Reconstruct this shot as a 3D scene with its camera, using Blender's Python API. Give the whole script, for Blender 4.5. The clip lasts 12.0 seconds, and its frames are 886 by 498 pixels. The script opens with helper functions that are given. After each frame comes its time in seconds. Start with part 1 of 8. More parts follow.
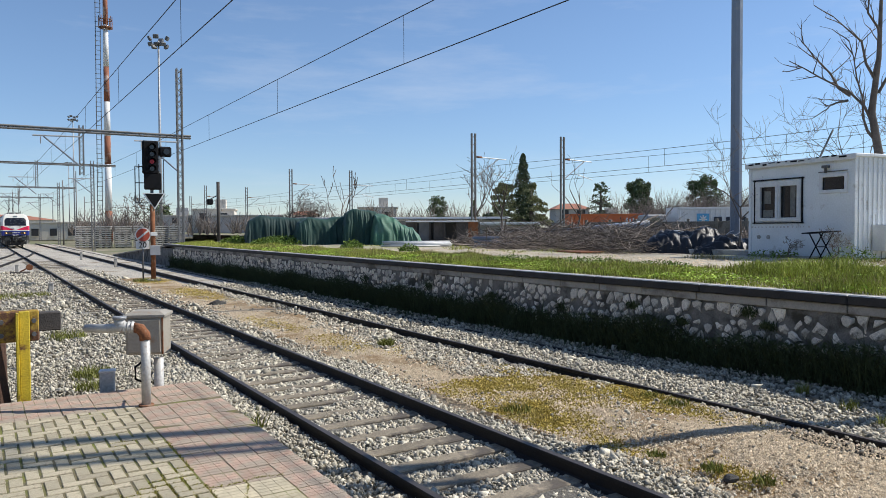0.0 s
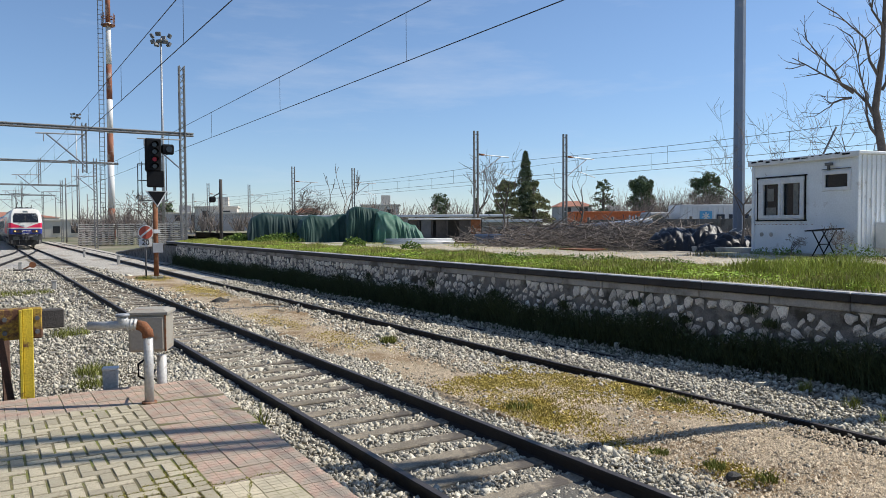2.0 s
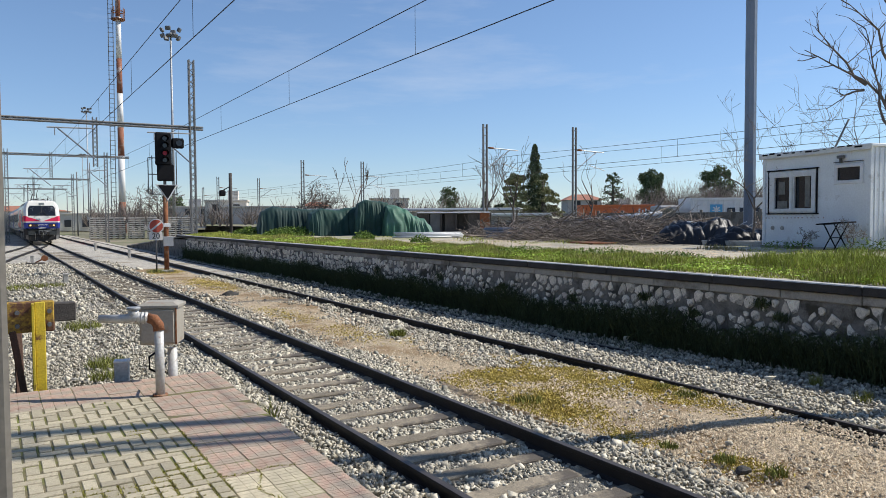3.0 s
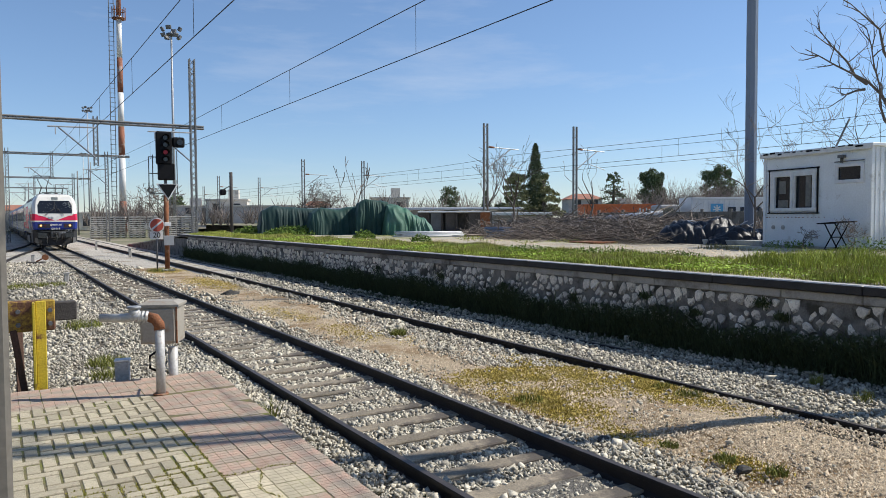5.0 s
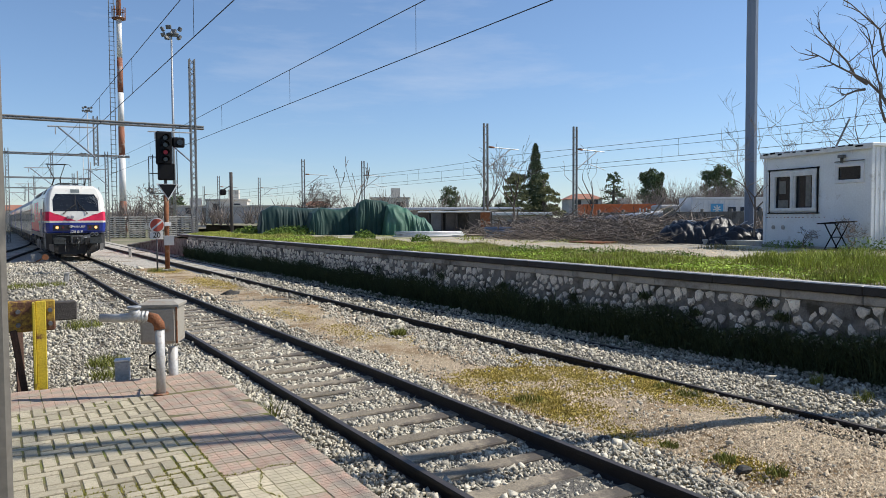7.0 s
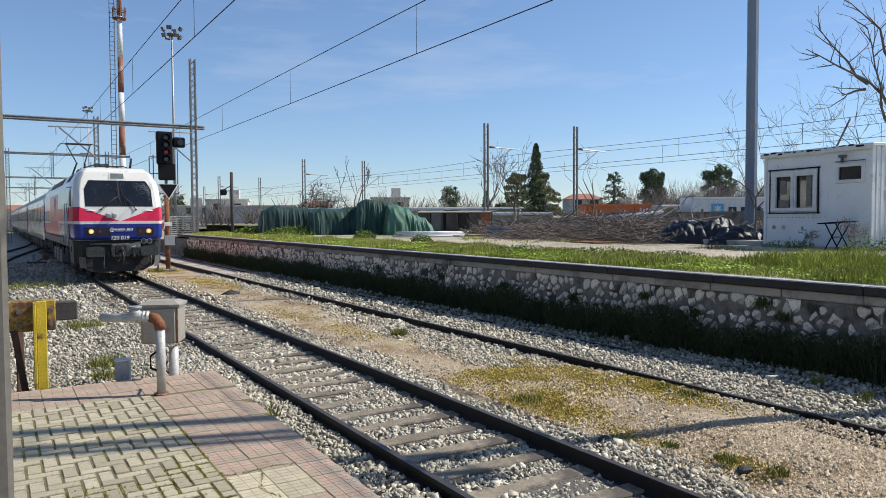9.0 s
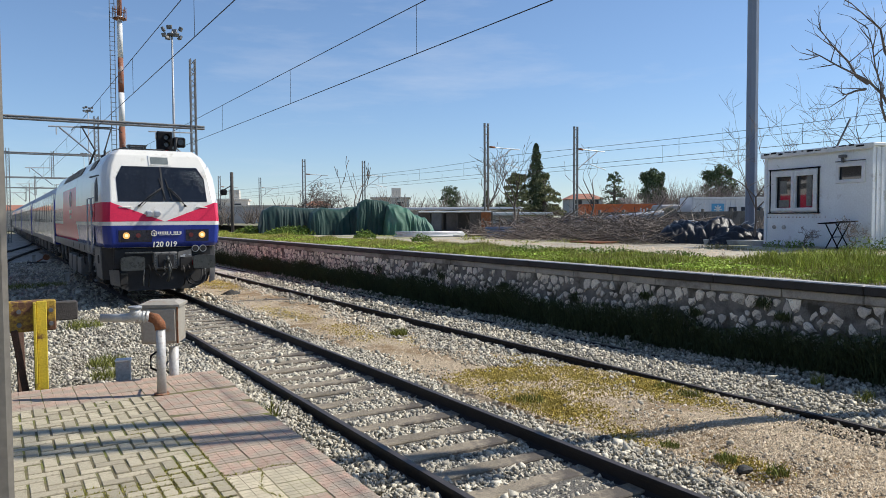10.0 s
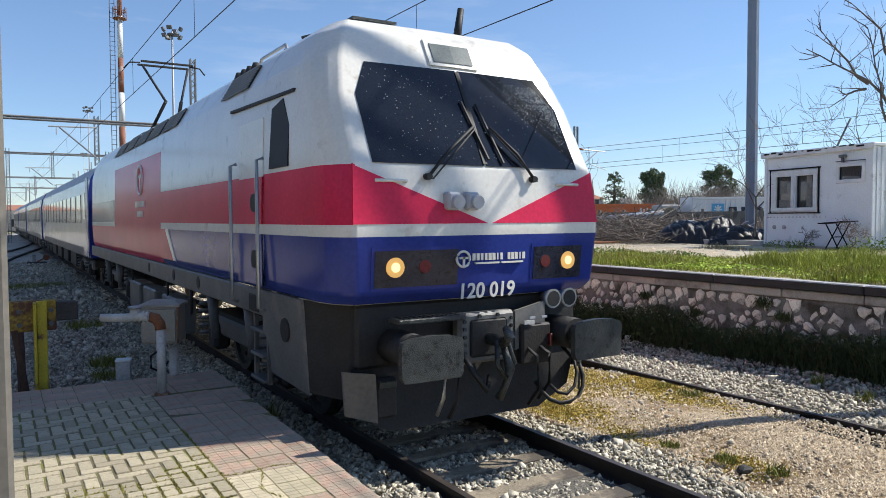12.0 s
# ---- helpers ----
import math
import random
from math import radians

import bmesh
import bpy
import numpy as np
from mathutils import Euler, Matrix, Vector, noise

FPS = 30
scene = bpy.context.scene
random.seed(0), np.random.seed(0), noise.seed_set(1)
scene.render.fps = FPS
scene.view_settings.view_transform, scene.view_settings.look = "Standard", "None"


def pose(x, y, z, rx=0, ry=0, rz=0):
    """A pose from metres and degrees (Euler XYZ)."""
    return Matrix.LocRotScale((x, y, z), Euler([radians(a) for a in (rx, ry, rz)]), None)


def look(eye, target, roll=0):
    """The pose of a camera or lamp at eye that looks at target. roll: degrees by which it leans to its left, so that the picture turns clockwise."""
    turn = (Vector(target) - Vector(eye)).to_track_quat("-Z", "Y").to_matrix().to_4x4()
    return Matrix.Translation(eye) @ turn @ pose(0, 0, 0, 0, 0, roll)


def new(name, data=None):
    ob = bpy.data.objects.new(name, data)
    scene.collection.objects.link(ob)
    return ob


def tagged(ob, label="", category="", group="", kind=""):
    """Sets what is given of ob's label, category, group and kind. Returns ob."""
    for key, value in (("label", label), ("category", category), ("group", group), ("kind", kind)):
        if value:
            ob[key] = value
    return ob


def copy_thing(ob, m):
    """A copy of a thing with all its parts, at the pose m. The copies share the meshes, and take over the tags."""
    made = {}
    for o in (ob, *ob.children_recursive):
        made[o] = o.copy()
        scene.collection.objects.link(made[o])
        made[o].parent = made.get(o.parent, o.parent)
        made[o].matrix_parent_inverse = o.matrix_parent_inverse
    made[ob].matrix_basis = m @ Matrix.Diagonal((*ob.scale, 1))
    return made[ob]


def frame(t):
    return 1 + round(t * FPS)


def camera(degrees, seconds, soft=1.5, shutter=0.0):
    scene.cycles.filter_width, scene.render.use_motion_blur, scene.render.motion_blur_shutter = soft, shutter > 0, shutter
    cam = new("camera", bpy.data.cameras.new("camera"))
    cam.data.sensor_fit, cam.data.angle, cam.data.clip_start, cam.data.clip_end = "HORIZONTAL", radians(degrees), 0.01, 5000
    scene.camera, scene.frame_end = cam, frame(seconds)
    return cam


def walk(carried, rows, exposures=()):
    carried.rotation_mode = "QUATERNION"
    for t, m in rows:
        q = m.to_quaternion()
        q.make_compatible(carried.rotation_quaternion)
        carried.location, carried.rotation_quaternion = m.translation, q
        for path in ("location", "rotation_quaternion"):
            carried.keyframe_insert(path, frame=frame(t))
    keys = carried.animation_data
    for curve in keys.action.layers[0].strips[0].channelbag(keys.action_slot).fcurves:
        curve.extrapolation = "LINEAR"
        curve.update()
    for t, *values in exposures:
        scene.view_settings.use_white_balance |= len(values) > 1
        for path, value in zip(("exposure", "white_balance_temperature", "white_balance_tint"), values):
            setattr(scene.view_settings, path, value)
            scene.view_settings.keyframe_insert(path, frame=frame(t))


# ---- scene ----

# camera: a phone held by a standing observer on the low platform
EYE = (-3.791, 0.0, 2.136)


def aim(yaw, pitch, roll):
    a, b = radians(yaw), radians(pitch)
    d = Vector((math.sin(a) * math.cos(b), math.cos(a) * math.cos(b), math.sin(b)))
    return look(EYE, Vector(EYE) + d, roll)


cam = camera(62.35, 12.0, soft=0.55)
ROLL = -1
walk(cam, [
    (0.0, aim(32.401, -1.690, 0.293 * ROLL)),
    (0.5, aim(32.401, -1.690, 0.293 * ROLL)),
    (1.0, aim(32.401, -1.690, 0.293 * ROLL)),
    (1.5, aim(32.380, -1.706, 0.295 * ROLL)),
    (2.0, aim(32.211, -1.881, 0.298 * ROLL)),
    (2.5, aim(31.744, -2.227, 0.325 * ROLL)),
    (3.0, aim(31.498, -2.384, 0.325 * ROLL)),
    (3.5, aim(31.456, -2.435, 0.310 * ROLL)),
    (5.0, aim(31.454, -2.442, 0.300 * ROLL)),
    (7.0, aim(31.450, -2.442, 0.300 * ROLL)),
    (9.5, aim(31.403, -2.445, 0.311 * ROLL)),
    (12.0, aim(31.390, -2.448, 0.320 * ROLL)),
], [(0.0, 0.05), (10.0, 0.05), (11.0, 0.09), (12.0, 0.27)])

# ------------------------------------------------------------------ light
SUN_DIR = Vector((0.671, -0.222, 0.707)).normalized()
world = bpy.data.worlds.new("sky")
scene.world = world
world.use_nodes = True
wn = world.node_tree.nodes
sky = wn.new("ShaderNodeTexSky")
sky.sky_type = "NISHITA"
sky.sun_disc = False
sky.sun_elevation = radians(45)
sky.sun_rotation = math.atan2(SUN_DIR.x, SUN_DIR.y)
sky.air_density, sky.dust_density, sky.ozone_density = 1.0, 0.1, 3.0
sky.altitude = 800
wl = world.node_tree.links
tint = wn.new("ShaderNodeMix")
tint.data_type, tint.blend_type = "RGBA", "MULTIPLY"
tint.inputs["Factor"].default_value = 1.0
wl.new(sky.outputs[0], tint.inputs["A"])
# the haze near the horizon takes some of the light, a smooth fall with height all round
hc, hs, hr, hm = wn.new("ShaderNodeTexCoord"), wn.new("ShaderNodeSeparateXYZ"), wn.new("ShaderNodeMapRange"), wn.new("ShaderNodeMix")
hr.interpolation_type = "SMOOTHSTEP"
hr.inputs["From Min"].default_value, hr.inputs["From Max"].default_value = -0.05, 0.30
hm.data_type = "RGBA"
hm.inputs["A"].default_value, hm.inputs["B"].default_value = (0.76, 0.80, 0.90, 1), (0.985, 0.99, 1.01, 1)
wl.new(hc.outputs["Generated"], hs.inputs[0]), wl.new(hs.outputs["Z"], hr.inputs["Value"]), wl.new(hr.outputs[0], hm.inputs["Factor"])
wl.new(hm.outputs["Result"], tint.inputs["B"])
# faint streaks of high cloud all round
wc, wm, wt, wr = wn.new("ShaderNodeTexCoord"), wn.new("ShaderNodeMapping"), wn.new("ShaderNodeTexNoise"), wn.new("ShaderNodeMapRange")
wm.inputs["Scale"].default_value = (1.6, 1.6, 9.0)
wt.inputs["Scale"].default_value, wt.inputs["Detail"].default_value, wt.inputs["Roughness"].default_value = 1.7, 6, 0.62
wr.inputs["From Min"].default_value, wr.inputs["From Max"].default_value = 0.50, 0.80
wr.inputs["To Min"].default_value, wr.inputs["To Max"].default_value = 0.0, 0.30
wl.new(wc.outputs["Generated"], wm.inputs["Vector"]), wl.new(wm.outputs[0], wt.inputs["Vector"]), wl.new(wt.outputs["Fac"], wr.inputs["Value"])
cloud = wn.new("ShaderNodeMix")
cloud.data_type = "RGBA"
cloud.inputs["B"].default_value = (6.2, 6.4, 6.8, 1)
wl.new(wr.outputs[0], cloud.inputs["Factor"]), wl.new(tint.outputs["Result"], cloud.inputs["A"])
wl.new(cloud.outputs["Result"], wn["Background"].inputs[0])
wn["Background"].inputs[1].default_value = 0.125
sun_data = bpy.data.lights.new("sun", "SUN")
sun_data.energy, sun_data.angle, sun_data.color = 5.0, radians(0.53), (1.0, 0.93, 0.82)
sun = new("sun", sun_data)
sun.matrix_world = look(SUN_DIR * 50, (0, 0, 0))
scene.view_settings.use_white_balance = True
scene.view_settings.white_balance_temperature = 6250
scene.view_settings.white_balance_tint = 10


# ------------------------------------------------------------------ materials
def mat(name, base, rough=0.8, metal=0.0, vary=0.25, scale=6.0, fine=60.0, bump=0.3, stain=None, stain_amount=0.35,
        stain_scale=1.2, coat=0.0, island=0.0, random_obj=0.0, spec=0.5, bump_dist=0.01, coords="Object"):
    """A weathered surface: base colour with variation at two sizes, stains with their own shape, and relief."""
    m = bpy.data.materials.new(name)
    m.use_nodes = True
    n, l = m.node_tree.nodes, m.node_tree.links
    b = n["Principled BSDF"]
    b.inputs["Roughness"].default_value, b.inputs["Metallic"].default_value = rough, metal
    b.inputs["Coat Weight"].default_value, b.inputs["Coat Roughness"].default_value = coat, 0.08
    b.inputs["Specular IOR Level"].default_value = spec
    tc = n.new("ShaderNodeTexCoord")
    big, small = n.new("ShaderNodeTexNoise"), n.new("ShaderNodeTexNoise")
    for t, s, d in ((big, scale, 4), (small, fine, 3)):
        t.inputs["Scale"].default_value, t.inputs["Detail"].default_value = s, d
        l.new(tc.outputs[coords], t.inputs["Vector"])
    add = n.new("ShaderNodeMath")
    add.operation = "ADD"
    l.new(big.outputs["Fac"], add.inputs[0]), l.new(small.outputs["Fac"], add.inputs[1])
    ramp = n.new("ShaderNodeMapRange")
    ramp.inputs["From Min"].default_value, ramp.inputs["From Max"].default_value = 0.65, 1.35
    ramp.inputs["To Min"].default_value, ramp.inputs["To Max"].default_value = 1 - vary, 1 + vary
    l.new(add.outputs[0], ramp.inputs["Value"])
    fac = ramp.outputs[0]
    for amount, kind in ((island, "ShaderNodeNewGeometry"), (random_obj, "ShaderNodeObjectInfo")):
        if amount:
            g, r, mul = n.new(kind), n.new("ShaderNodeMapRange"), n.new("ShaderNodeMath")
            r.inputs["To Min"].default_value, r.inputs["To Max"].default_value = 1 - amount, 1 + amount
            l.new(g.outputs["Random Per Island" if island and kind == "ShaderNodeNewGeometry" else "Random"], r.inputs["Value"])
            mul.operation = "MULTIPLY"
            l.new(fac, mul.inputs[0]), l.new(r.outputs[0], mul.inputs[1])
            fac = mul.outputs[0]
    mix = n.new("ShaderNodeMix")
    mix.data_type, mix.blend_type = "RGBA", "MULTIPLY"
    mix.inputs["Factor"].default_value = 1.0
    mix.inputs["A"].default_value = (*base, 1)
    l.new(fac, mix.inputs["B"])
    out = mix.outputs["Result"]
    if stain:
        st, sr, sm = n.new("ShaderNodeTexNoise"), n.new("ShaderNodeMapRange"), n.new("ShaderNodeMix")
        st.inputs["Scale"].default_value, st.inputs["Detail"].default_value = stain_scale, 6
        st.inputs["Roughness"].default_value = 0.65
        l.new(tc.outputs[coords], st.inputs["Vector"])
        sr.inputs["From Min"].default_value = 0.62 - 0.3 * stain_amount
        sr.inputs["From Max"].default_value = 0.75 - 0.3 * stain_amount
        l.new(st.outputs["Fac"], sr.inputs["Value"])
        sm.data_type = "RGBA"
        sm.inputs["B"].default_value = (*stain, 1)
        l.new(sr.outputs[0], sm.inputs["Factor"]), l.new(out, sm.inputs["A"])
        out = sm.outputs["Result"]
    l.new(out, b.inputs["Base Color"])
    if bump:
        bp = n.new("ShaderNodeBump")
        bp.inputs["Strength"].default_value, bp.inputs["Distance"].default_value = bump, bump_dist
        l.new(add.outputs[0], bp.inputs["Height"])
        l.new(bp.outputs[0], b.inputs["Normal"])
    return m


def glowing(name, colour, strength):
    m = bpy.data.materials.new(name)
    m.use_nodes = True
    b = m.node_tree.nodes["Principled BSDF"]
    b.inputs["Base Color"].default_value = (*colour, 1)
    b.inputs["Emission Color"].default_value, b.inputs["Emission Strength"].default_value = (*colour, 1), strength
    return m


def glass(name, tint, rough=0.02):
    """Tinted glazing over a dark room: glossy, nearly opaque."""
    return mat(name, tint, rough, 0.0, 0.2, 3, 40, 0.0, spec=0.8, coat=0.6)


M = dict(
    ballast=mat("ballast_stone", (0.46, 0.42, 0.33), 0.9, vary=0.4, scale=12, fine=90, island=0.5, bump=0.4),
    # next two beds darker than their stones: gap shade put into the colour
    ballast_gap_shade=mat("ballast_bed", (0.15, 0.138, 0.115), 0.95, vary=0.55, scale=22, fine=70, bump=0.8, bump_dist=0.03,
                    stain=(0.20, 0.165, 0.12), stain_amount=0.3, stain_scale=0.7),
    ballast_gap_shade_mid=mat("ballast_bed_open", (0.29, 0.268, 0.225), 0.95, vary=0.55, scale=22, fine=70, bump=0.8, bump_dist=0.03,
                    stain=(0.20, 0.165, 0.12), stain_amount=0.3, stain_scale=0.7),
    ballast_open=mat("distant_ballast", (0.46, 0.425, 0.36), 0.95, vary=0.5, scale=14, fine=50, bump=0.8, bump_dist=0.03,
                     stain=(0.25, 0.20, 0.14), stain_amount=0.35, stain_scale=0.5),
    dirt=mat("gravelly_dirt", (0.45, 0.355, 0.235), 0.95, vary=0.6, scale=18, fine=90, bump=0.9, bump_dist=0.02,
             stain=(0.27, 0.18, 0.09), stain_amount=0.55, stain_scale=0.8),
    grit=mat("loose_grit", (0.54, 0.44, 0.305), 0.9, vary=0.2, island=0.4),
    moss=mat("moss", (0.52, 0.41, 0.10), 0.95, vary=0.5, scale=8, fine=80, bump=0.9, island=0.4),
    joint_moss=mat("joint_moss", (0.27, 0.245, 0.05), 0.95, vary=0.4, scale=8, fine=80, bump=0.5, island=0.35),
    soil=mat("yard_soil", (0.43, 0.38, 0.29), 0.95, vary=0.3, scale=1.5, fine=50, bump=0.5, stain=(0.19, 0.20, 0.06),
             stain_amount=0.35, stain_scale=0.25),
    earth=mat("far_ground", (0.25, 0.22, 0.15), 0.95, vary=0.4, scale=0.4, fine=8, bump=0.4, stain=(0.12, 0.14, 0.05),
              stain_amount=0.5, stain_scale=0.1),
    rail=mat("rusty_rail", (0.014, 0.011, 0.010), 0.75, 0.0, vary=0.4, scale=8, fine=90, bump=0.4),
    railtop=mat("worn_rail_head", (0.07, 0.058, 0.05), 0.5, 0.3, vary=0.3, scale=4, fine=60, bump=0.1),
    sleeper=mat("old_sleeper_wood", (0.25, 0.21, 0.15), 0.9, vary=0.45, scale=5, fine=60, bump=0.8, stain=(0.10, 0.085, 0.07),
                stain_amount=0.4, stain_scale=3, random_obj=0.2),
    concrete=mat("concrete", (0.40, 0.385, 0.35), 0.9, vary=0.25, scale=3, fine=50, bump=0.4, stain=(0.17, 0.16, 0.14),
                 stain_amount=0.35, island=0.12),
    fence=mat("weathered_fence_panel", (0.17, 0.16, 0.14), 0.95, vary=0.35, scale=2, fine=30, bump=0.5, stain=(0.08, 0.075, 0.065), stain_amount=0.4, stain_scale=1.5),
    mortar=mat("wall_mortar", (0.225, 0.215, 0.195), 0.95, vary=0.4, scale=5, fine=50, bump=0.8, bump_dist=0.03,
               stain=(0.07, 0.065, 0.05), stain_amount=0.42, stain_scale=2.2),
    stone=mat("wall_stone", (0.70, 0.655, 0.565), 0.9, vary=0.3, scale=9, fine=45, bump=0.8, random_obj=0.25, island=0.25,
              stain=(0.22, 0.20, 0.165), stain_amount=0.36, stain_scale=4.5),
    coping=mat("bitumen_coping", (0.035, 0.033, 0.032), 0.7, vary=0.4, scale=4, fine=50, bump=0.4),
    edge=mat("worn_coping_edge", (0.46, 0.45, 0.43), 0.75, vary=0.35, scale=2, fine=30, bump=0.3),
    paver=mat("grey_paver", (0.47, 0.41, 0.285), 0.9, vary=0.28, scale=11, fine=120, bump=0.7, random_obj=0.2,
              stain=(0.30, 0.26, 0.175), stain_amount=0.5, stain_scale=9),
    pink=mat("pink_paver", (0.48, 0.325, 0.24), 0.9, vary=0.34, scale=10, fine=110, bump=0.7, random_obj=0.14,
             stain=(0.40, 0.325, 0.245), stain_amount=0.72, stain_scale=3),
    yellowtile=mat("yellowed_tile", (0.52, 0.45, 0.31), 0.85, vary=0.25, scale=6, fine=70, bump=0.4, random_obj=0.12),
    joint=mat("mossy_joint", (0.15, 0.125, 0.065), 0.95, vary=0.5, scale=9, fine=70, bump=0.5, stain=(0.16, 0.17, 0.03),
              stain_amount=0.5, stain_scale=2.5),
    grass=mat("grass", (0.35, 0.38, 0.075), 0.8, vary=0.4, scale=0.9, fine=20, bump=0, island=0.45, spec=0.25),
    grass_dry=mat("dry_grass", (0.33, 0.27, 0.12), 0.85, vary=0.2, scale=1.2, fine=20, bump=0, island=0.4, spec=0.2),
    weed=mat("weed_leaves", (0.13, 0.20, 0.03), 0.75, vary=0.3, scale=3, fine=20, bump=0, island=0.4, spec=0.3),
    tuft=mat("ballast_tufts", (0.19, 0.20, 0.045), 0.8, vary=0.3, scale=3, fine=20, bump=0, island=0.45, spec=0.25),
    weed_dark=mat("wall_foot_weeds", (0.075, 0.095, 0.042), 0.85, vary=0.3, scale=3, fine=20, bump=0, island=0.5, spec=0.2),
    needles=mat("conifer_needles", (0.26, 0.26, 0.125), 0.85, vary=0.3, scale=1, fine=9, bump=0, island=0.5, spec=0.2),
    cypress=mat("cypress_needles", (0.11, 0.135, 0.07), 0.85, vary=0.3, scale=1, fine=9, bump=0, island=0.5, spec=0.2),
    pine=mat("pine_needles", (0.12, 0.155, 0.075), 0.85, vary=0.3, scale=1, fine=9, bump=0, island=0.5, spec=0.2),
    bark=mat("bark", (0.13, 0.105, 0.085), 0.9, vary=0.4, scale=4, fine=30, bump=0.5, island=0.25),
    twig=mat("dry_twigs", (0.175, 0.145, 0.12), 0.9, vary=0.3, scale=2, fine=20, bump=0, island=0.7),
    bark_pale=mat("pale_bark", (0.26, 0.215, 0.17), 0.9, vary=0.35, scale=4, fine=30, bump=0.4, island=0.3),
    twig_far=mat("bare_thicket", (0.20, 0.165, 0.14), 0.95, vary=0.3, scale=1, fine=10, bump=0, island=0.4),
    tarp=mat("green_tarpaulin", (0.013, 0.052, 0.038), 0.7, vary=0.35, scale=1.5, fine=20, bump=0.4, stain=(0.028, 0.075, 0.06),
             stain_amount=0.4, stain_scale=0.8),
    tarp_pale=mat("sun_faded_tarpaulin", (0.045, 0.135, 0.085), 0.65, vary=0.35, scale=1.5, fine=20, bump=0.4, stain=(0.10, 0.19, 0.14),
                  stain_amount=0.45, stain_scale=0.9),
    plastic_dull=mat("dull_black_sheet", (0.015, 0.015, 0.02), 0.6, vary=0.4, scale=3, fine=30, bump=0.5),
    tarp_dark=mat("dark_tarpaulin", (0.010, 0.038, 0.033), 0.7, vary=0.35, scale=1.5, fine=20, bump=0.4),
    plastic=mat("black_plastic_sheet", (0.012, 0.012, 0.014), 0.5, vary=0.3, scale=3, fine=30, bump=0.4),
    steel=mat("galvanised_steel", (0.36, 0.37, 0.38), 0.55, 0.35, vary=0.2, scale=3, fine=40, bump=0.15),
    steel_dark=mat("dark_steel", (0.12, 0.125, 0.13), 0.6, 0.3, vary=0.25, scale=3, fine=40, bump=0.2),
    mast=mat("weathered_mast", (0.19, 0.19, 0.185), 0.75, 0.1, vary=0.3, scale=2, fine=30, bump=0.2),
    lamp_post=mat("blue_grey_post", (0.19, 0.225, 0.28), 0.5, 0.1, vary=0.15, scale=1, fine=30, bump=0.1,
                  stain=(0.30, 0.30, 0.30), stain_amount=0.1, stain_scale=2),
    rust=mat("rust", (0.22, 0.085, 0.035), 0.9, vary=0.45, scale=6, fine=60, bump=0.6, stain=(0.30, 0.22, 0.15), stain_amount=0.3,
             stain_scale=4),
    rust_dark=mat("dark_rust", (0.085, 0.045, 0.028), 0.9, vary=0.45, scale=6, fine=60, bump=0.6),
    wire=mat("wire", (0.03, 0.03, 0.032), 0.6, 0.3, vary=0.1, bump=0),
    black=mat("black_paint", (0.006, 0.006, 0.007), 0.6, spec=0.2, vary=0.3, bump=0.1),
    red_lens=glowing("lit_red_lens", (0.30, 0.02, 0.04), 0.15),
    dark_lens=mat("dark_lens", (0.008, 0.008, 0.01), 0.25, vary=0.2, bump=0, coat=0.5),
    sign_white=mat("sign_white", (0.70, 0.70, 0.68), 0.6, vary=0.1, bump=0.05),
    sign_red=mat("sign_red", (0.42, 0.075, 0.045), 0.6, vary=0.15, bump=0.05),
    tower_red=mat("tower_red", (0.26, 0.10, 0.055), 0.8, vary=0.35, scale=1, stain=(0.45, 0.40, 0.36), stain_amount=0.3, stain_scale=0.6, bump=0.1),
    tower_white=mat("tower_white", (0.72, 0.71, 0.68), 0.7, vary=0.15, scale=1, bump=0.1),
    yellow=mat("chipped_yellow_paint", (0.56, 0.42, 0.03), 0.65, vary=0.25, scale=5, fine=50, bump=0.4, stain=(0.12, 0.055, 0.03),
               stain_amount=0.2, stain_scale=7),
    yellow_old=mat("rusted_yellow_paint", (0.40, 0.26, 0.035), 0.8, vary=0.35, scale=5, fine=50, bump=0.5, stain=(0.12, 0.055, 0.03),
                   stain_amount=0.62, stain_scale=6),
    timber=mat("grey_timber", (0.07, 0.062, 0.055), 0.9, vary=0.4, scale=4, fine=60, bump=0.6),
    cabinet=mat("cream_cabinet_paint", (0.34, 0.31, 0.255), 0.6, vary=0.15, scale=3, fine=40, bump=0.15, stain=(0.30, 0.17, 0.09),
                stain_amount=0.13, stain_scale=5),
    pipe=mat("grey_pipe_paint", (0.50, 0.49, 0.46), 0.5, 0.1, vary=0.2, scale=6, fine=40, bump=0.15, stain=(0.25, 0.13, 0.07),
             stain_amount=0.13, stain_scale=9),
    cabin=mat("cabin_panel", (0.74, 0.77, 0.78), 0.55, vary=0.10, scale=1.5, fine=25, bump=0.1, stain=(0.42, 0.40, 0.36),
              stain_amount=0.12, stain_scale=2),
    cabin_frame=mat("cabin_window_frame", (0.66, 0.67, 0.66), 0.6, vary=0.15, bump=0.1),
    window=glass("window_glass", (0.02, 0.022, 0.025)),
    curtain=mat("pale_curtain", (0.20, 0.195, 0.175), 0.9, vary=0.3, scale=12, fine=40, bump=0.2),
    orange=mat("orange_container", (0.62, 0.16, 0.05), 0.6, vary=0.2, scale=1, fine=10, bump=0.1),
    box_white=mat("white_container", (0.68, 0.69, 0.70), 0.55, vary=0.1, scale=1, fine=10, bump=0.1),
    logo_blue=mat("logo_blue", (0.10, 0.36, 0.60), 0.55, vary=0.1, bump=0),
    logo_dark=mat("logo_dark", (0.02, 0.025, 0.04), 0.55, vary=0.1, bump=0),
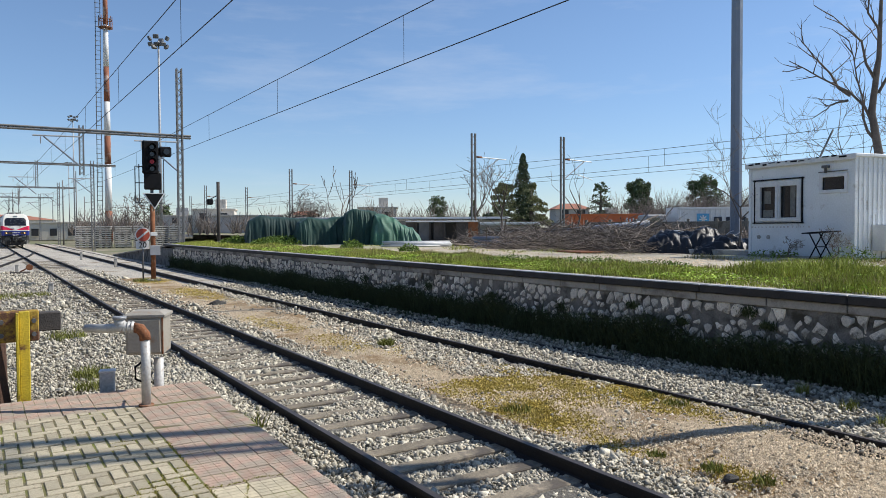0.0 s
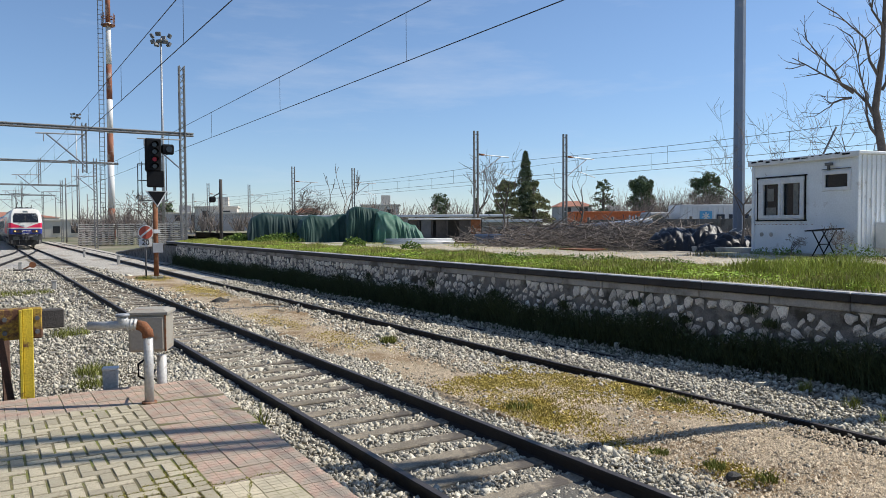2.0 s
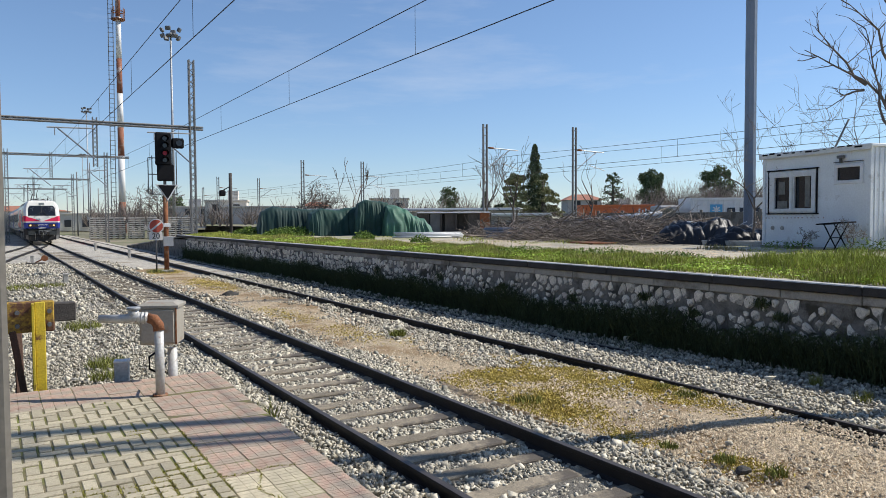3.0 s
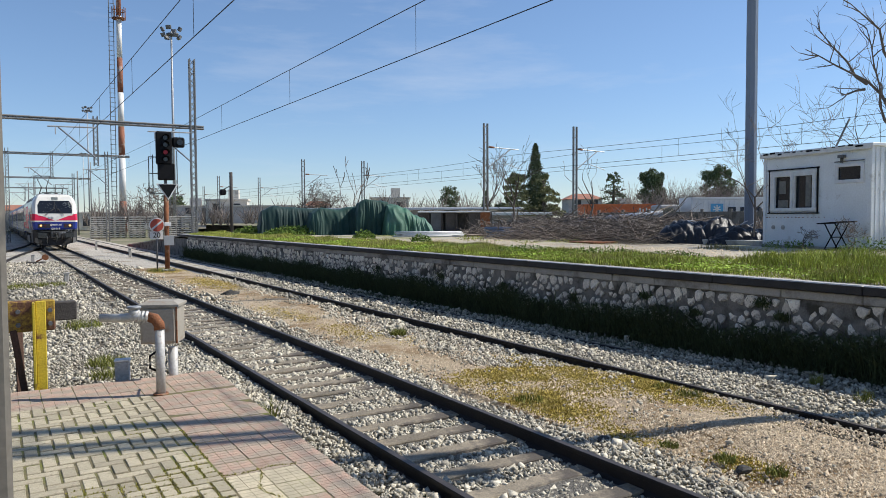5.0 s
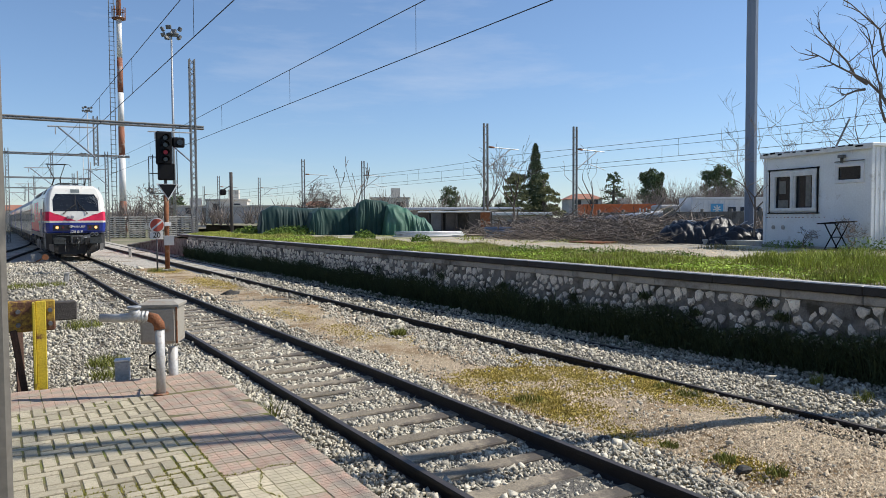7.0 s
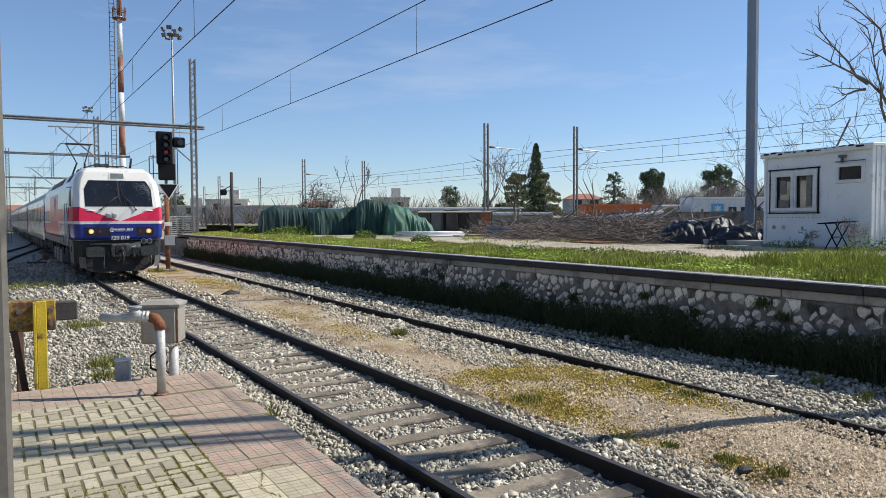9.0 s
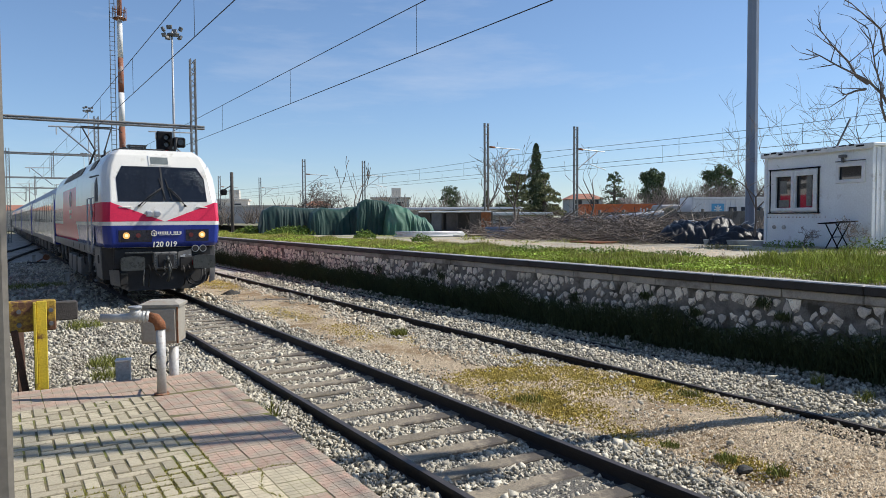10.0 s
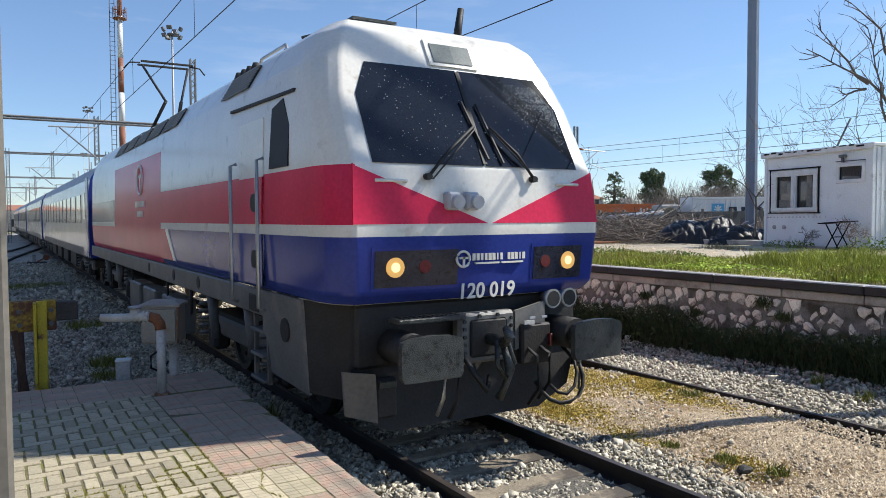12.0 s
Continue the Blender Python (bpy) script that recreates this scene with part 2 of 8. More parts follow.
    plaster=mat("pale_plaster", (0.58, 0.54, 0.47), 0.9, vary=0.15, scale=0.5, fine=6, bump=0.1, island=0.1),
    plaster_grey=mat("grey_plaster", (0.42, 0.41, 0.40), 0.9, vary=0.15, scale=0.5, fine=6, bump=0.1),
    roof_tile=mat("clay_roof", (0.36, 0.16, 0.10), 0.85, vary=0.25, scale=2, fine=20, bump=0.3),
    dark_open=mat("dark_opening", (0.03, 0.03, 0.032), 0.4, vary=0.2, bump=0),
    pebble=mat("dark_rock", (0.055, 0.052, 0.047), 0.85, vary=0.4, scale=9, fine=60, bump=0.6),
    blue_pipe=mat("blue_grey_pipe", (0.15, 0.20, 0.28), 0.5, vary=0.2, bump=0.1),
    pvc=mat("pale_plastic_pipe", (0.62, 0.63, 0.63), 0.4, vary=0.1, bump=0.05),
)


# ------------------------------------------------------------------ mesh helpers
def part(name, bm, material, parent=None, label="", smooth=False):
    me = bpy.data.meshes.new(name)
    bm.to_mesh(me)
    bm.free()
    mats = material if isinstance(material, (list, tuple)) else [material]
    for m in mats:
        me.materials.append(m)
    if smooth:
        me.polygons.foreach_set("use_smooth", [True] * len(me.polygons))
    ob = new(name, me)
    if parent:
        ob.parent = parent
    if label:
        tagged(ob, label)
    return ob


def share(name, me, parent, m):
    ob = new(name, me)
    ob.parent = parent
    ob.matrix_basis = m
    return ob


def empty(name, label, category, m=None, group="", kind=""):
    ob = tagged(new(name), label, category, group, kind)
    if m is not None:
        ob.matrix_basis = m
    return ob


def box(bm, c, s, rot=None, bevel=0.0, mi=0):
    m = Matrix.Translation(c) @ (rot.to_4x4() if rot is not None else Matrix()) @ Matrix.Diagonal((*s, 1))
    r = bmesh.ops.create_cube(bm, size=1, matrix=m)
    faces = list({f for v in r["verts"] for f in v.link_faces})
    if bevel:
        e = list({e for f in faces for e in f.edges})
        out = bmesh.ops.bevel(bm, geom=e, offset=bevel, segments=1, affect="EDGES", profile=0.5)
        faces = list(set(f for f in faces if f.is_valid) | set(out["faces"]))
    for f in faces:
        f.material_index = mi
    return faces


def boxed(c, s, bevel=0.0, rot=None):
    bm = bmesh.new()
    box(bm, c, s, rot, bevel)
    return bm


def tube(bm, pts, r, seg=6, mi=0, cap=True):
    """A round bar along points; r is one radius or one for each point."""
    pts = [Vector(p) for p in pts]
    rs = r if isinstance(r, (list, tuple)) else [r] * len(pts)
    rings = []
    ref = None
    for i, p in enumerate(pts):
        d = (pts[min(i + 1, len(pts) - 1)] - pts[max(i - 1, 0)]).normalized()
        if ref is None or abs(ref.dot(d)) > 0.95:
            ref = Vector((0, 0, 1)) if abs(d.z) < 0.9 else Vector((1, 0, 0))
        u = d.cross(ref).normalized()
        v = d.cross(u)
        rings.append([bm.verts.new(p + (u * math.cos(a) + v * math.sin(a)) * rs[i])
                      for a in (2 * math.pi * k / seg for k in range(seg))])
    for a, b in zip(rings, rings[1:]):
        for k in range(seg):
            f = bm.faces.new((a[k], a[(k + 1) % seg], b[(k + 1) % seg], b[k]))
            f.material_index, f.smooth = mi, seg > 5
    if cap:
        for ring in (rings[0], rings[-1]):
            f = bm.faces.new(ring)
            f.material_index = mi
    return rings


def tubed(pts, r, seg=8):
    bm = bmesh.new()
    tube(bm, pts, r, seg)
    bmesh.ops.recalc_face_normals(bm, faces=bm.faces)
    return bm


def prism(profile, axis_pts):
    """Extrudes a closed profile of (x, z) points straight from y0 to y1."""
    bm = bmesh.new()
    rings = [[bm.verts.new((x, y, z)) for x, z in profile] for y in axis_pts]
    n = len(profile)
    for a, b in zip(rings, rings[1:]):
        for k in range(n):
            bm.faces.new((a[k], a[(k + 1) % n], b[(k + 1) % n], b[k]))
    bm.faces.new(rings[0]), bm.faces.new(rings[-1])
    bmesh.ops.recalc_face_normals(bm, faces=bm.faces)
    return bm


def plate(points, thick, normal):
    """A flat panel: the outline, given thickness along the normal."""
    bm = bmesh.new()
    n = Vector(normal) * thick
    a = [bm.verts.new(p) for p in points]
    b = [bm.verts.new(Vector(p) + n) for p in points]
    bm.faces.new(a), bm.faces.new(b)
    k = len(a)
    for i in range(k):
        bm.faces.new((a[i], a[(i + 1) % k], b[(i + 1) % k], b[i]))
    bmesh.ops.recalc_face_normals(bm, faces=bm.faces)
    return bm


def scatter_mesh(name, verts, faces, material, label, category, kind="stuff"):
    me = bpy.data.meshes.new(name)
    v, f = np.asarray(verts, dtype=np.float32), np.asarray(faces, dtype=np.int32)
    k = f.shape[1]
    me.vertices.add(len(v)), me.loops.add(f.size), me.polygons.add(len(f))
    me.vertices.foreach_set("co", v.ravel())
    me.loops.foreach_set("vertex_index", f.ravel())
    me.polygons.foreach_set("loop_start", np.arange(0, f.size, k, dtype=np.int32))
    me.materials.append(material)
    me.update(calc_edges=True)
    me.validate()
    ob = new(name, me)
    if label:
        tagged(ob, label, category, kind=kind)
    return ob


rng = np.random.default_rng(7)


def stones(xy, z, size, flat=0.68):
    """Broken angular stones: a skewed block with knocked-off corners for every centre."""
    n = len(xy)
    base = np.array([(-1, -1, -1), (1, -1, -1), (1, 1, -1), (-1, 1, -1), (-1, -1, 1), (1, -1, 1), (1, 1, 1), (-1, 1, 1)], dtype=float) * 0.72
    tri = np.array([(0, 2, 1), (0, 3, 2), (4, 5, 6), (4, 6, 7), (0, 1, 5), (0, 5, 4), (1, 2, 6), (1, 6, 5), (2, 3, 7), (2, 7, 6), (3, 0, 4), (3, 4, 7)])
    v = base[None] * rng.uniform(0.5, 1.2, (n, 8, 1)) + rng.normal(0, 0.16, (n, 8, 3))
    v *= (size[:, None] * rng.uniform(0.6, 1.35, (n, 3)) * [1, 1, flat])[:, None, :]
    for ax, spread in ((0, 1.0), (1, 1.0), (2, math.pi)):
        a = rng.uniform(-spread, spread, n)[:, None]
        c, s = np.cos(a), np.sin(a)
        p, q = (ax + 1) % 3, (ax + 2) % 3
        vp, vq = v[..., p] * c - v[..., q] * s, v[..., p] * s + v[..., q] * c
        v[..., p], v[..., q] = vp, vq
    v += np.column_stack([xy, z])[:, None, :]
    return v.reshape(-1, 3), (tri[None] + (np.arange(n) * 8)[:, None, None]).reshape(-1, 3)


def pebbles(xy, z, size):
    """Small stones seen from above: four-sided chips with a broken top."""
    n = len(xy)
    a = rng.uniform(0, 6.283, n)[:, None] + np.array([0, 1.57, 3.14, 4.71])[None] + rng.uniform(-.5, .5, (n, 4))
    q = size[:, None] * rng.uniform(0.6, 1.3, (n, 4))
    foot = np.stack([np.cos(a) * q, np.sin(a) * q, np.repeat(-size[:, None] * 0.4, 4, 1)], 2)
    tip = np.column_stack([rng.normal(0, 0.3, n) * size, rng.normal(0, 0.3, n) * size, size * rng.uniform(0.5, 1.0, n)])[:, None, :]
    v = np.concatenate([foot, tip], 1) + np.column_stack([xy, z])[:, None, :]
    f = np.array([(0, 1, 4), (1, 2, 4), (2, 3, 4), (3, 0, 4)])
    return v.reshape(-1, 3), (f[None] + (np.arange(n) * 5)[:, None, None]).reshape(-1, 3)


def blades(xy, z, height, width, lean=0.5):
    """Grass: two bent triangles a blade."""
    n = len(xy)
    a = rng.uniform(0, 2 * math.pi, n)
    side = np.column_stack([np.cos(a), np.sin(a), np.zeros(n)]) * (width * rng.uniform(0.6, 1.3, n))[:, None]
    b = rng.uniform(0, 2 * math.pi, n)
    h = height * rng.uniform(0.4, 1.2, n)
    bend = np.column_stack([np.cos(b), np.sin(b), np.zeros(n)]) * (h * lean * rng.uniform(0.1, 1.2, n))[:, None]
    root = np.column_stack([xy, z])
    up = np.array([0, 0, 1.0])
    mid = root + bend * 0.35 + up * (h * 0.6)[:, None]
    v = np.stack([root - side, root + side, mid - side * 0.7, mid + side * 0.7, root + bend + up * h[:, None]], 1)
    f = np.array([(0, 1, 3), (0, 3, 2), (2, 3, 4)])
    return v.reshape(-1, 3), (f[None] + (np.arange(n) * 5)[:, None, None]).reshape(-1, 3)


def spots(n, x0, x1, y0, y1, keep=None):
    xy = np.column_stack([rng.uniform(x0, x1, n), rng.uniform(y0, y1, n)])
    return xy if keep is None else xy[keep(xy[:, 0], xy[:, 1])]


def patchy(x, y, s, seed=0.0):
    """A smooth random field from 0 to 1."""
    return np.clip(0.5 + 0.25 * (np.sin(x * s * 1.3 + 1.7 + seed) * np.cos(y * s * 0.9 + 0.3 * seed) + np.sin(x * s * 2.9 - y * s * 1.7 + 2.2 * seed)
                         * 0.6 + np.sin(y * s * 2.3 + x * s * 0.8 + seed * 3.1) * 0.5), 0, 1)


# ------------------------------------------------------------------ ground
WALL_X, YARD_Z = 6.16, 1.30


def buried(y):
    """How far the siding has sunk into its bed: fully where it runs past the observer, not at all further off."""
    t = np.clip((8.6 - y) / 2.2, 0.0, 1.0)
    return t * t * (3 - 2 * t)


def make_ground():
    bm = bmesh.new()
    xs = [-1500, -300, -60, -12, 6.5, 30, 120, 500, 1500]
    ys = [-1500, -300, -60, -10, 30, 90, 200, 600, 2500]
    vs = [[bm.verts.new((x, y, -0.22)) for y in ys] for x in xs]
    for i in range(len(xs) - 1):
        for j in range(len(ys) - 1):
            bm.faces.new((vs[i][j], vs[i + 1][j], vs[i + 1][j + 1], vs[i][j + 1]))
    tagged(part("ground", bm, M["earth"]), "dry earthy ground reaching to the horizon", "ground", kind="structure")

    def sheet(name, x0, x1, y0, y1, z, material, label, bumpy=0.02, step=0.5, edge=0.0):
        bm = bmesh.new()
        nx, ny = max(2, int((x1 - x0) / step)), max(2, int((y1 - y0) / step))
        g = []
        for i in range(nx + 1):
            row = []
            for j in range(ny + 1):
                x, y = x0 + (x1 - x0) * i / nx, y0 + (y1 - y0) * j / ny
                h = bumpy * noise.noise((x * 0.8, y * 0.8, z * 7)) + bumpy * 0.5 * noise.noise((x * 2.7, y * 2.7, 3))
                if name == "dirt_strip":
                    h += buried(y) * min(1.0, max(0.0, (x - 1.5) / 1.0)) * 0.075
                if name == "ballast_bed_far":
                    h += buried(y) * 0.06
                if name == "yard":
                    h -= 0.11 * max(0.0, 1 - (x - x0) / 1.4)
                if i in (0, nx):
                    x, h = x + edge * noise.noise((x, y * 0.6, 1)), (-0.06 if name != "yard" else -0.13)
                row.append(bm.verts.new((x, y, z + h)))
            g.append(row)
        for i in range(nx):
            for j in range(ny):
                f = bm.faces.new((g[i][j], g[i + 1][j], g[i + 1][j + 1], g[i][j + 1]))
                f.smooth = True
        return tagged(part(name, bm, material), label, "ground", kind="structure")

    sheet("ballast_bed", -14, 1.75, 8.8, 36, -0.16, M["ballast_gap_shade_mid"], "grey crushed-stone ballast bed under the tracks", 0.03)
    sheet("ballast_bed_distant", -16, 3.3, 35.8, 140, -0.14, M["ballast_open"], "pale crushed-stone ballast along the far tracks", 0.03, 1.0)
    sheet("ballast_bed_front", -1.64, 1.75, -6, 8.8, -0.16, M["ballast_gap_shade"], "grey crushed-stone ballast bed beside the platform", 0.03)
    sheet("dirt_strip", 1.2, 3.55, -8, 36, -0.115, M["dirt"], "gravelly brown dirt strip with moss between the tracks", 0.035, 0.3, 0.25)
    sheet("ballast_bed_far", 3.3, 6.2, -8, 28, -0.15, M["ballast_gap_shade"], "grey crushed-stone ballast bed along the platform wall", 0.03)
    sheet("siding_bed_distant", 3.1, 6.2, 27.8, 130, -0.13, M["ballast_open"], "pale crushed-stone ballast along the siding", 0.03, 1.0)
    sheet("yard", 6.28, 26, -30, 47, YARD_Z, M["soil"], "sandy yard soil with sparse grass above the wall", 0.05, 0.7)
    sheet("far_yard", 25.8, 80, -30, 185, YARD_Z - 0.05, M["earth"], "rough earth beyond the yard", 0.05, 3.0)


make_ground()


def wall_west():
    """Unseen dark wall added to close the observer's side and darken the train's reflections."""
    bm = boxed((-19.5, 60, 3.6), (1.0, 190, 7.6), 0.02)
    tagged(part("wall_west", bm, M["dark_reflected_wall"]), "unseen plain dark wall added for train reflections", "wall", kind="structure")


M["dark_reflected_wall"] = mat("dark_reflected_wall", (0.07, 0.062, 0.055), 0.9, vary=0.3, scale=0.5, fine=6, bump=0.2)
wall_west()


# ------------------------------------------------------------------ tracks
def rail_profile():
    half = [(0.0, 0.0), (0.030, 0.0), (0.036, -0.010), (0.034, -0.038), (0.010, -0.050), (0.009, -0.125), (0.030, -0.140), (0.070, -0.150),
            (0.070, -0.160), (0, -0.160)]
    return half[1:-1] + [(-x, z) for x, z in reversed(half[1:-1])]


def rail_bm(y0, y1, step=6.0):
    ys = list(np.arange(y0, y1, step)) + [y1]
    bm = prism(rail_profile(), ys)
    for f in bm.faces:
        if f.normal.z > 0.9 and f.calc_center_median().z > -0.02:
            f.material_index = 1
    return bm


def track(name, x, y0, y1, label, near):
    root = empty(name, label, "railway track", kind="structure")
    for s in (-0.7525, 0.7525):
        ob = part("rail", rail_bm(y0, y1), [M["rail"], M["railtop"]], root, "dark rusty steel rail")
        ob.location = (x + s, 0, -0.09 if s > 0 and x > 1 else 0)
    # timber sleepers, worn and partly buried
    meshes = []
    for k in range(4):
        bm = boxed((0, 0, 0), (2.5, 0.205, 0.14), 0.012)
        for v in bm.verts:
            v.co += Vector((noise.noise(v.co * 3 + Vector((k * 9, 0, 0))) * 0.02, noise.noise(v.co * 2 + Vector((0, k * 7, 0))) * 0.02,
                            noise.noise(v.co * 2 + Vector((0, 0, k * 5))) * 0.008))
        me = bpy.data.meshes.new("sleeper")
        bm.to_mesh(me)
        bm.free()
        me.materials.append(M["sleeper"])
        meshes.append(me)
    k = 0
    y = y0 + 0.3
    while y < min(y1, near):
        share("sleeper", meshes[k % 4], root, pose(x + random.uniform(-.03, .03), y, -0.200 + (0.0 if x < 1 else -0.03) + random.uniform(-.008, .008), 0, 0,
                                                  random.uniform(-1.2, 1.2)))
        y += 0.56 + random.uniform(-0.03, 0.03)
        k += 1
    return root


track("railway_track_1", 0.0, -10, 240, "ballasted track with dark rails and weathered timber sleepers", 60)
track("railway_track_2", 4.4525, -10, 130, "rusty siding track in ballast beside the platform wall", 0)


def bent_track():
    """The siding that leaves the main track beyond the signal."""
    root = empty("railway_track_3", "siding turning out of the main track", "railway track", kind="structure")
    for s in (-0.7525, 0.7525):
        bm = bmesh.new()
        prof = rail_profile()
        rings = []
        for i in range(25):
            y = 11.0 + i * 3.2
            t = max(0.0, min(1.0, (y - 35) / 50.0))
            x = -4.6 + 4.6 * (3 * t * t - 2 * t ** 3) + s
            rings.append([bm.verts.new((x + a, y, b - 0.004)) for a, b in prof])
        n = len(prof)
        for a, b in zip(rings, rings[1:]):
            for k in range(n):
                bm.faces.new((a[k], a[(k + 1) % n], b[(k + 1) % n], b[k]))
        bm.faces.new(rings[0]), bm.faces.new(rings[-1])
        bmesh.ops.recalc_face_normals(bm, faces=bm.faces)
        part("rail", bm, M["rail"], root, "rusty brown rail")


bent_track()


def strip_bounds(y):
    """Where the ballast ends on either side of the dirt strip: the main track's edge and the siding's."""
    wob = patchy(y * 0 + 1, y, 1.3, 4) - 0.5
    lo = 1.40 + 0.34 * wob - 0.28 * np.exp(-((y - 7.9) / 1.1) ** 2) + 0.25 * np.clip((y - 14) / 6, 0, 1)
    near = 3.50 + 0.28 * (patchy(y * 0, y, 1.9, 1) - 0.5)
    mid = 2.45 + 0.5 * (patchy(y * 0, y, 1.1, 1) - 0.5)
    far = 3.10 + 0.4 * (patchy(y * 0, y, 0.9, 3) - 0.5)
    a, b = np.clip((y - 8.2) / 1.0, 0, 1), np.clip((y - 14.5) / 3.0, 0, 1)
    return lo, (near * (1 - a) + mid * a) * (1 - b) + far * b


MOSS_BEDS = ((3.20, 7.2, 0.38, 1.5, 1.0), (3.15, 5.7, 0.28, 0.5, 0.8), (1.78, 6.9, 0.36, 0.85, 1.0), (2.3, 8.2, 0.8, 0.5, 0.8), (2.2, 13.0, 0.4, 1.3, 0.8), (2.6, 11.9, 0.3, 0.4, 0.7),
             (1.62, 5.35, 0.16, 0.4, 0.6), (2.0, 16.5, 0.35, 1.5, 0.6), (2.6, 26.0, 0.6, 2.5, 0.6), (2.5, 33.2, 0.6, 1.2, 0.8), (1.85, 4.05, 0.2, 0.35, 0.4), (2.6, 7.0, 0.5, 0.6, 0.45))


def mossy(x, y):
    """How thick the moss lies on the dirt strip."""
    bed = np.zeros(len(x))
    for cx, cy, rx, ry, a in MOSS_BEDS:
        bed = np.maximum(bed, a * np.exp(-((x - cx) / rx) ** 2 - ((y - cy) / ry) ** 2))
    return bed * (0.5 + 0.9 * patchy(x, y, 4.0, 0.6)) + 0.14 * patchy(x, y, 11, 1)


def ballast():
    """Loose stones: dense where the camera stands close, thinner further off."""
    sl = np.arange(-9.7, 40, 0.56)

    def not_sleeper(x, y):
        on = (np.abs(x) < 0.70) & (y < 12)
        near = np.min(np.abs(y[:, None] - sl[None]), axis=1)
        cover = patchy(x, y, 1.1, 2.0) > 0.74
        return ~(on & (near < 0.115) & ~cover)

    parts = []
    zone = ((54000, -1.62, 1.95, 2.4, 9.5, 0.0200), (15000, -1.62, 1.95, 9.5, 12.5, 0.023), (38000, 2.0, 5.95, 2.5, 9.5, 0.0205),
            (14000, 2.0, 5.95, 9.5, 14.0, 0.025), (26000, -4.6, 1.9, 8.85, 13.5, 0.0190), (14000, -5.5, 1.9, 13.5, 20, 0.026), (11000, 2.0, 5.9, 14.0, 30, 0.034), (12000, -9, 1.9, 20, 45, 0.040))
    for n, x0, x1, y0, y1, r in zone:
        def keep(x, y, x1=x1, x0=x0):
            ok = not_sleeper(x, y)
            ok &= np.abs(np.abs(x) - 0.7525) > 0.072
            ok &= np.abs(np.abs(x - 4.4525) - 0.7525) > 0.062
            # stones thinned by the wall foot: the dark bed shows for shade and earth
            ok &= (x < 5.3) | (rng.uniform(0, 1, len(x)) < 0.45)
            lo, hi = strip_bounds(y)
            fray = rng.normal(0, 0.07, len(x))
            ok &= (x < lo + fray) | (x > hi + fray)
            return ok
        xy = spots(n, x0, x1, y0, y1, keep)
        x, y = xy[:, 0], xy[:, 1]
        z = -0.160 + 0.05 * patchy(x, y, 2.2) + rng.uniform(-0.02, 0.045, len(xy))
        z += np.where(x > 2.9, 0.058 * buried(y), 0.0)
        inner = (np.abs(x) < 0.7)
        z = np.where(inner, -0.190 + rng.uniform(-0.015, 0.035, len(xy)) + 0.03 * patchy(x, y, 3.0, 1), z)
        v, f = stones(xy, z, r * rng.lognormal(-0.03, 0.36, len(xy)))
        parts.append((v, f))
    # thin scatter onto the dirt strip
    xy = spots(9000, 1.4, 3.4, 2.4, 26, lambda x, y: (patchy(x, y, 1.6, 3) > 0.64) | (rng.uniform(0, 1, len(x)) < 0.10))
    lift = 0.075 * buried(xy[:, 1]) * np.clip(xy[:, 0] - 1.5, 0, 1)
    parts.append(stones(xy, -0.10 + lift + rng.uniform(-0.02, 0.02, len(xy)), 0.015 * rng.lognormal(0, 0.35, len(xy))))
    off, vs, fs = 0, [], []
    for v, f in parts:
        vs.append(v), fs.append(f + off)
        off += len(v)
    scatter_mesh("ballast_stones", np.concatenate(vs), np.concatenate(fs), M["ballast"], "loose pale grey crushed ballast stones", "gravel")
    # fine tan grit of the strip, bare earth showing between
    xy = np.concatenate([spots(30000, 1.35, 3.55, 2.4, 8.5), spots(9000, 1.5, 2.9, 8.5, 18)])
    xy = xy[patchy(xy[:, 0], xy[:, 1], 3.1, 2.0) + rng.uniform(-0.3, 0.5, len(xy)) - 0.9 * mossy(xy[:, 0], xy[:, 1]) > 0.12]
    lift = 0.075 * buried(xy[:, 1]) * np.clip(xy[:, 0] - 1.5, 0, 1)
    v, f = pebbles(xy, -0.110 + lift + 0.02 * patchy(xy[:, 0], xy[:, 1], 2) + rng.uniform(-0.006, 0.010, len(xy)), 0.0085 * rng.lognormal(0, 0.4, len(xy)))
    scatter_mesh("grit", v, f, M["grit"], "fine tan grit on the dirt strip", "gravel")
    # loose gravel on the yard path
    xy = spots(16000, 7.9, 13.0, 4.0, 26, lambda x, y: patchy(x, y, 1.4, 6) + rng.uniform(-0.4, 0.4, len(x)) > 0.35)
    v, f = pebbles(xy, np.full(len(xy), YARD_Z + 0.005), 0.014 * rng.lognormal(0, 0.4, len(xy)))
    scatter_mesh("path_gravel", v, f, M["grit"], "loose pale gravel on the yard path", "gravel")


ballast()


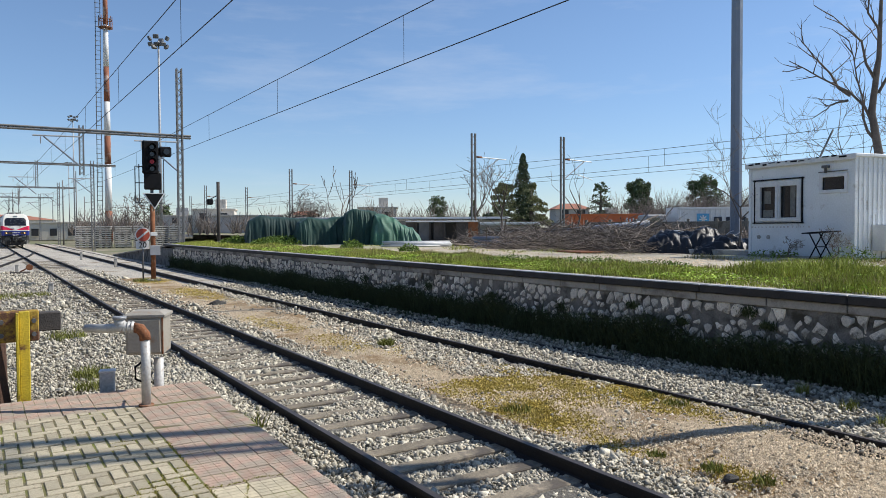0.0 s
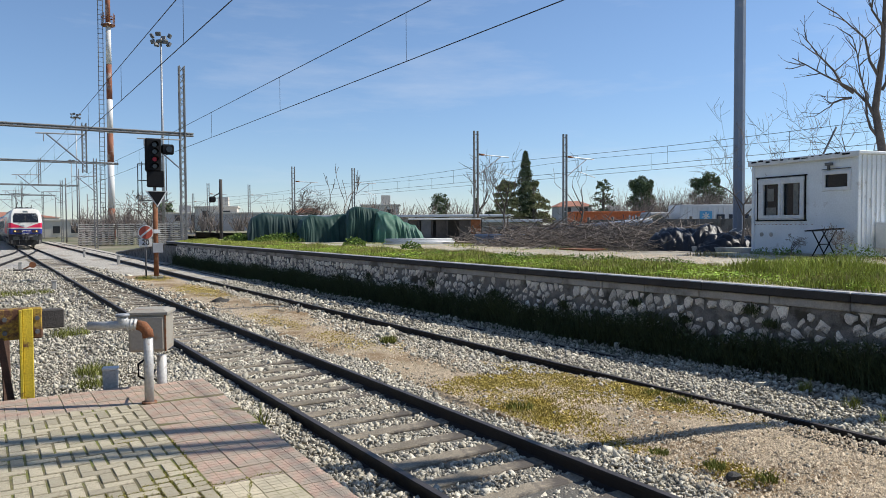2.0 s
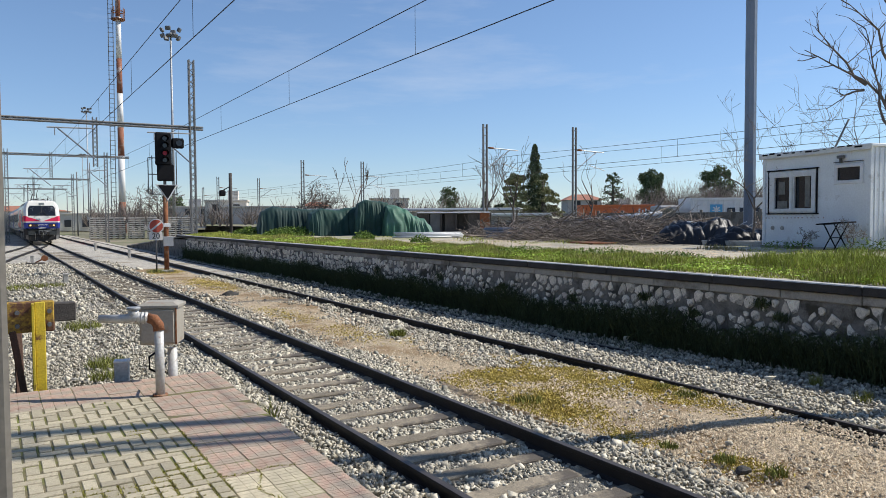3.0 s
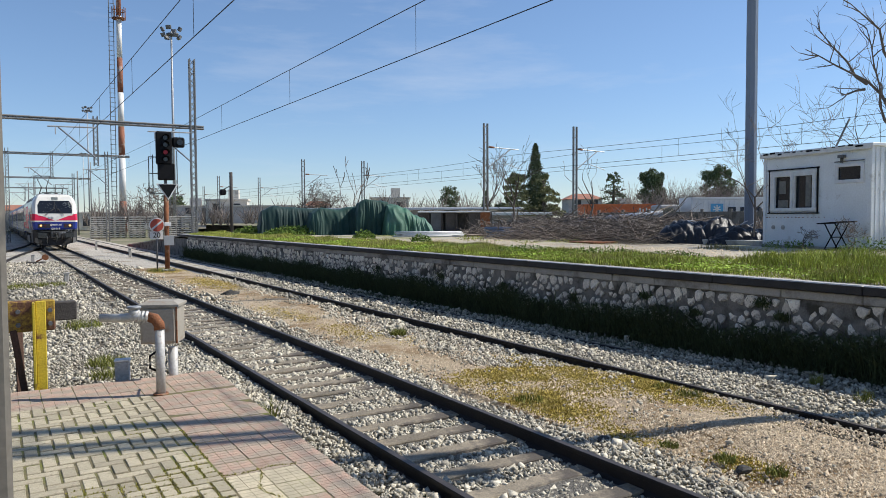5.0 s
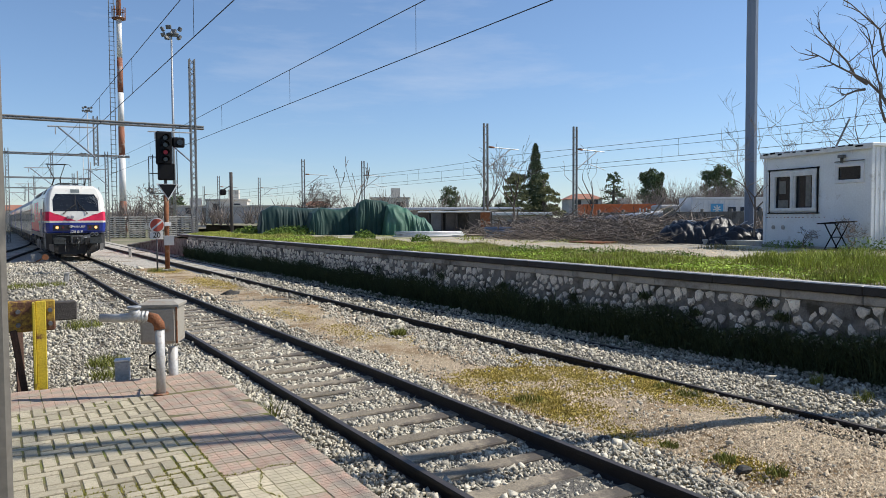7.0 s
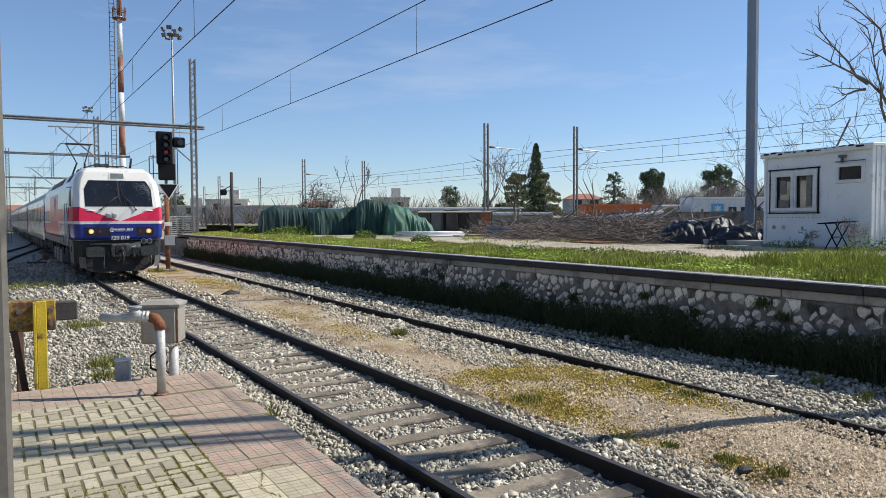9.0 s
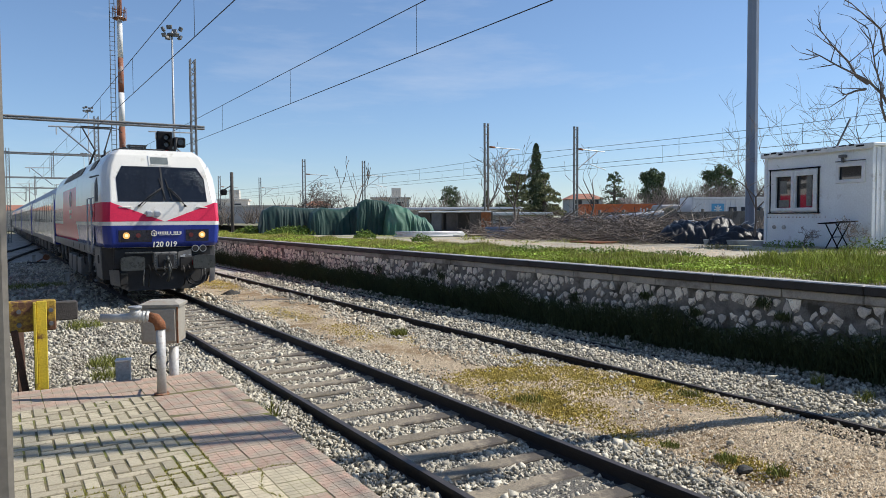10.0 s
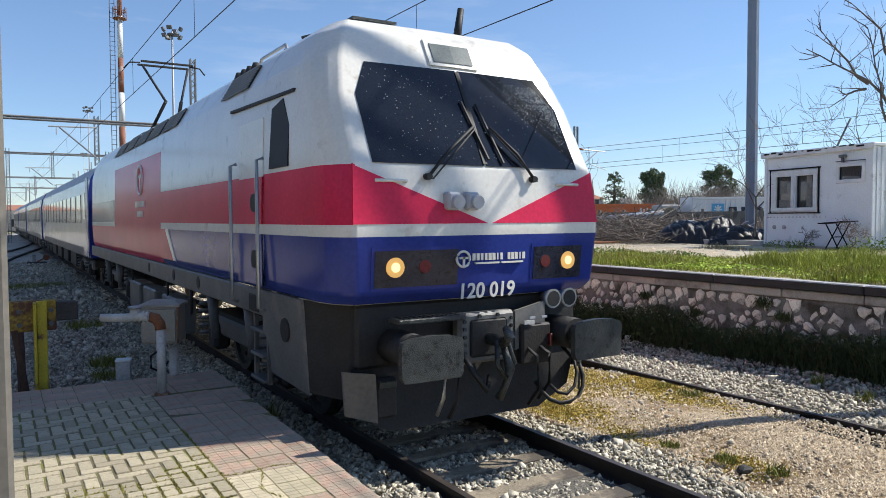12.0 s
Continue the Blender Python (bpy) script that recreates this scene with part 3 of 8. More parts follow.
def strip_moss():
    """Olive moss and short grass in patches on the dirt strip."""
    on = lambda x, y: mossy(x, y) > 0.12 + 0.34 * rng.uniform(0, 1, len(x))
    xy = np.concatenate([spots(95000, 1.4, 3.6, 3.6, 9.6, on), spots(40000, 1.4, 3.3, 9.6, 35, on)])
    lift = 0.075 * buried(xy[:, 1]) * np.clip(xy[:, 0] - 1.5, 0, 1)
    v, f = blades(xy, -0.108 + lift, 0.022, 0.010, 1.3)
    scatter_mesh("moss", v, f, M["moss"], "low olive moss on the dirt strip", "moss")
    vs, fs, off = [], [], 0
    for cx, cy, r, n, h in ((2.72, 12.3, 0.16, 420, 0.14), (-2.37, 12.2, 0.30, 420, 0.16), (-2.5, 11.3, 0.22, 200, 0.13), (-2.3, 16.8, 0.4, 300, 0.18), (-2.2, 28.3, 0.5, 260, 0.14),
                            (-2.55, 10.0, 0.20, 200, 0.14), (-1.15, 4.35, 0.10, 160, 0.16), (3.32, 5.95, 0.16, 220, 0.09), (3.4, 6.4, 0.14, 140, 0.08), (1.72, 4.2, 0.10, 130, 0.07),
                            (1.62, 4.75, 0.09, 110, 0.06), (1.80, 3.75, 0.10, 130, 0.07), (-3.6, 20, 0.5, 500, 0.16), (-3.2, 28, 0.8, 500, 0.16), (2.3, 33.3, 0.6, 700, 0.15),
                            (-1.25, 7.9, 0.12, 60, 0.25), (1.62, 6.9, 0.20, 160, 0.06), (5.25, 5.5, 0.10, 60, 0.16), (4.9, 4.7, 0.12, 80, 0.14), (5.3, 4.2, 0.10, 60, 0.16), (4.5, 4.1, 0.08, 50, 0.12)):
        a, q = rng.uniform(0, 6.283, n), rng.uniform(0, 1, n) ** 0.6 * r
        xy = np.column_stack([cx + np.cos(a) * q, cy + np.sin(a) * q])
        v, f = blades(xy, np.full(n, -0.11 + 0.06 * buried(cy)), h, 0.006, 0.9)
        vs.append(v), fs.append(f + off)
        off += len(v)
    scatter_mesh("weed_tufts", np.concatenate(vs), np.concatenate(fs), M["tuft"], "green weed tufts growing in the ballast", "weeds")


strip_moss()


# ------------------------------------------------------------------ high platform with its rubble wall
def platform_wall():
    root = empty("wall_platform", "rubble stone platform retaining wall with dark coping", "wall", kind="structure")
    top = 1.19
    # mortar body, ending in a plain ramp
    bm = bmesh.new()
    rows = []
    for y in list(np.arange(-9, 46.1, 1.0)) + [50, 54, 62, 70]:
        h = top - 0.26 if y <= 46 else max(-0.1, (top - 0.05) * (1 - (y - 46) / 22.0))
        rows.append([bm.verts.new((WALL_X + 0.035, y, -0.25)), bm.verts.new((WALL_X + 0.035, y, h)), bm.verts.new((WALL_X + 0.6, y, h)),
                     bm.verts.new((WALL_X + 0.6, y, -0.25))])
    for a, b in zip(rows, rows[1:]):
        for k in range(4):
            bm.faces.new((a[k], b[k], b[(k + 1) % 4], a[(k + 1) % 4]))
    bm.faces.new(rows[0]), bm.faces.new(rows[-1])
    bmesh.ops.recalc_face_normals(bm, faces=bm.faces)
    part("mortar_core", bm, M["mortar"], root)
    # grey concrete band in lengths, then the dark coping on top
    y = -9.0
    while y < 45:
        L = 1.15 + random.uniform(-0.1, 0.15)
        bm = boxed((WALL_X + 0.30, y + L / 2, top - 0.197), (0.62 + random.uniform(-.012, .012), L - 0.012, 0.128), 0.012)
        part("band_block", bm, M["concrete"], root)
        y += L
    y = -9.0
    while y < 47:
        L = 2.4
        bm = boxed((WALL_X + 0.03, y + L / 2, top - 0.061), (0.22, L - 0.008, 0.138), 0.016)
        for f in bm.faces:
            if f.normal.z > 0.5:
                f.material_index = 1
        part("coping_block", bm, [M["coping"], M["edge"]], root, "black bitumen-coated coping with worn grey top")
        y += L
    # ramp slab at the far end
    bm = plate([(WALL_X - 0.05, 46.8, top), (WALL_X + 3.5, 46.8, top + 0.05), (WALL_X + 3.5, 69, -0.05), (WALL_X - 0.05, 69, -0.05)], -0.08, (0, 0, 1))
    part("ramp_slab", bm, M["concrete"], root)
    # rubble stones: uneven polygons fitted to one another, some smeared over with mortar, some fallen out
    seeds, cell = [], {}
    row = 0
    z = 0.08
    while z < 0.93:
        y = 2.4 + (row % 2) * 0.1
        while y < 46:
            big = 0.26 if y < 8 else 0.20
            p = (y + random.uniform(-.08, .08), z + random.uniform(-.06, .06))
            cell.setdefault((int(p[0] / 0.4), int(p[1] / 0.4)), []).append(p)
            seeds.append(p)
            y += big * random.uniform(0.6, 1.35)
        z += 0.145
        row += 1

    def clip(poly, a, b, gap):
        """The part of the polygon nearer to a than to b, with half a joint taken off."""
        mx, my, nx, ny = (a[0] + b[0]) / 2, (a[1] + b[1]) / 2, b[0] - a[0], b[1] - a[1]
        ln = math.hypot(nx, ny)
        side = [((p[0] - mx) * nx + (p[1] - my) * ny) / ln + gap for p in poly]
        out = []
        for k in range(len(poly)):
            p, q, u, v = poly[k - 1], poly[k], side[k - 1], side[k]
            if (u < 0) != (v < 0):
                t = u / (u - v)
                out.append((p[0] + (q[0] - p[0]) * t, p[1] + (q[1] - p[1]) * t))
            if v < 0:
                out.append(q)
        return out

    far = bmesh.new()
    count = 0
    for p in sorted(seeds):
        kind = random.random()
        gap = random.uniform(0.004, 0.020)
        poly = [(p[0] - .3, max(0.0, p[1] - .3)), (p[0] + .3, max(0.0, p[1] - .3)), (p[0] + .3, min(0.925, p[1] + .3)), (p[0] - .3, min(0.925, p[1] + .3))]
        for i in (-1, 0, 1):
            for j in (-1, 0, 1):
                for q in cell.get((int(p[0] / 0.4) + i, int(p[1] / 0.4) + j), ()):
                    if q != p and len(poly) > 2:
                        poly = clip(poly, p, q, gap)
        if kind < 0.16 or len(poly) < 3:
            continue
        # broken outline: each side gets a bent middle
        ring = []
        for k in range(len(poly)):
            u, v = poly[k - 1], poly[k]
            ring.append(((u[0] + v[0]) / 2 + random.uniform(-.022, .022), (u[1] + v[1]) / 2 + random.uniform(-.022, .022)))
            ring.append((v[0] + (p[0] - v[0]) * random.uniform(0, .28), v[1] + (p[1] - v[1]) * random.uniform(0, .28)))
        if kind < 0.5:
            shrink = random.uniform(0.5, 0.85)
            ox, oz = random.uniform(-.02, .02), random.uniform(-.02, .02)
            ring = [(p[0] + ox + (a - p[0]) * shrink, p[1] + oz + (b - p[1]) * shrink) for a, b in ring]
        proud = random.uniform(0.0, 0.024)
        bm = bmesh.new()
        back = [bm.verts.new((0.05, a - p[0], b - p[1])) for a, b in ring]
        mid = [bm.verts.new((-0.002 - proud * 0.6, a - p[0], b - p[1])) for a, b in ring]
        front = [bm.verts.new((-0.012 - proud + random.uniform(-.008, .006), (a - p[0]) * 0.84, (b - p[1]) * 0.84)) for a, b in ring]
        n = len(ring)
        for u, v in ((back, mid), (mid, front)):
            for i in range(n):
                bm.faces.new((u[i], u[(i + 1) % n], v[(i + 1) % n], v[i]))
        bm.faces.new(front)
        bmesh.ops.recalc_face_normals(bm, faces=bm.faces)
        if p[1] > 0.22 and count < 300:
            st = part("stone", bm, M["stone"], root)
            st.location = (WALL_X + 0.035, p[0], p[1])
            count += 1
        else:
            bm.transform(Matrix.Translation((WALL_X + 0.035, p[0], p[1])))
            me = bpy.data.meshes.new("tmp")
            bm.to_mesh(me)
            bm.free()
            far.from_mesh(me)
            bpy.data.meshes.remove(me)
    tagged(part("far_stones", far, M["stone"], root), kind="stuff")


def wall_foot_weeds():
    n = 34000
    y = 2.5 + 43.5 * rng.uniform(0, 1, n) ** 1.35
    tail = rng.uniform(0, 1, n) < 0.14
    x = np.where(tail, rng.uniform(5.45, 5.9, n), 6.16 - rng.uniform(0, 1, n) ** 1.3 * (0.22 + 0.16 * patchy(y * 0, y, 0.8, 2)))
    top = 0.34 + 0.32 * patchy(y * 0 + 2, y, 1.7, 5) + 0.14 * patchy(y * 0, y, 5.3, 1)
    h = np.where(tail, 0.10, top * (0.35 + 0.65 * np.clip((x - 5.75) / 0.3, 0, 1)))
    root = -0.14 + rng.uniform(0, 1, n) ** 2 * 0.22 * np.where(tail, 0, 1)
    v, f = blades(np.column_stack([x, y]), root, h, 0.007, 0.95)
    # small ferny plants rooted in the joints
    spot = [(9.3, 0.70, 0.12), (6.95, 0.80, 0.14), (6.6, 0.62, 0.10), (13.6, 0.55, 0.14), (16.4, 0.6, 0.2), (11.2, 0.50, 0.14), (20.1, 0.55, 0.25), (8.2, 0.52, 0.1)]
    cy = np.concatenate([rng.normal(c, r * 0.6, 260) for c, z, r in spot])
    cz = np.concatenate([rng.normal(z, r * 0.3, 260) for c, z, r in spot])
    cv, cf = blades(np.column_stack([6.17 - rng.uniform(0, 0.04, len(cy)), cy]), cz, 0.055, 0.008, 0.9)
    # leaves among the stalks
    m = 42000
    ly = 2.5 + 30 * rng.uniform(0, 1, m) ** 1.3
    c = np.column_stack([6.14 - rng.uniform(0, 1, m) ** 1.5 * 0.3, ly, -0.1 + rng.uniform(0, 1, m) * (0.42 + 0.30 * patchy(ly * 0 + 2, ly, 1.7, 5))])
    d1, d2, q = rng.normal(0, 1, (m, 3)), rng.normal(0, 1, (m, 3)), rng.uniform(0.008, 0.018, m)[:, None]
    lv = np.stack([c - d1 * q, c + d1 * q, c + d2 * q * 1.4], 1).reshape(-1, 3)
    lf = np.arange(3 * m).reshape(-1, 3)
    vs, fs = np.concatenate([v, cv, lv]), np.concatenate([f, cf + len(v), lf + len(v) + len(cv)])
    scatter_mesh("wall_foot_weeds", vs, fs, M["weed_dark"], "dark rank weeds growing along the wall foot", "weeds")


wall_foot_weeds()


def yard_grass():
    def field(n, x0, x1, y0, y1, h, w, keep, name, m, label, lean=0.6):
        xy = spots(n, x0, x1, y0, y1, keep)
        hh = h * (0.25 + 1.3 * patchy(xy[:, 0], xy[:, 1], 1.3, 1) ** 1.5)
        v, f = blades(xy, YARD_Z - 0.015 - 0.09 * np.clip(1 - (xy[:, 0] - 6.28) / 1.4, 0, 1), hh, w, lean)
        scatter_mesh(name, v, f, m, label, "grass")

    edge = lambda x, y: (patchy(x, y, 1.9, 3) + 0.5 * rng.uniform(0, 1, len(x)) > 0.34) & (x < 7.75 + 0.8 * patchy(y * 0, y, 0.5, 2) + 0.5 * rng.uniform(-1, 1, len(x)) ** 3
                                                                                               + np.where(y < 8, 1.1, 0))
    field(105000, 6.30, 10.6, 1.5, 20, 0.12, 0.008, edge, "verge_grass", M["grass"], "lush green grass verge along the coping")
    field(12000, 7.2, 10.0, 4.0, 8.6, 0.24, 0.008, lambda x, y: patchy(x, y, 2.2, 2) > 0.12, "tall_grass", M["grass"], "taller green grass on the verge")
    field(42000, 6.30, 9.2, 20, 47, 0.13, 0.011, edge, "verge_grass_far", M["grass"], "green grass verge along the coping")
    field(30000, 6.5, 9.6, 1.5, 34, 0.17, 0.005, edge, "dry_stalks", M["grass_dry"], "dry straw stalks among the verge grass", 0.4)
    field(15000, 9.5, 15.5, 2, 13, 0.12, 0.008, lambda x, y: (patchy(x, y, 0.8, 4) > 0.5) & ((x > 11.8) | (y < 8)), "cabin_grass",
          M["grass_dry"], "dry grass in front of the cabin")
    field(9000, 9.5, 15.5, 2, 13, 0.12, 0.008, lambda x, y: (patchy(x, y, 0.7, 1) > 0.55) & ((x > 12.0) | (y < 8)), "cabin_grass_green",
          M["grass"], "green grass tufts in front of the cabin")
    field(12000, 8.5, 16, 14, 46, 0.11, 0.012, lambda x, y: (x > 10.6 + 0.6 * np.sin(y)) & (patchy(x, y, 0.5, 2) > 0.55), "path_side_grass",
          M["grass"], "thin grass beyond the sandy path")


def verge_clover():
    """Low leafy cover between the grass blades of the verge."""
    n = 120000
    xy = spots(n, 6.32, 9.4, 2.0, 34, lambda x, y: (x < 7.7 + 0.8 * patchy(y * 0, y, 0.5, 2)) & (patchy(x, y, 1.3, 7) + 0.4 * patchy(x, y, 4.4, 2) + 0.25 * rng.uniform(-1, 1, len(x)) > 0.62))
    n = len(xy)
    z = YARD_Z + 0.005 - 0.085 * np.clip(1 - (xy[:, 0] - 6.28) / 1.4, 0, 1) + rng.uniform(0, 0.09, n) * patchy(xy[:, 0], xy[:, 1], 2.4, 5)
    c = np.column_stack([xy, z])
    d1, d2 = rng.normal(0, 1, (n, 3)) * [1, 1, 0.5], rng.normal(0, 1, (n, 3)) * [1, 1, 0.5]
    s = rng.uniform(0.010, 0.022, n)[:, None]
    v = np.stack([c - d1 * s, c + d1 * s, c + d2 * s * 1.4], 1).reshape(-1, 3)
    scatter_mesh("verge_clover", v, np.arange(3 * n).reshape(-1, 3), M["clover"], "low bright green clover on the verge", "clover")


M["clover"] = mat("clover_leaves", (0.36, 0.48, 0.06), 0.7, vary=0.2, scale=2, fine=20, bump=0, island=0.45, spec=0.3)
verge_clover()
yard_grass()


# ------------------------------------------------------------------ low platform paving
PAVE = 0.35


def paving():
    root = empty("pavement", "block-paved low platform end in grey and pink", "pavement", kind="structure")
    bm = plate([(-14.59, -10.05, PAVE - 0.007), (-2.08, -10.05, PAVE - 0.007), (-1.625, 8.75, PAVE - 0.007), (-14.59, 8.75, PAVE - 0.007)], -(PAVE + 0.36), (0, 0, 1))
    part("bedding", bm, M["joint"], root)
    part("platform_slab", boxed((-11.3, -0.65, PAVE - 0.02), (6.9, 18.6, 0.06), 0.01), M["concrete"], root)

    def block_mesh(name, w, l, m, bev=0.006):
        bm = boxed((0, 0, 0), (w, l, 0.08), bev)
        me = bpy.data.meshes.new(name)
        bm.to_mesh(me)
        bm.free()
        me.materials.append(m)
        return me

    W = 0.106
    grey = block_mesh("paver", 2 * W - 0.016, W - 0.018, M["paver"], 0.004)
    rest = bmesh.new()

    def lay(me, name, x, y, rz, dz, parted):
        m = pose(x, y, PAVE - 0.04 + dz, random.uniform(-.5, .5), random.uniform(-.5, .5), rz + random.uniform(-.7, .7))
        if parted:
            share(name, me, root, m)
        else:
            t = bmesh.new()
            t.from_mesh(me)
            t.transform(m)
            q = bpy.data.meshes.new("tmp")
            t.to_mesh(q)
            t.free()
            rest.from_mesh(q)
            bpy.data.meshes.remove(q)

    half = block_mesh("half_paver", W - 0.016, W - 0.018, M["paver"], 0.004)
    for i in range(-14, 36):
        for j in range(0, 122):
            x, y = -2.488 - W / 2 - (i + 14) * W, 7.865 - W / 2 - j * W
            k = (i - j) % 4
            if x < -7.7 or y < -5.0:
                continue
            dz = random.uniform(-0.004, 0.003)
            parted = x > -4.2 and y > 4.3
            if (k == 1 and i == -14) or (k == 2 and j == 0):
                lay(half, "paver", x, y, 0, dz, parted)
            elif k == 0:
                lay(grey, "paver", x - W / 2, y, 0, dz, parted)
            elif k == 2 and j >= 1:
                lay(grey, "paver", x, y + W / 2, 90, dz, parted)
    tagged(part("distant_pavers", rest, M["paver"], root), kind="stuff")
    # ribbed pink tile: a slab with small raised studs
    bm = boxed((0, 0, -0.004), (0.298, 0.298, 0.07))
    for a in range(3):
        for b in range(5):
            box(bm, ((a - 1) * 0.0985, (b - 2) * 0.0592, 0.030), (0.094, 0.055, 0.009))
    pink = bpy.data.meshes.new("pink_tile")
    bm.to_mesh(pink)
    bm.free()
    pink.materials.append(M["pink"])
    yel = pink.copy()
    yel.name = "yellow_tile"
    yel.materials[0] = M["yellowtile"]
    # strip along the track edge, which runs a little askew to the rows
    y = 7.62
    while y > -5.0:
        wide = (0.862 - 0.0245 * (8.6 - y)) / 3
        for c in range(3):
            x = -2.484 + (c + 0.5) * wide
            special = 4.45 < y < 5.1 and c < 2
            me, nm = (yel, "yellow_tile") if special else (pink, "pink_tile")
            tilt = random.uniform(-.4, .4)
            share(nm, me, root, pose(x, y, PAVE - 0.038 + random.uniform(-.003, .003), tilt, random.uniform(-.4, .4), random.uniform(-.5, .5)) @ Matrix.Diagonal((wide / 0.302, 1, 1, 1)))
        y -= 0.302
    # strip along the platform end
    x = -1.777
    while x > -4.7:
        for y in (8.62, 8.32, 8.02):
            share("pink_tile", pink, root, pose(x, y - 0.02, PAVE - 0.038 + random.uniform(-.003, .003), 0, 0, random.uniform(-.5, .5)))
        x -= 0.302
    # moss in the joints, thickest in a few damp spots
    def damp(x, y):
        joint = (np.abs(((x + 2.488) / W) % 1 - 0.5) > 0.40) | (np.abs(((7.865 - y) / W) % 1 - 0.5) > 0.40)
        spot = np.exp(-((x + 3.25) / 0.30) ** 2 - ((y - 5.0) / 0.25) ** 2) + 0.8 * np.exp(-((x + 2.65) / 0.22) ** 2 - ((y - 4.85) / 0.35) ** 2)
        spot = spot * 1.1 + 0.55 * patchy(x, y, 2.3, 1)
        line = (np.abs(x + 2.487) < 0.014) & (y < 6.6) & (patchy(x * 0, y, 4.0, 2) > 0.42)
        crack = (np.abs(x + 2.28 - 0.05 * np.sin(y * 9)) < 0.010) & (y > 4.5) & (y < 5.1) | (np.abs(y - 5.09 - 0.02 * np.sin(x * 14)) < 0.010) & (x > -2.48) & (x < -1.95)
        return ((x < -2.5) & joint & (spot > 0.42)) | line | crack | ((x < -2.5) & (spot > 1.05 + 0.3 * rng.uniform(0, 1, len(x))))
    xy = spots(70000, -4.1, -1.75, 3.6, 6.6, damp)
    v, f = blades(xy, np.full(len(xy), PAVE - 0.010), 0.018, 0.005, 0.9)
    scatter_mesh("joint_moss", v, f, M["joint_moss"], "olive moss growing in the paving joints", "moss")


# ------------------------------------------------------------------ things on the low platform
def standpipe():
    root = empty("standpipe", "grey painted water standpipe with bent nozzle and valve", "pipe", pose(-2.385, 7.84, PAVE))
    part("riser", tubed([(0, 0, 0), (0, 0, 0.68)], 0.046, 12), M["pipe"], root, smooth=False)
    part("elbow", tubed([(0, 0, 0.66), (-0.005, 0.01, 0.72), (-0.04, 0.03, 0.775), (-0.10, 0.06, 0.795)], [0.056, 0.056, 0.056, 0.052], 12), M["rust"], root, "rusty pipe elbow")
    part("nozzle", tubed([(-0.09, 0.05, 0.795), (-0.22, 0.11, 0.80), (-0.30, 0.16, 0.785), (-0.52, 0.28, 0.79)], [0.05, 0.05, 0.046, 0.040], 12), M["pipe"], root)
    valve = part("valve", tubed([(-0.22, 0.115, 0.78), (-0.22, 0.115, 0.88)], 0.052, 10), M["pipe"], root)
    part("valve_cap", tubed([(-0.22, 0.115, 0.88), (-0.22, 0.115, 0.905)], 0.066, 10), M["steel"], valve)
    for k in range(4):
        a = Vector((-0.10 - 0.033 * k, 0.06 + 0.018 * k, 0.795))
        part("collar", tubed([a, a + Vector((-0.014, 0.007, 0))], 0.060, 12), M["pipe"], root)
    part("hose", tubed([(-0.04, 0, 0.44), (-0.10, 0.0, 0.40), (-0.10, 0.0, 0.28), (0.0, 0.0, 0.22), (0.12, 0.3, 0.27)], 0.012, 6), M["black"], root, "black cable")
    part("base_plate", tubed([(0, 0, -0.01), (0, 0, 0.012)], 0.075, 12), M["rust"], root)


def cabinet_box():
    root = empty("trackside_cabinet", "cream metal trackside cabinet with hipped lid on a post", "cabinet", pose(-2.18, 8.78, PAVE - 0.1, 0, 0, -24))
    part("post", tubed([(0.10, 0.02, -0.3), (0.10, 0.02, 0.42)], 0.055, 12), M["pipe"], root)
    part("body", boxed((0, 0, 0.70), (0.40, 0.38, 0.42), 0.012), M["cabinet"], root)
    bm = bmesh.new()
    b = [bm.verts.new((sx * 0.222, sy * 0.212, 0.905)) for sx, sy in ((-1, -1), (1, -1), (1, 1), (-1, 1))]
    c = [bm.verts.new((sx * 0.222, sy * 0.212, 0.932)) for sx, sy in ((-1, -1), (1, -1), (1, 1), (-1, 1))]
    t = [bm.verts.new((sx * 0.15, sy * 0.12, 0.965)) for sx, sy in ((-1, -1), (1, -1), (1, 1), (-1, 1))]
    for p, q in ((b, c), (c, t)):
        for i in range(4):
            bm.faces.new((p[i], p[(i + 1) % 4], q[(i + 1) % 4], q[i]))
    bm.faces.new(t), bm.faces.new(b)
    bmesh.ops.recalc_face_normals(bm, faces=bm.faces)
    part("lid", bm, M["cabinet"], root)
    part("door", boxed((0, -0.204, 0.70), (0.345, 0.030, 0.36), 0.004), M["cabinet"], root)
    part("rust_strip", boxed((0.192, -0.190, 0.70), (0.02, 0.014, 0.41), 0.003), M["rust"], root, "rust-eaten corner")


def small_box():
    root = empty("junction_box", "small pale grey junction box in the ballast", "junction box", pose(-2.58, 9.06, 0.0, 0, 0, -14))
    part("body", boxed((0, 0, 0.155), (0.155, 0.13, 0.71), 0.008), M["edge"], root)
    part("lid", boxed((0, 0, 0.522), (0.17, 0.145, 0.025), 0.006), M["sign_white"], root)


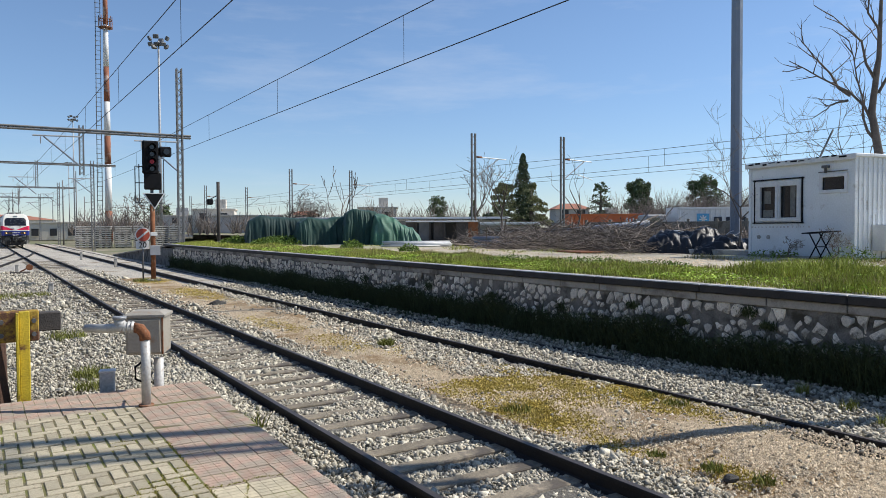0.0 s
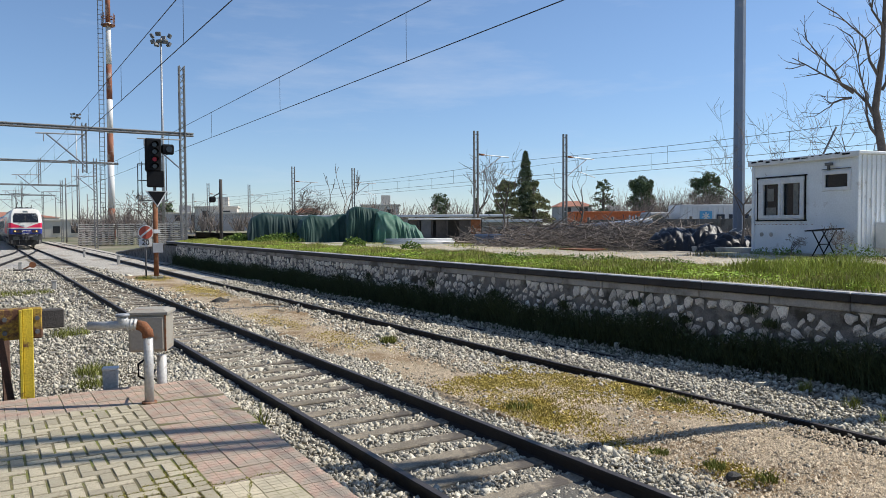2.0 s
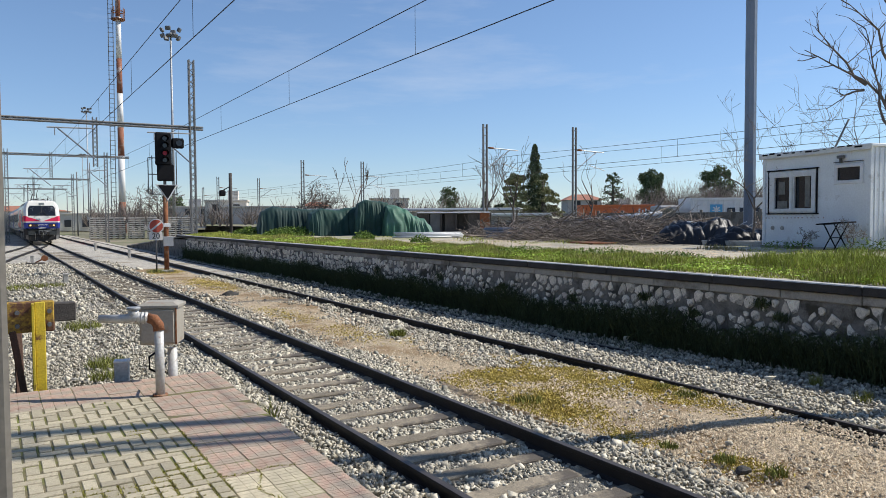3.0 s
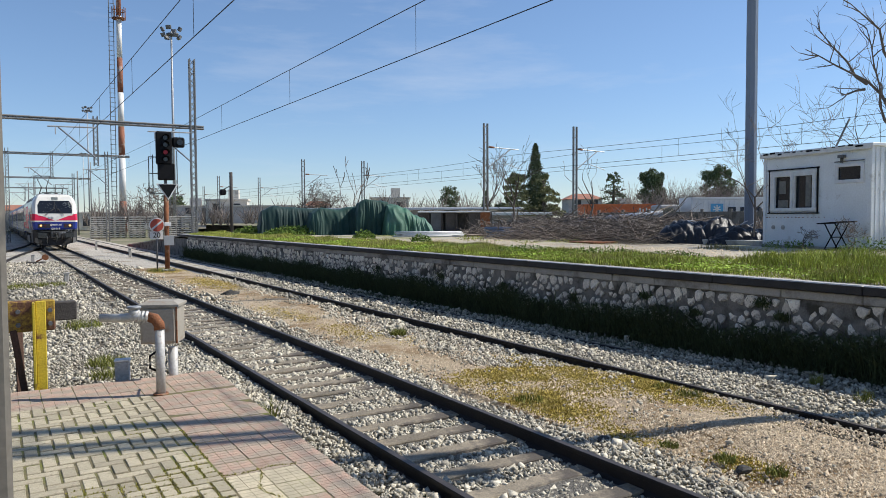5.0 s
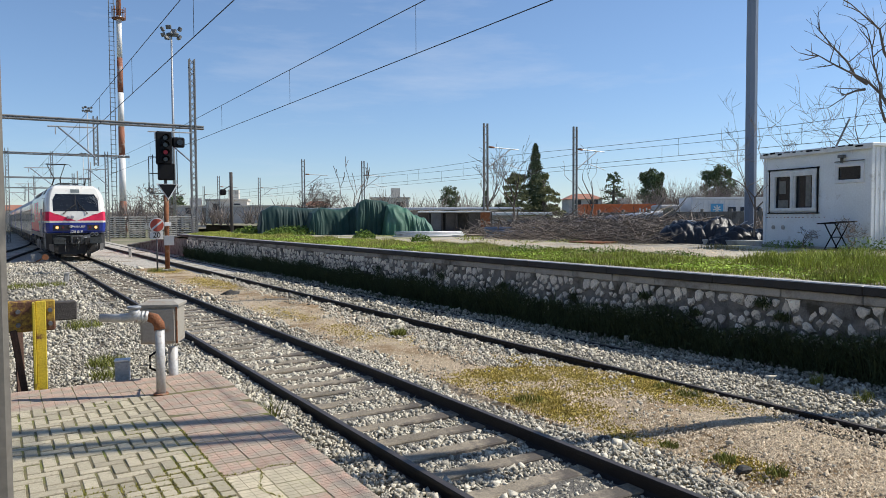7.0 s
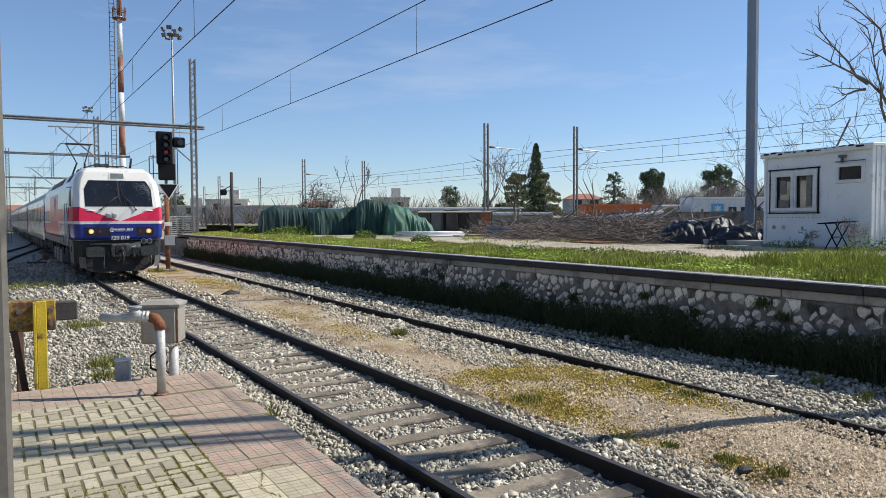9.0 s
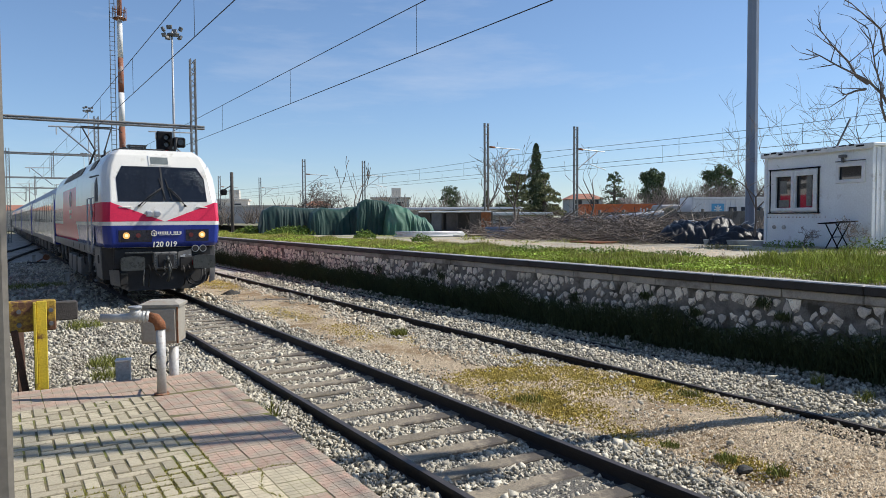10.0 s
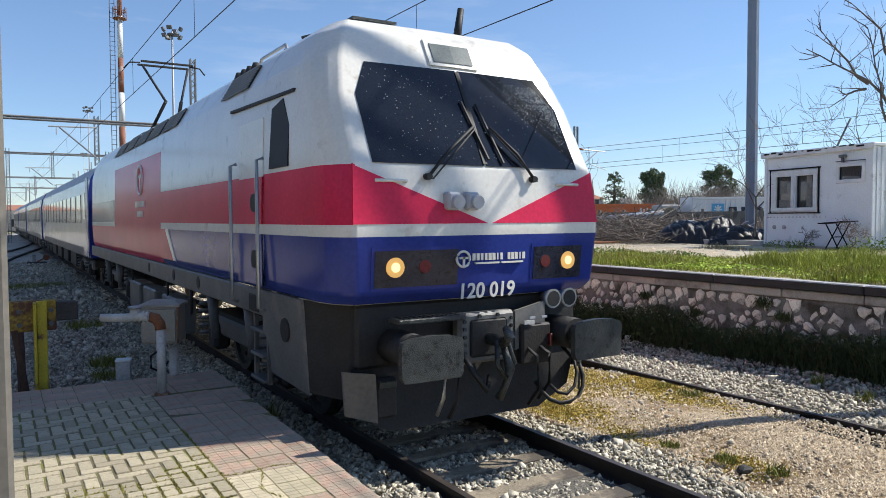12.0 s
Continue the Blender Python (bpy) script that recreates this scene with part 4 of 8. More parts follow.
def buffer_stop():
    root = empty("buffer_stop", "yellow steel buffer stop with a timber end block", "buffer stop", pose(-4.05, 9.42, 0))
    part("beam", boxed((-0.12, 0, 1.06), (1.88, 0.14, 0.345), 0.015), M["yellow_old"], root, "rust-stained yellow beam")
    part("end_block", boxed((0.90, 0.02, 1.095), (0.28, 0.16, 0.21), 0.012), M["timber"], root, "dark weathered timber block")
    post = part("post", boxed((0.67, -0.10, 0.52), (0.105, 0.045, 1.42), 0.008), M["yellow"], root, "bright yellow upright")
    part("flange", boxed((0.60, -0.155, 0.52), (0.03, 0.09, 1.40), 0.005), M["yellow"], post)
    for z in (0.97, 1.12):
        for x in (0.765, 0.45):
            part("bolt", tubed([(x, -0.115, z), (x, -0.065, z)], 0.026, 6), M["steel_dark"], root)
    part("brace", boxed((0.47, 0.5, 0.40), (0.09, 0.09, 1.5), 0.01, Matrix.Rotation(radians(-42), 3, "X")), M["rust_dark"], root, "dark rusty raking brace")
    part("raker", boxed((0.47, -0.05, 0.42), (0.07, 0.10, 1.0), 0.01, Matrix.Rotation(radians(-8), 3, "Y")), M["rust_dark"], root)


def canopy_post():
    """Close beside the camera; only its edge comes into view."""
    root = empty("canopy_post", "grey-brown steel canopy post beside the observer", "post", pose(-3.842, 2.56, PAVE))
    part("shaft", boxed((0, 0, 2.0), (0.155, 0.155, 4.0), 0.015), M["canopy_steel"], root)
    part("foot", boxed((0, 0, 0.012), (0.3, 0.3, 0.025), 0.004), M["canopy_steel"], root)


M["canopy_steel"] = mat("canopy_steel", (0.17, 0.155, 0.13), 0.6, 0.1, vary=0.2, scale=4, fine=40, bump=0.15)
for make in (standpipe, cabinet_box, small_box, buffer_stop, canopy_post):
    make()


def rock_and_debris():
    for x, y, s, z in ((1.70, 3.99, 0.062, -0.07), (1.35, 5.35, 0.05, -0.09), (4.9, 9.3, 0.06, -0.1), (3.3, 7.0, 0.05, -0.1), (2.2, 22.0, 0.2, -0.13)):
        bm = bmesh.new()
        bmesh.ops.create_icosphere(bm, subdivisions=2, radius=s)
        for v in bm.verts:
            v.co = Vector((v.co.x * 1.35, v.co.y, v.co.z * 0.7)) * (1 + 0.5 * noise.noise(v.co * 14 + Vector((x, y, 0))))
        ob = part("rock", bm, M["pebble"])
        ob.location = (x, y, z)
        tagged(ob, "dark angular rock lying on the dirt strip", "rock")


rock_and_debris()


# ------------------------------------------------------------------ signal and signs beside the track
def signal():
    root = empty("railway_signal", "red-lit colour light signal with black heads on a rusty post", "railway signal", pose(2.54, 33.2, -0.1))
    part("post", tubed([(0, 0, 0), (0, 0, 3.3)], 0.10, 10), M["rust"], root, "rusty post")
    part("upper_post", boxed((0, 0.05, 4.3), (0.12, 0.08, 2.1), 0.01), M["steel_dark"], root)
    part("plinth", boxed((0, 0, 0.03), (0.5, 0.5, 0.12), 0.02), M["concrete"], root)
    face = -0.16
    head = part("signal_head", boxed((-0.06, -0.05, 5.28), (0.66, 0.22, 1.42), 0.06), M["black"], root, "black signal head")
    for k, z in enumerate((5.72, 5.42, 5.10, 4.80)):
        part("lens", tubed([(-0.02, face - 0.01, z), (-0.02, face - 0.03, z)], 0.095, 12), M["red_lens"] if k == 2 else M["dark_lens"], head,
             "glowing red lens" if k == 2 else "")
        hood = bmesh.new()
        pts = [(-0.02 + 0.14 * math.cos(a), 0, z + 0.14 * math.sin(a)) for a in np.linspace(-0.4, math.pi + 0.4, 10)]
        a = [hood.verts.new((x, face, zz)) for x, _, zz in pts]
        b = [hood.verts.new((x, face - 0.22, zz)) for x, _, zz in pts]
        for i in range(9):
            hood.faces.new((a[i], a[i + 1], b[i + 1], b[i]))
        part("hood", hood, M["black"], head)
    side = part("side_head", boxed((0.54, -0.05, 5.55), (0.52, 0.2, 0.44), 0.06), M["black"], root, "small black side lamp head")
    part("lens", tubed([(0.58, face, 5.55), (0.58, face - 0.03, 5.55)], 0.13, 12), M["dark_lens"], side)
    low = part("lower_head", boxed((0.02, -0.05, 4.27), (0.68, 0.2, 0.72), 0.04), M["black"], root, "square black indicator panel")
    part("rim", boxed((-0.02, -0.155, 4.27), (0.66, 0.02, 0.64), 0.02), M["black"], low)
    bm = plate([(-0.42, -0.12, 3.76), (0.50, -0.12, 3.76), (0.08, -0.12, 3.06)], 0.03, (0, 1, 0))
    tri = part("triangle_board", bm, M["sign_white"], root, "white-edged triangular board")
    part("triangle_face", plate([(-0.32, -0.14, 3.73), (0.42, -0.14, 3.73), (0.07, -0.14, 3.14)], 0.015, (0, 1, 0)), M["black"], tri)
    bm = bmesh.new()
    for p, q in (((-0.5, 0.1, 3.35), (-0.5, 0.1, 5.0)), ((-0.66, 0.1, 3.35), (-0.66, 0.1, 4.9)), ((-0.66, .1, 4.9), (-0.3, .1, 4.9)), ((-0.66, .1, 3.35), (0.55, .1, 3.35)),
                 ((0.5, 0.1, 3.35), (0.5, 0.1, 5.2)), ((-0.66, .1, 4.2), (-0.3, .1, 4.2))):
        tube(bm, [p, q], 0.022, 5)
    part("cage", bm, M["steel_dark"], root, "service ladder frame")
    # boards on the shaft
    part("plate", boxed((0.06, -0.12, 1.32), (0.42, 0.03, 0.42), 0.01), M["steel"], root)
    part("plate", boxed((0.02, -0.12, 2.02), (0.28, 0.03, 0.16), 0.01), M["sign_white"], root)


def speed_sign():
    root = empty("speed_sign", "round red and white sign over a number board", "sign", pose(2.18, 33.5, -0.1))
    part("post", tubed([(0, 0, 0), (0, 0, 2.0)], 0.035, 8), M["steel_dark"], root)
    disc = part("disc", tubed([(0.0, -0.05, 1.98), (0, -0.075, 1.98)], 0.32, 24), M["sign_white"], root, "white disc with a red field")
    part("red_field", tubed([(0.0, -0.075, 1.98), (0, -0.085, 1.98)], 0.275, 24), M["sign_red"], disc)
    part("white_bar", boxed((0.0, -0.09, 1.98), (0.54, 0.012, 0.075), 0.0, Matrix.Rotation(radians(-40), 3, "Y")), M["sign_white"], disc)
    board = part("number_board", boxed((-0.02, -0.06, 1.54), (0.54, 0.03, 0.34), 0.01), M["sign_white"], root, "white board with a black number")
    txt = bpy.data.curves.new("number", "FONT")
    txt.body, txt.size, txt.align_x, txt.align_y, txt.extrude = "20", 0.33, "CENTER", "CENTER", 0.004
    txt.materials.append(M["black"])
    ob = new("number", txt)
    ob.parent = board
    ob.matrix_basis = pose(-0.02, -0.082, 1.54, 90)


def ground_signals():
    for x, y, h in ((2.72, 61, 0.55), (3.2, 48, 0.5), (-2.1, 44.7, 0.4), (-1.6, 30.0, 0.32)):
        root = empty("marker_post", "short pale concrete marker post between the tracks", "marker post", pose(x, y, -0.16), group="marker posts")
        part("shaft", boxed((0, 0, h / 2), (0.16, 0.12, h), 0.02), M["concrete"], root)
        part("cap", boxed((0, 0, h + 0.02), (0.2, 0.16, 0.05), 0.01), M["concrete"], root)
    root = empty("point_lever", "low rusty point lever with a round weight", "point lever", pose(-2.0, 43.5, -0.14))
    part("plinth", boxed((0, 0, 0.05), (0.9, 0.35, 0.1), 0.02), M["timber"], root)
    part("weight", tubed([(0.42, -0.08, 0.32), (0.42, 0.08, 0.32)], 0.16, 12), M["rust"], root)
    part("lever", tubed([(0.0, 0, 0.1), (0.42, 0, 0.32)], 0.04, 6), M["rust"], root)


signal(), speed_sign(), ground_signals()


# ------------------------------------------------------------------ masts and wires
def lattice_bm(w, h, pitch, r, face2=None):
    """Four corner angles with zigzag lacing."""
    bm = bmesh.new()
    c = [(-w / 2, -w / 2), (w / 2, -w / 2), (w / 2, w / 2), (-w / 2, w / 2)]
    for x, y in c:
        box(bm, (x, y, h / 2), (r * 1.8, r * 1.8, h))
    n = int(h / pitch)
    for k in range(n):
        for i in range(4):
            a, b = c[i], c[(i + 1) % 4]
            if (k + i) % 2:
                a, b = b, a
            tube(bm, [(*a, k * pitch), (*b, (k + 1) * pitch)], r * 0.55, 4, cap=False)
    return bm


def portal(y, xl, xr, beam_z, top, masts, label):
    root = empty("catenary_portal", label, "catenary portal", group="catenary portals")
    for x in masts:
        ob = part("lattice_mast", lattice_bm(0.29, top + 0.2, 0.36, 0.036), M["mast"], root, "laced steel mast")
        ob.location = (x, y, -0.2)
    bm = bmesh.new()
    for dz in (0.06, 0.20):
        for dy in (-0.10, 0.10):
            tube(bm, [(xl, y + dy, beam_z + dz), (xr, y + dy, beam_z + dz)], 0.055, 4)
    k = xl
    while k < xr - 0.4:
        tube(bm, [(k, y - .10, beam_z + 0.06), (k + 0.4, y - .10, beam_z + 0.20)], 0.02, 4)
        k += 0.4
    part("cross_beam", bm, M["mast"], root, "long horizontal cross beam")
    ob = part("hanging_mast", lattice_bm(0.22, 2.9, 0.26, 0.028), M["mast"], root, "short laced mast hanging from the beam")
    ob.location = (1.40, y, beam_z - 2.45)
    for x in (1.40, 6.75):
        bm = bmesh.new()
        tube(bm, [(x - 2.5, y - 0.2, 7.45), (x, y - 0.2, 7.50)], 0.045, 5)
        tube(bm, [(x - 0.05, y - 0.2, 5.75), (x - 1.95, y - 0.2, 7.42)], 0.05, 6)
        tube(bm, [(x - 2.1, y - 0.2, 7.4), (x - 2.1, y - 0.2, 7.0)], 0.03, 5)
        part("cantilever", bm, M["steel"], root, "galvanised wire bracket")
    return root


portal(47.5, -14, 7.6, 7.74, 12.1, (6.95,), "lattice catenary portal spanning the tracks")
for y, top in ((86, 9.4), (125, 9.2), (165, 9.2)):
    portal(y, -16, 8.9, 8.8 if y < 100 else 8.3, top, (6.6, -2.6), "distant lattice catenary portal over the tracks")


def wire_pair(x, contact, mess, y0, y1, phase, label):
    root = empty("overhead_wire", label, "overhead wire", group="overhead wires")
    pts = [(x, y, contact) for y in np.arange(y0, y1, 12.0)]
    part("contact_wire", tubed(pts, 0.011, 5), M["wire"], root)
    pts = [(x, y, mess + 0.15 * abs(math.sin((y - 47.5) / 39 * math.pi * 0.5))) for y in np.arange(y0, y1, 4.0)]
    part("carrier_wire", tubed(pts, 0.011, 5), M["wire"], root)
    y = phase
    while y < min(y1, 140):
        z = mess + 0.15 * abs(math.sin((y - 47.5) / 39 * math.pi * 0.5))
        part("dropper", tubed([(x, y, contact), (x, y, z)], 0.006, 4), M["wire"], root)
        y += 8.3
    return root


wire_pair(4.45, 5.85, 6.80, -12, 240, -2.0, "contact and carrier wire over the siding track")
wire_pair(0.0, 6.08, 7.05, -12, 240, -0.1, "contact and carrier wire over the main track")


def main_line():
    """The electrified line behind the yard."""
    for x, zc, zm in ((27.85, 5.72, 6.98), (35.1, 6.10, 7.45)):
        for y in ((45.5, 83.7, 122.5, 162.0) if x < 30 else (43.7, 82.4, 123.9, 163.0)):
            root = empty("catenary_mast", "grey twin-channel catenary mast with a bracket arm", "catenary mast", pose(x, y, YARD_Z - 0.3), group="catenary masts")
            for s in (-0.16, 0.16):
                part("channel", boxed((s, 0, 4.1), (0.10, 0.16, 8.2), 0.01), M["mast"], root)
            batten = part("batten", boxed((0, 0, 0), (0.3, 0.05, 0.06)), M["steel"], root)
            batten.location = (0, 0, 0.4)
            for k in range(1, 14):
                share("batten", batten.data, root, pose(0, 0, 0.4 + k * 0.58))
            bm = bmesh.new()
            tube(bm, [(0.2, 0, 6.45), (3.1, 0, 6.35)], 0.04, 5)
            tube(bm, [(0.2, 0, 4.9), (2.3, 0, 6.35)], 0.04, 5)
            tube(bm, [(1.5, 0, 5.3), (3.2, 0, 4.9)], 0.03, 5)
            part("bracket_arm", bm, M["steel"], root)
            part("insulator", tubed([(0.3, 0, 6.45), (0.75, 0, 6.43)], 0.08, 6), M["rust"], root, "brown insulator")
        for dx in (2.85,):
            root = empty("overhead_wire", "wires of the electrified line behind the yard", "overhead wire", group="overhead wires")
            sag = lambda y: 0.25 * math.sin(math.pi * (((y - 45) / 38.75) % 1.0))
            part("contact_wire", tubed([(x + dx, y, zc) for y in np.arange(-60, 200, 20)], 0.013, 4), M["wire"], root)
            part("carrier_wire", tubed([(x + dx, y, zm - sag(y)) for y in np.arange(-60, 200, 3.2)], 0.013, 4), M["wire"], root)
            y = -40.0
            while y < 130:
                part("dropper", tubed([(x + dx, y, zc), (x + dx, y, zm - sag(y))], 0.012, 4), M["wire"], root)
                y += 7.75


main_line()


def far_poles():
    for x, y, h in ((7.0, 122.8, 9.7), (12.1, 155.0, 13.4), (14.6, 165.0, 9.0), (25.4, 182.0, 8.5), (27.1, 181.0, 8.5), (10.0, 179.6, 8.8), (4.7, 206.0, 11.8), (1.5, 150.0, 9.0)):
        root = empty("signal_pole", "thin grey pole among the far sidings", "pole", pose(x, y, -0.25), group="far poles")
        part("shaft", tubed([(0, 0, 0), (0, 0, h)], [0.12, 0.09], 6), M["mast"], root)
        part("arm", tubed([(0, 0, h * 0.86), (1.8, 0, h * 0.9)], 0.05, 5), M["mast"], root)


far_poles()


def radio_tower():
    root = empty("radio_tower", "red and white banded tubular tower with caged ladder", "radio tower", pose(14.2, 129.5, 0))
    z, k = 0.0, 0
    lo = [0, 5.1, 12.6, 17.2, 22.7, 28.3, 35, 41, 48]
    for a, b in zip(lo, lo[1:]):
        part("band", tubed([(0, 0, a), (0, 0, b)], [0.56 - a * 0.005, 0.56 - b * 0.005], 14), M["tower_red"] if k % 2 == 0 else M["tower_white"], root,
             "red band" if k % 2 == 0 else "white band")
        k += 1
    bm = bmesh.new()
    for s in (-0.35, 0.35):
        tube(bm, [(-1.35 + s, -0.4, 0), (-1.15 + s, -0.4, 44)], 0.06, 4)
    for i in range(58):
        tube(bm, [(-1.80 + i * 0.0034, -0.4, i * 0.75), (-0.90 + i * 0.0034, -0.4, i * 0.75)], 0.04, 4)
    part("ladder", bm, M["steel_dark"], root, "caged steel ladder")
    bm = bmesh.new()
    for h in (34.6, 35.8):
        tube(bm, [(1.0 * math.cos(a), 1.0 * math.sin(a), h) for a in np.linspace(0, 6.283, 13)], 0.07, 4)
    for a in np.linspace(0, 6.283, 9)[:-1]:
        tube(bm, [(1.0 * math.cos(a), 1.0 * math.sin(a), 34.4), (1.0 * math.cos(a), 1.0 * math.sin(a), 36.4)], 0.06, 4)
    bmesh.ops.create_cone(bm, cap_ends=True, segments=14, radius1=0.95, radius2=0.95, depth=0.15, matrix=Matrix.Translation((0, 0, 34.5)))
    part("service_ring", bm, M["rust"], root, "rusty service platform")


def flood_mast(x, y, h, s, label):
    root = empty("floodlight_mast", label, "floodlight mast", pose(x, y, 0), group="floodlight masts")
    part("pole", tubed([(0, 0, 0), (0, 0, h)], [0.32 * s, 0.16 * s], 10), M["steel"], root)
    part("head_ring", tubed([(0, 0, h - 0.6), (0, 0, h - 0.3)], 0.9 * s, 10), M["steel_dark"], root)
    for k in range(8):
        a = k * math.pi / 4 + 0.3
        ob = part("floodlight", boxed((0, 0, 0), (0.95 * s, 0.5 * s, 0.75 * s), 0.05), M["steel_dark"], root, "boxy floodlight")
        ob.matrix_basis = pose(math.cos(a) * 1.6 * s, math.sin(a) * 1.6 * s, h - 0.2 + (0.7 if k % 2 else -0.6) * s, 25, 0, math.degrees(a) + 90)


radio_tower()
flood_mast(19.6, 116.2, 30.3, 0.8, "tall floodlight mast with a ring of lamps")
flood_mast(15.3, 190.0, 28.0, 0.6, "distant floodlight mast with a ring of lamps")
flood_mast(23.2, 285.0, 25.0, 0.6, "far floodlight mast with a ring of lamps")


def tall_post():
    root = empty("lamp_post", "tall blue-grey steel lamp post in the yard", "lamp post", pose(17.0, 15.0, YARD_Z - 0.05))
    bm = bmesh.new()
    prof = [(math.cos(a) , math.sin(a)) for a in (math.pi / 8 + k * math.pi / 4 for k in range(8))]
    lo = [bm.verts.new((x * 0.185, y * 0.185, 0)) for x, y in prof]
    hi = [bm.verts.new((x * 0.165, y * 0.165, 16)) for x, y in prof]
    for i in range(8):
        bm.faces.new((lo[i], lo[(i + 1) % 8], hi[(i + 1) % 8], hi[i]))
    bm.faces.new(lo), bm.faces.new(hi)
    bmesh.ops.recalc_face_normals(bm, faces=bm.faces)
    part("shaft", bm, M["lamp_post"], root)
    part("base_plate", boxed((0, 0, 0.03), (0.56, 0.56, 0.06), 0.01), M["lamp_post"], root)
    for a in (0, 1, 2, 3):
        part("bolt", tubed([(0.24 * math.cos(a * 1.57 + .78), 0.24 * math.sin(a * 1.57 + .78), 0), (0.24 * math.cos(a * 1.57 + .78), 0.24 * math.sin(a * 1.57 + .78), 0.13)],
                           0.03, 6), M["steel_dark"], root)


tall_post()


def shade_masts():
    """Two masts behind the observer's right; their long shadows cross the strip and the paving."""
    root = empty("yard_mast", "tall steel mast with upper side tubes by the siding", "mast", pose(7.0, 3.5, 1.1))
    part("shaft", tubed([(0, 0, 0), (0, 0, 12.5)], [0.12, 0.11], 8), M["steel"], root)
    for dy, r in ((-0.50, 0.08), (-0.69, 0.07)):
        part("side_tube", tubed([(0, dy, 6.2), (0, dy, 12.5)], r, 8), M["steel"], root)
    for z in (6.3, 8.4, 10.4, 12.4):
        part("tie", tubed([(0, 0, z), (0, -0.69, z)], 0.025, 6), M["steel"], root)


shade_masts()


# ------------------------------------------------------------------ yard: cabin, furniture, heaps
def cabin():
    """Site cabin; local x runs along its long front, y into it."""
    yaw = math.degrees(math.atan2(9.45 - 12.70, 13.82 - 14.42))
    W, D, H = 3.30, 6.0, 2.50
    root = empty("site_cabin", "white insulated-panel site cabin with sliding window", "cabin", pose(14.42, 12.70, YARD_Z - 0.02, 0, 0, yaw))

    def add(name, c, s, m, parent=root, bev=0.01, label=""):
        return part(name, boxed(c, s, bev), m, parent, label)

    wx0, wx1, wz0, wz1 = 0.28, 1.72, 1.02, 2.0
    sx0, sx1, sz0, sz1 = 2.36, 3.04, 1.72, 2.06
    t = 0.06
    # front wall around its two openings
    for nm, x0, x1, z0, z1 in (("a", 0.06, wx0, 0.05, H), ("b", wx0, wx1, 0.05, wz0), ("c", wx0, wx1, wz1, H), ("d", wx1, sx0, 0.05, H),
                               ("e", sx0, sx1, 0.05, sz0), ("f", sx0, sx1, sz1, H), ("g", sx1, W - 0.06, 0.05, H)):
        add("front_panel", ((x0 + x1) / 2, t / 2, (z0 + z1) / 2), (x1 - x0, t, z1 - z0), M["cabin"], bev=0.0)
    # ribbed end walls
    for x, s in ((t / 2, -1), (W - t / 2, 1)):
        bm = bmesh.new()
        box(bm, (x, D / 2, (H + 0.05) / 2), (t - 0.02, D - 0.12, H - 0.05))
        end = part("end_wall", bm, M["cabin"], root, "vertically ribbed white end wall")
        rib = boxed((0, 0, 0), (0.03, 0.07, H - 0.1), 0.006)
        first = part("rib", rib, M["cabin"], end)
        first.location = (x + s * 0.03, 0.14, (H + 0.05) / 2)
        for k in range(1, 36):
            share("rib", first.data, end, pose(x + s * 0.03, 0.14 + k * 0.16, (H + 0.05) / 2))
    add("back_wall", (W / 2, D - t / 2, H / 2), (W, t, H - 0.1), M["cabin"])
    add("cabin_floor", (W / 2, D / 2, 0.03), (W, D, 0.06), M["steel_dark"])
    for x in (0.04, W - 0.04):
        add("corner_post", (x, 0.02, H / 2 + 0.02), (0.10, 0.10, H), M["cabin"])
    add("roof", (W / 2, D / 2, H + 0.03), (W + 0.14, D + 0.14, 0.07), M["cabin"])
    add("roof_edge", (W / 2, -0.09, H - 0.01), (W + 0.16, 0.03, 0.13), M["cabin_frame"])
    random.seed(5)
    for k in range(13):
        add("flaking_strip", (0.15 + k * 0.24, -0.108, H + 0.03 + random.uniform(-.03, .02)), (random.uniform(0.06, 0.22), 0.006, random.uniform(.02, .05)), M["black"],
            bev=0.0)
    # sliding window with dark surround
    win = add("window", ((wx0 + wx1) / 2, 0.055, (wz0 + wz1) / 2), (wx1 - wx0 - 0.01, 0.012, wz1 - wz0 - 0.01), M["window"], bev=0.0, label="dark sliding window pane")
    for x, w in ((wx0 + 0.05, 0.17), (wx1 - 0.03, 0.13), ((wx0 + wx1) / 2 - 0.03, 0.10), ((wx0 + wx1) / 2 + 0.06, 0.05)):
        add("window_frame", (x, -0.01, (wz0 + wz1) / 2), (w, 0.07, wz1 - wz0 + 0.06), M["cabin_frame"], win)
    for z, h in ((wz0, 0.10), (wz1 - 0.02, 0.16)):
        add("window_frame", ((wx0 + wx1) / 2, -0.008, z), (wx1 - wx0 + 0.10, 0.06, h), M["cabin_frame"], win)
    for x in (wx0 - 0.07, wx1 + 0.07):
        add("dark_trim", (x, -0.02, (wz0 + wz1) / 2), (0.03, 0.05, wz1 - wz0 + 0.22), M["black"], win)
    for z in (wz0 - 0.09, wz1 + 0.09):
        add("dark_trim", ((wx0 + wx1) / 2, -0.025, z), (wx1 - wx0 + 0.26, 0.05, 0.03), M["black"], win)
    add("curtain", (1.44, 0.044, 1.50), (0.16, 0.006, 0.80), M["curtain"], win, 0.0)
    add("curtain", (0.62, 0.044, 1.18), (0.34, 0.006, 0.20), M["curtain"], win, 0.0)
    add("notice", (0.60, 0.044, 1.62), (0.22, 0.006, 0.34), M["curtain"], win, 0.0, "faded paper notice behind the glass")
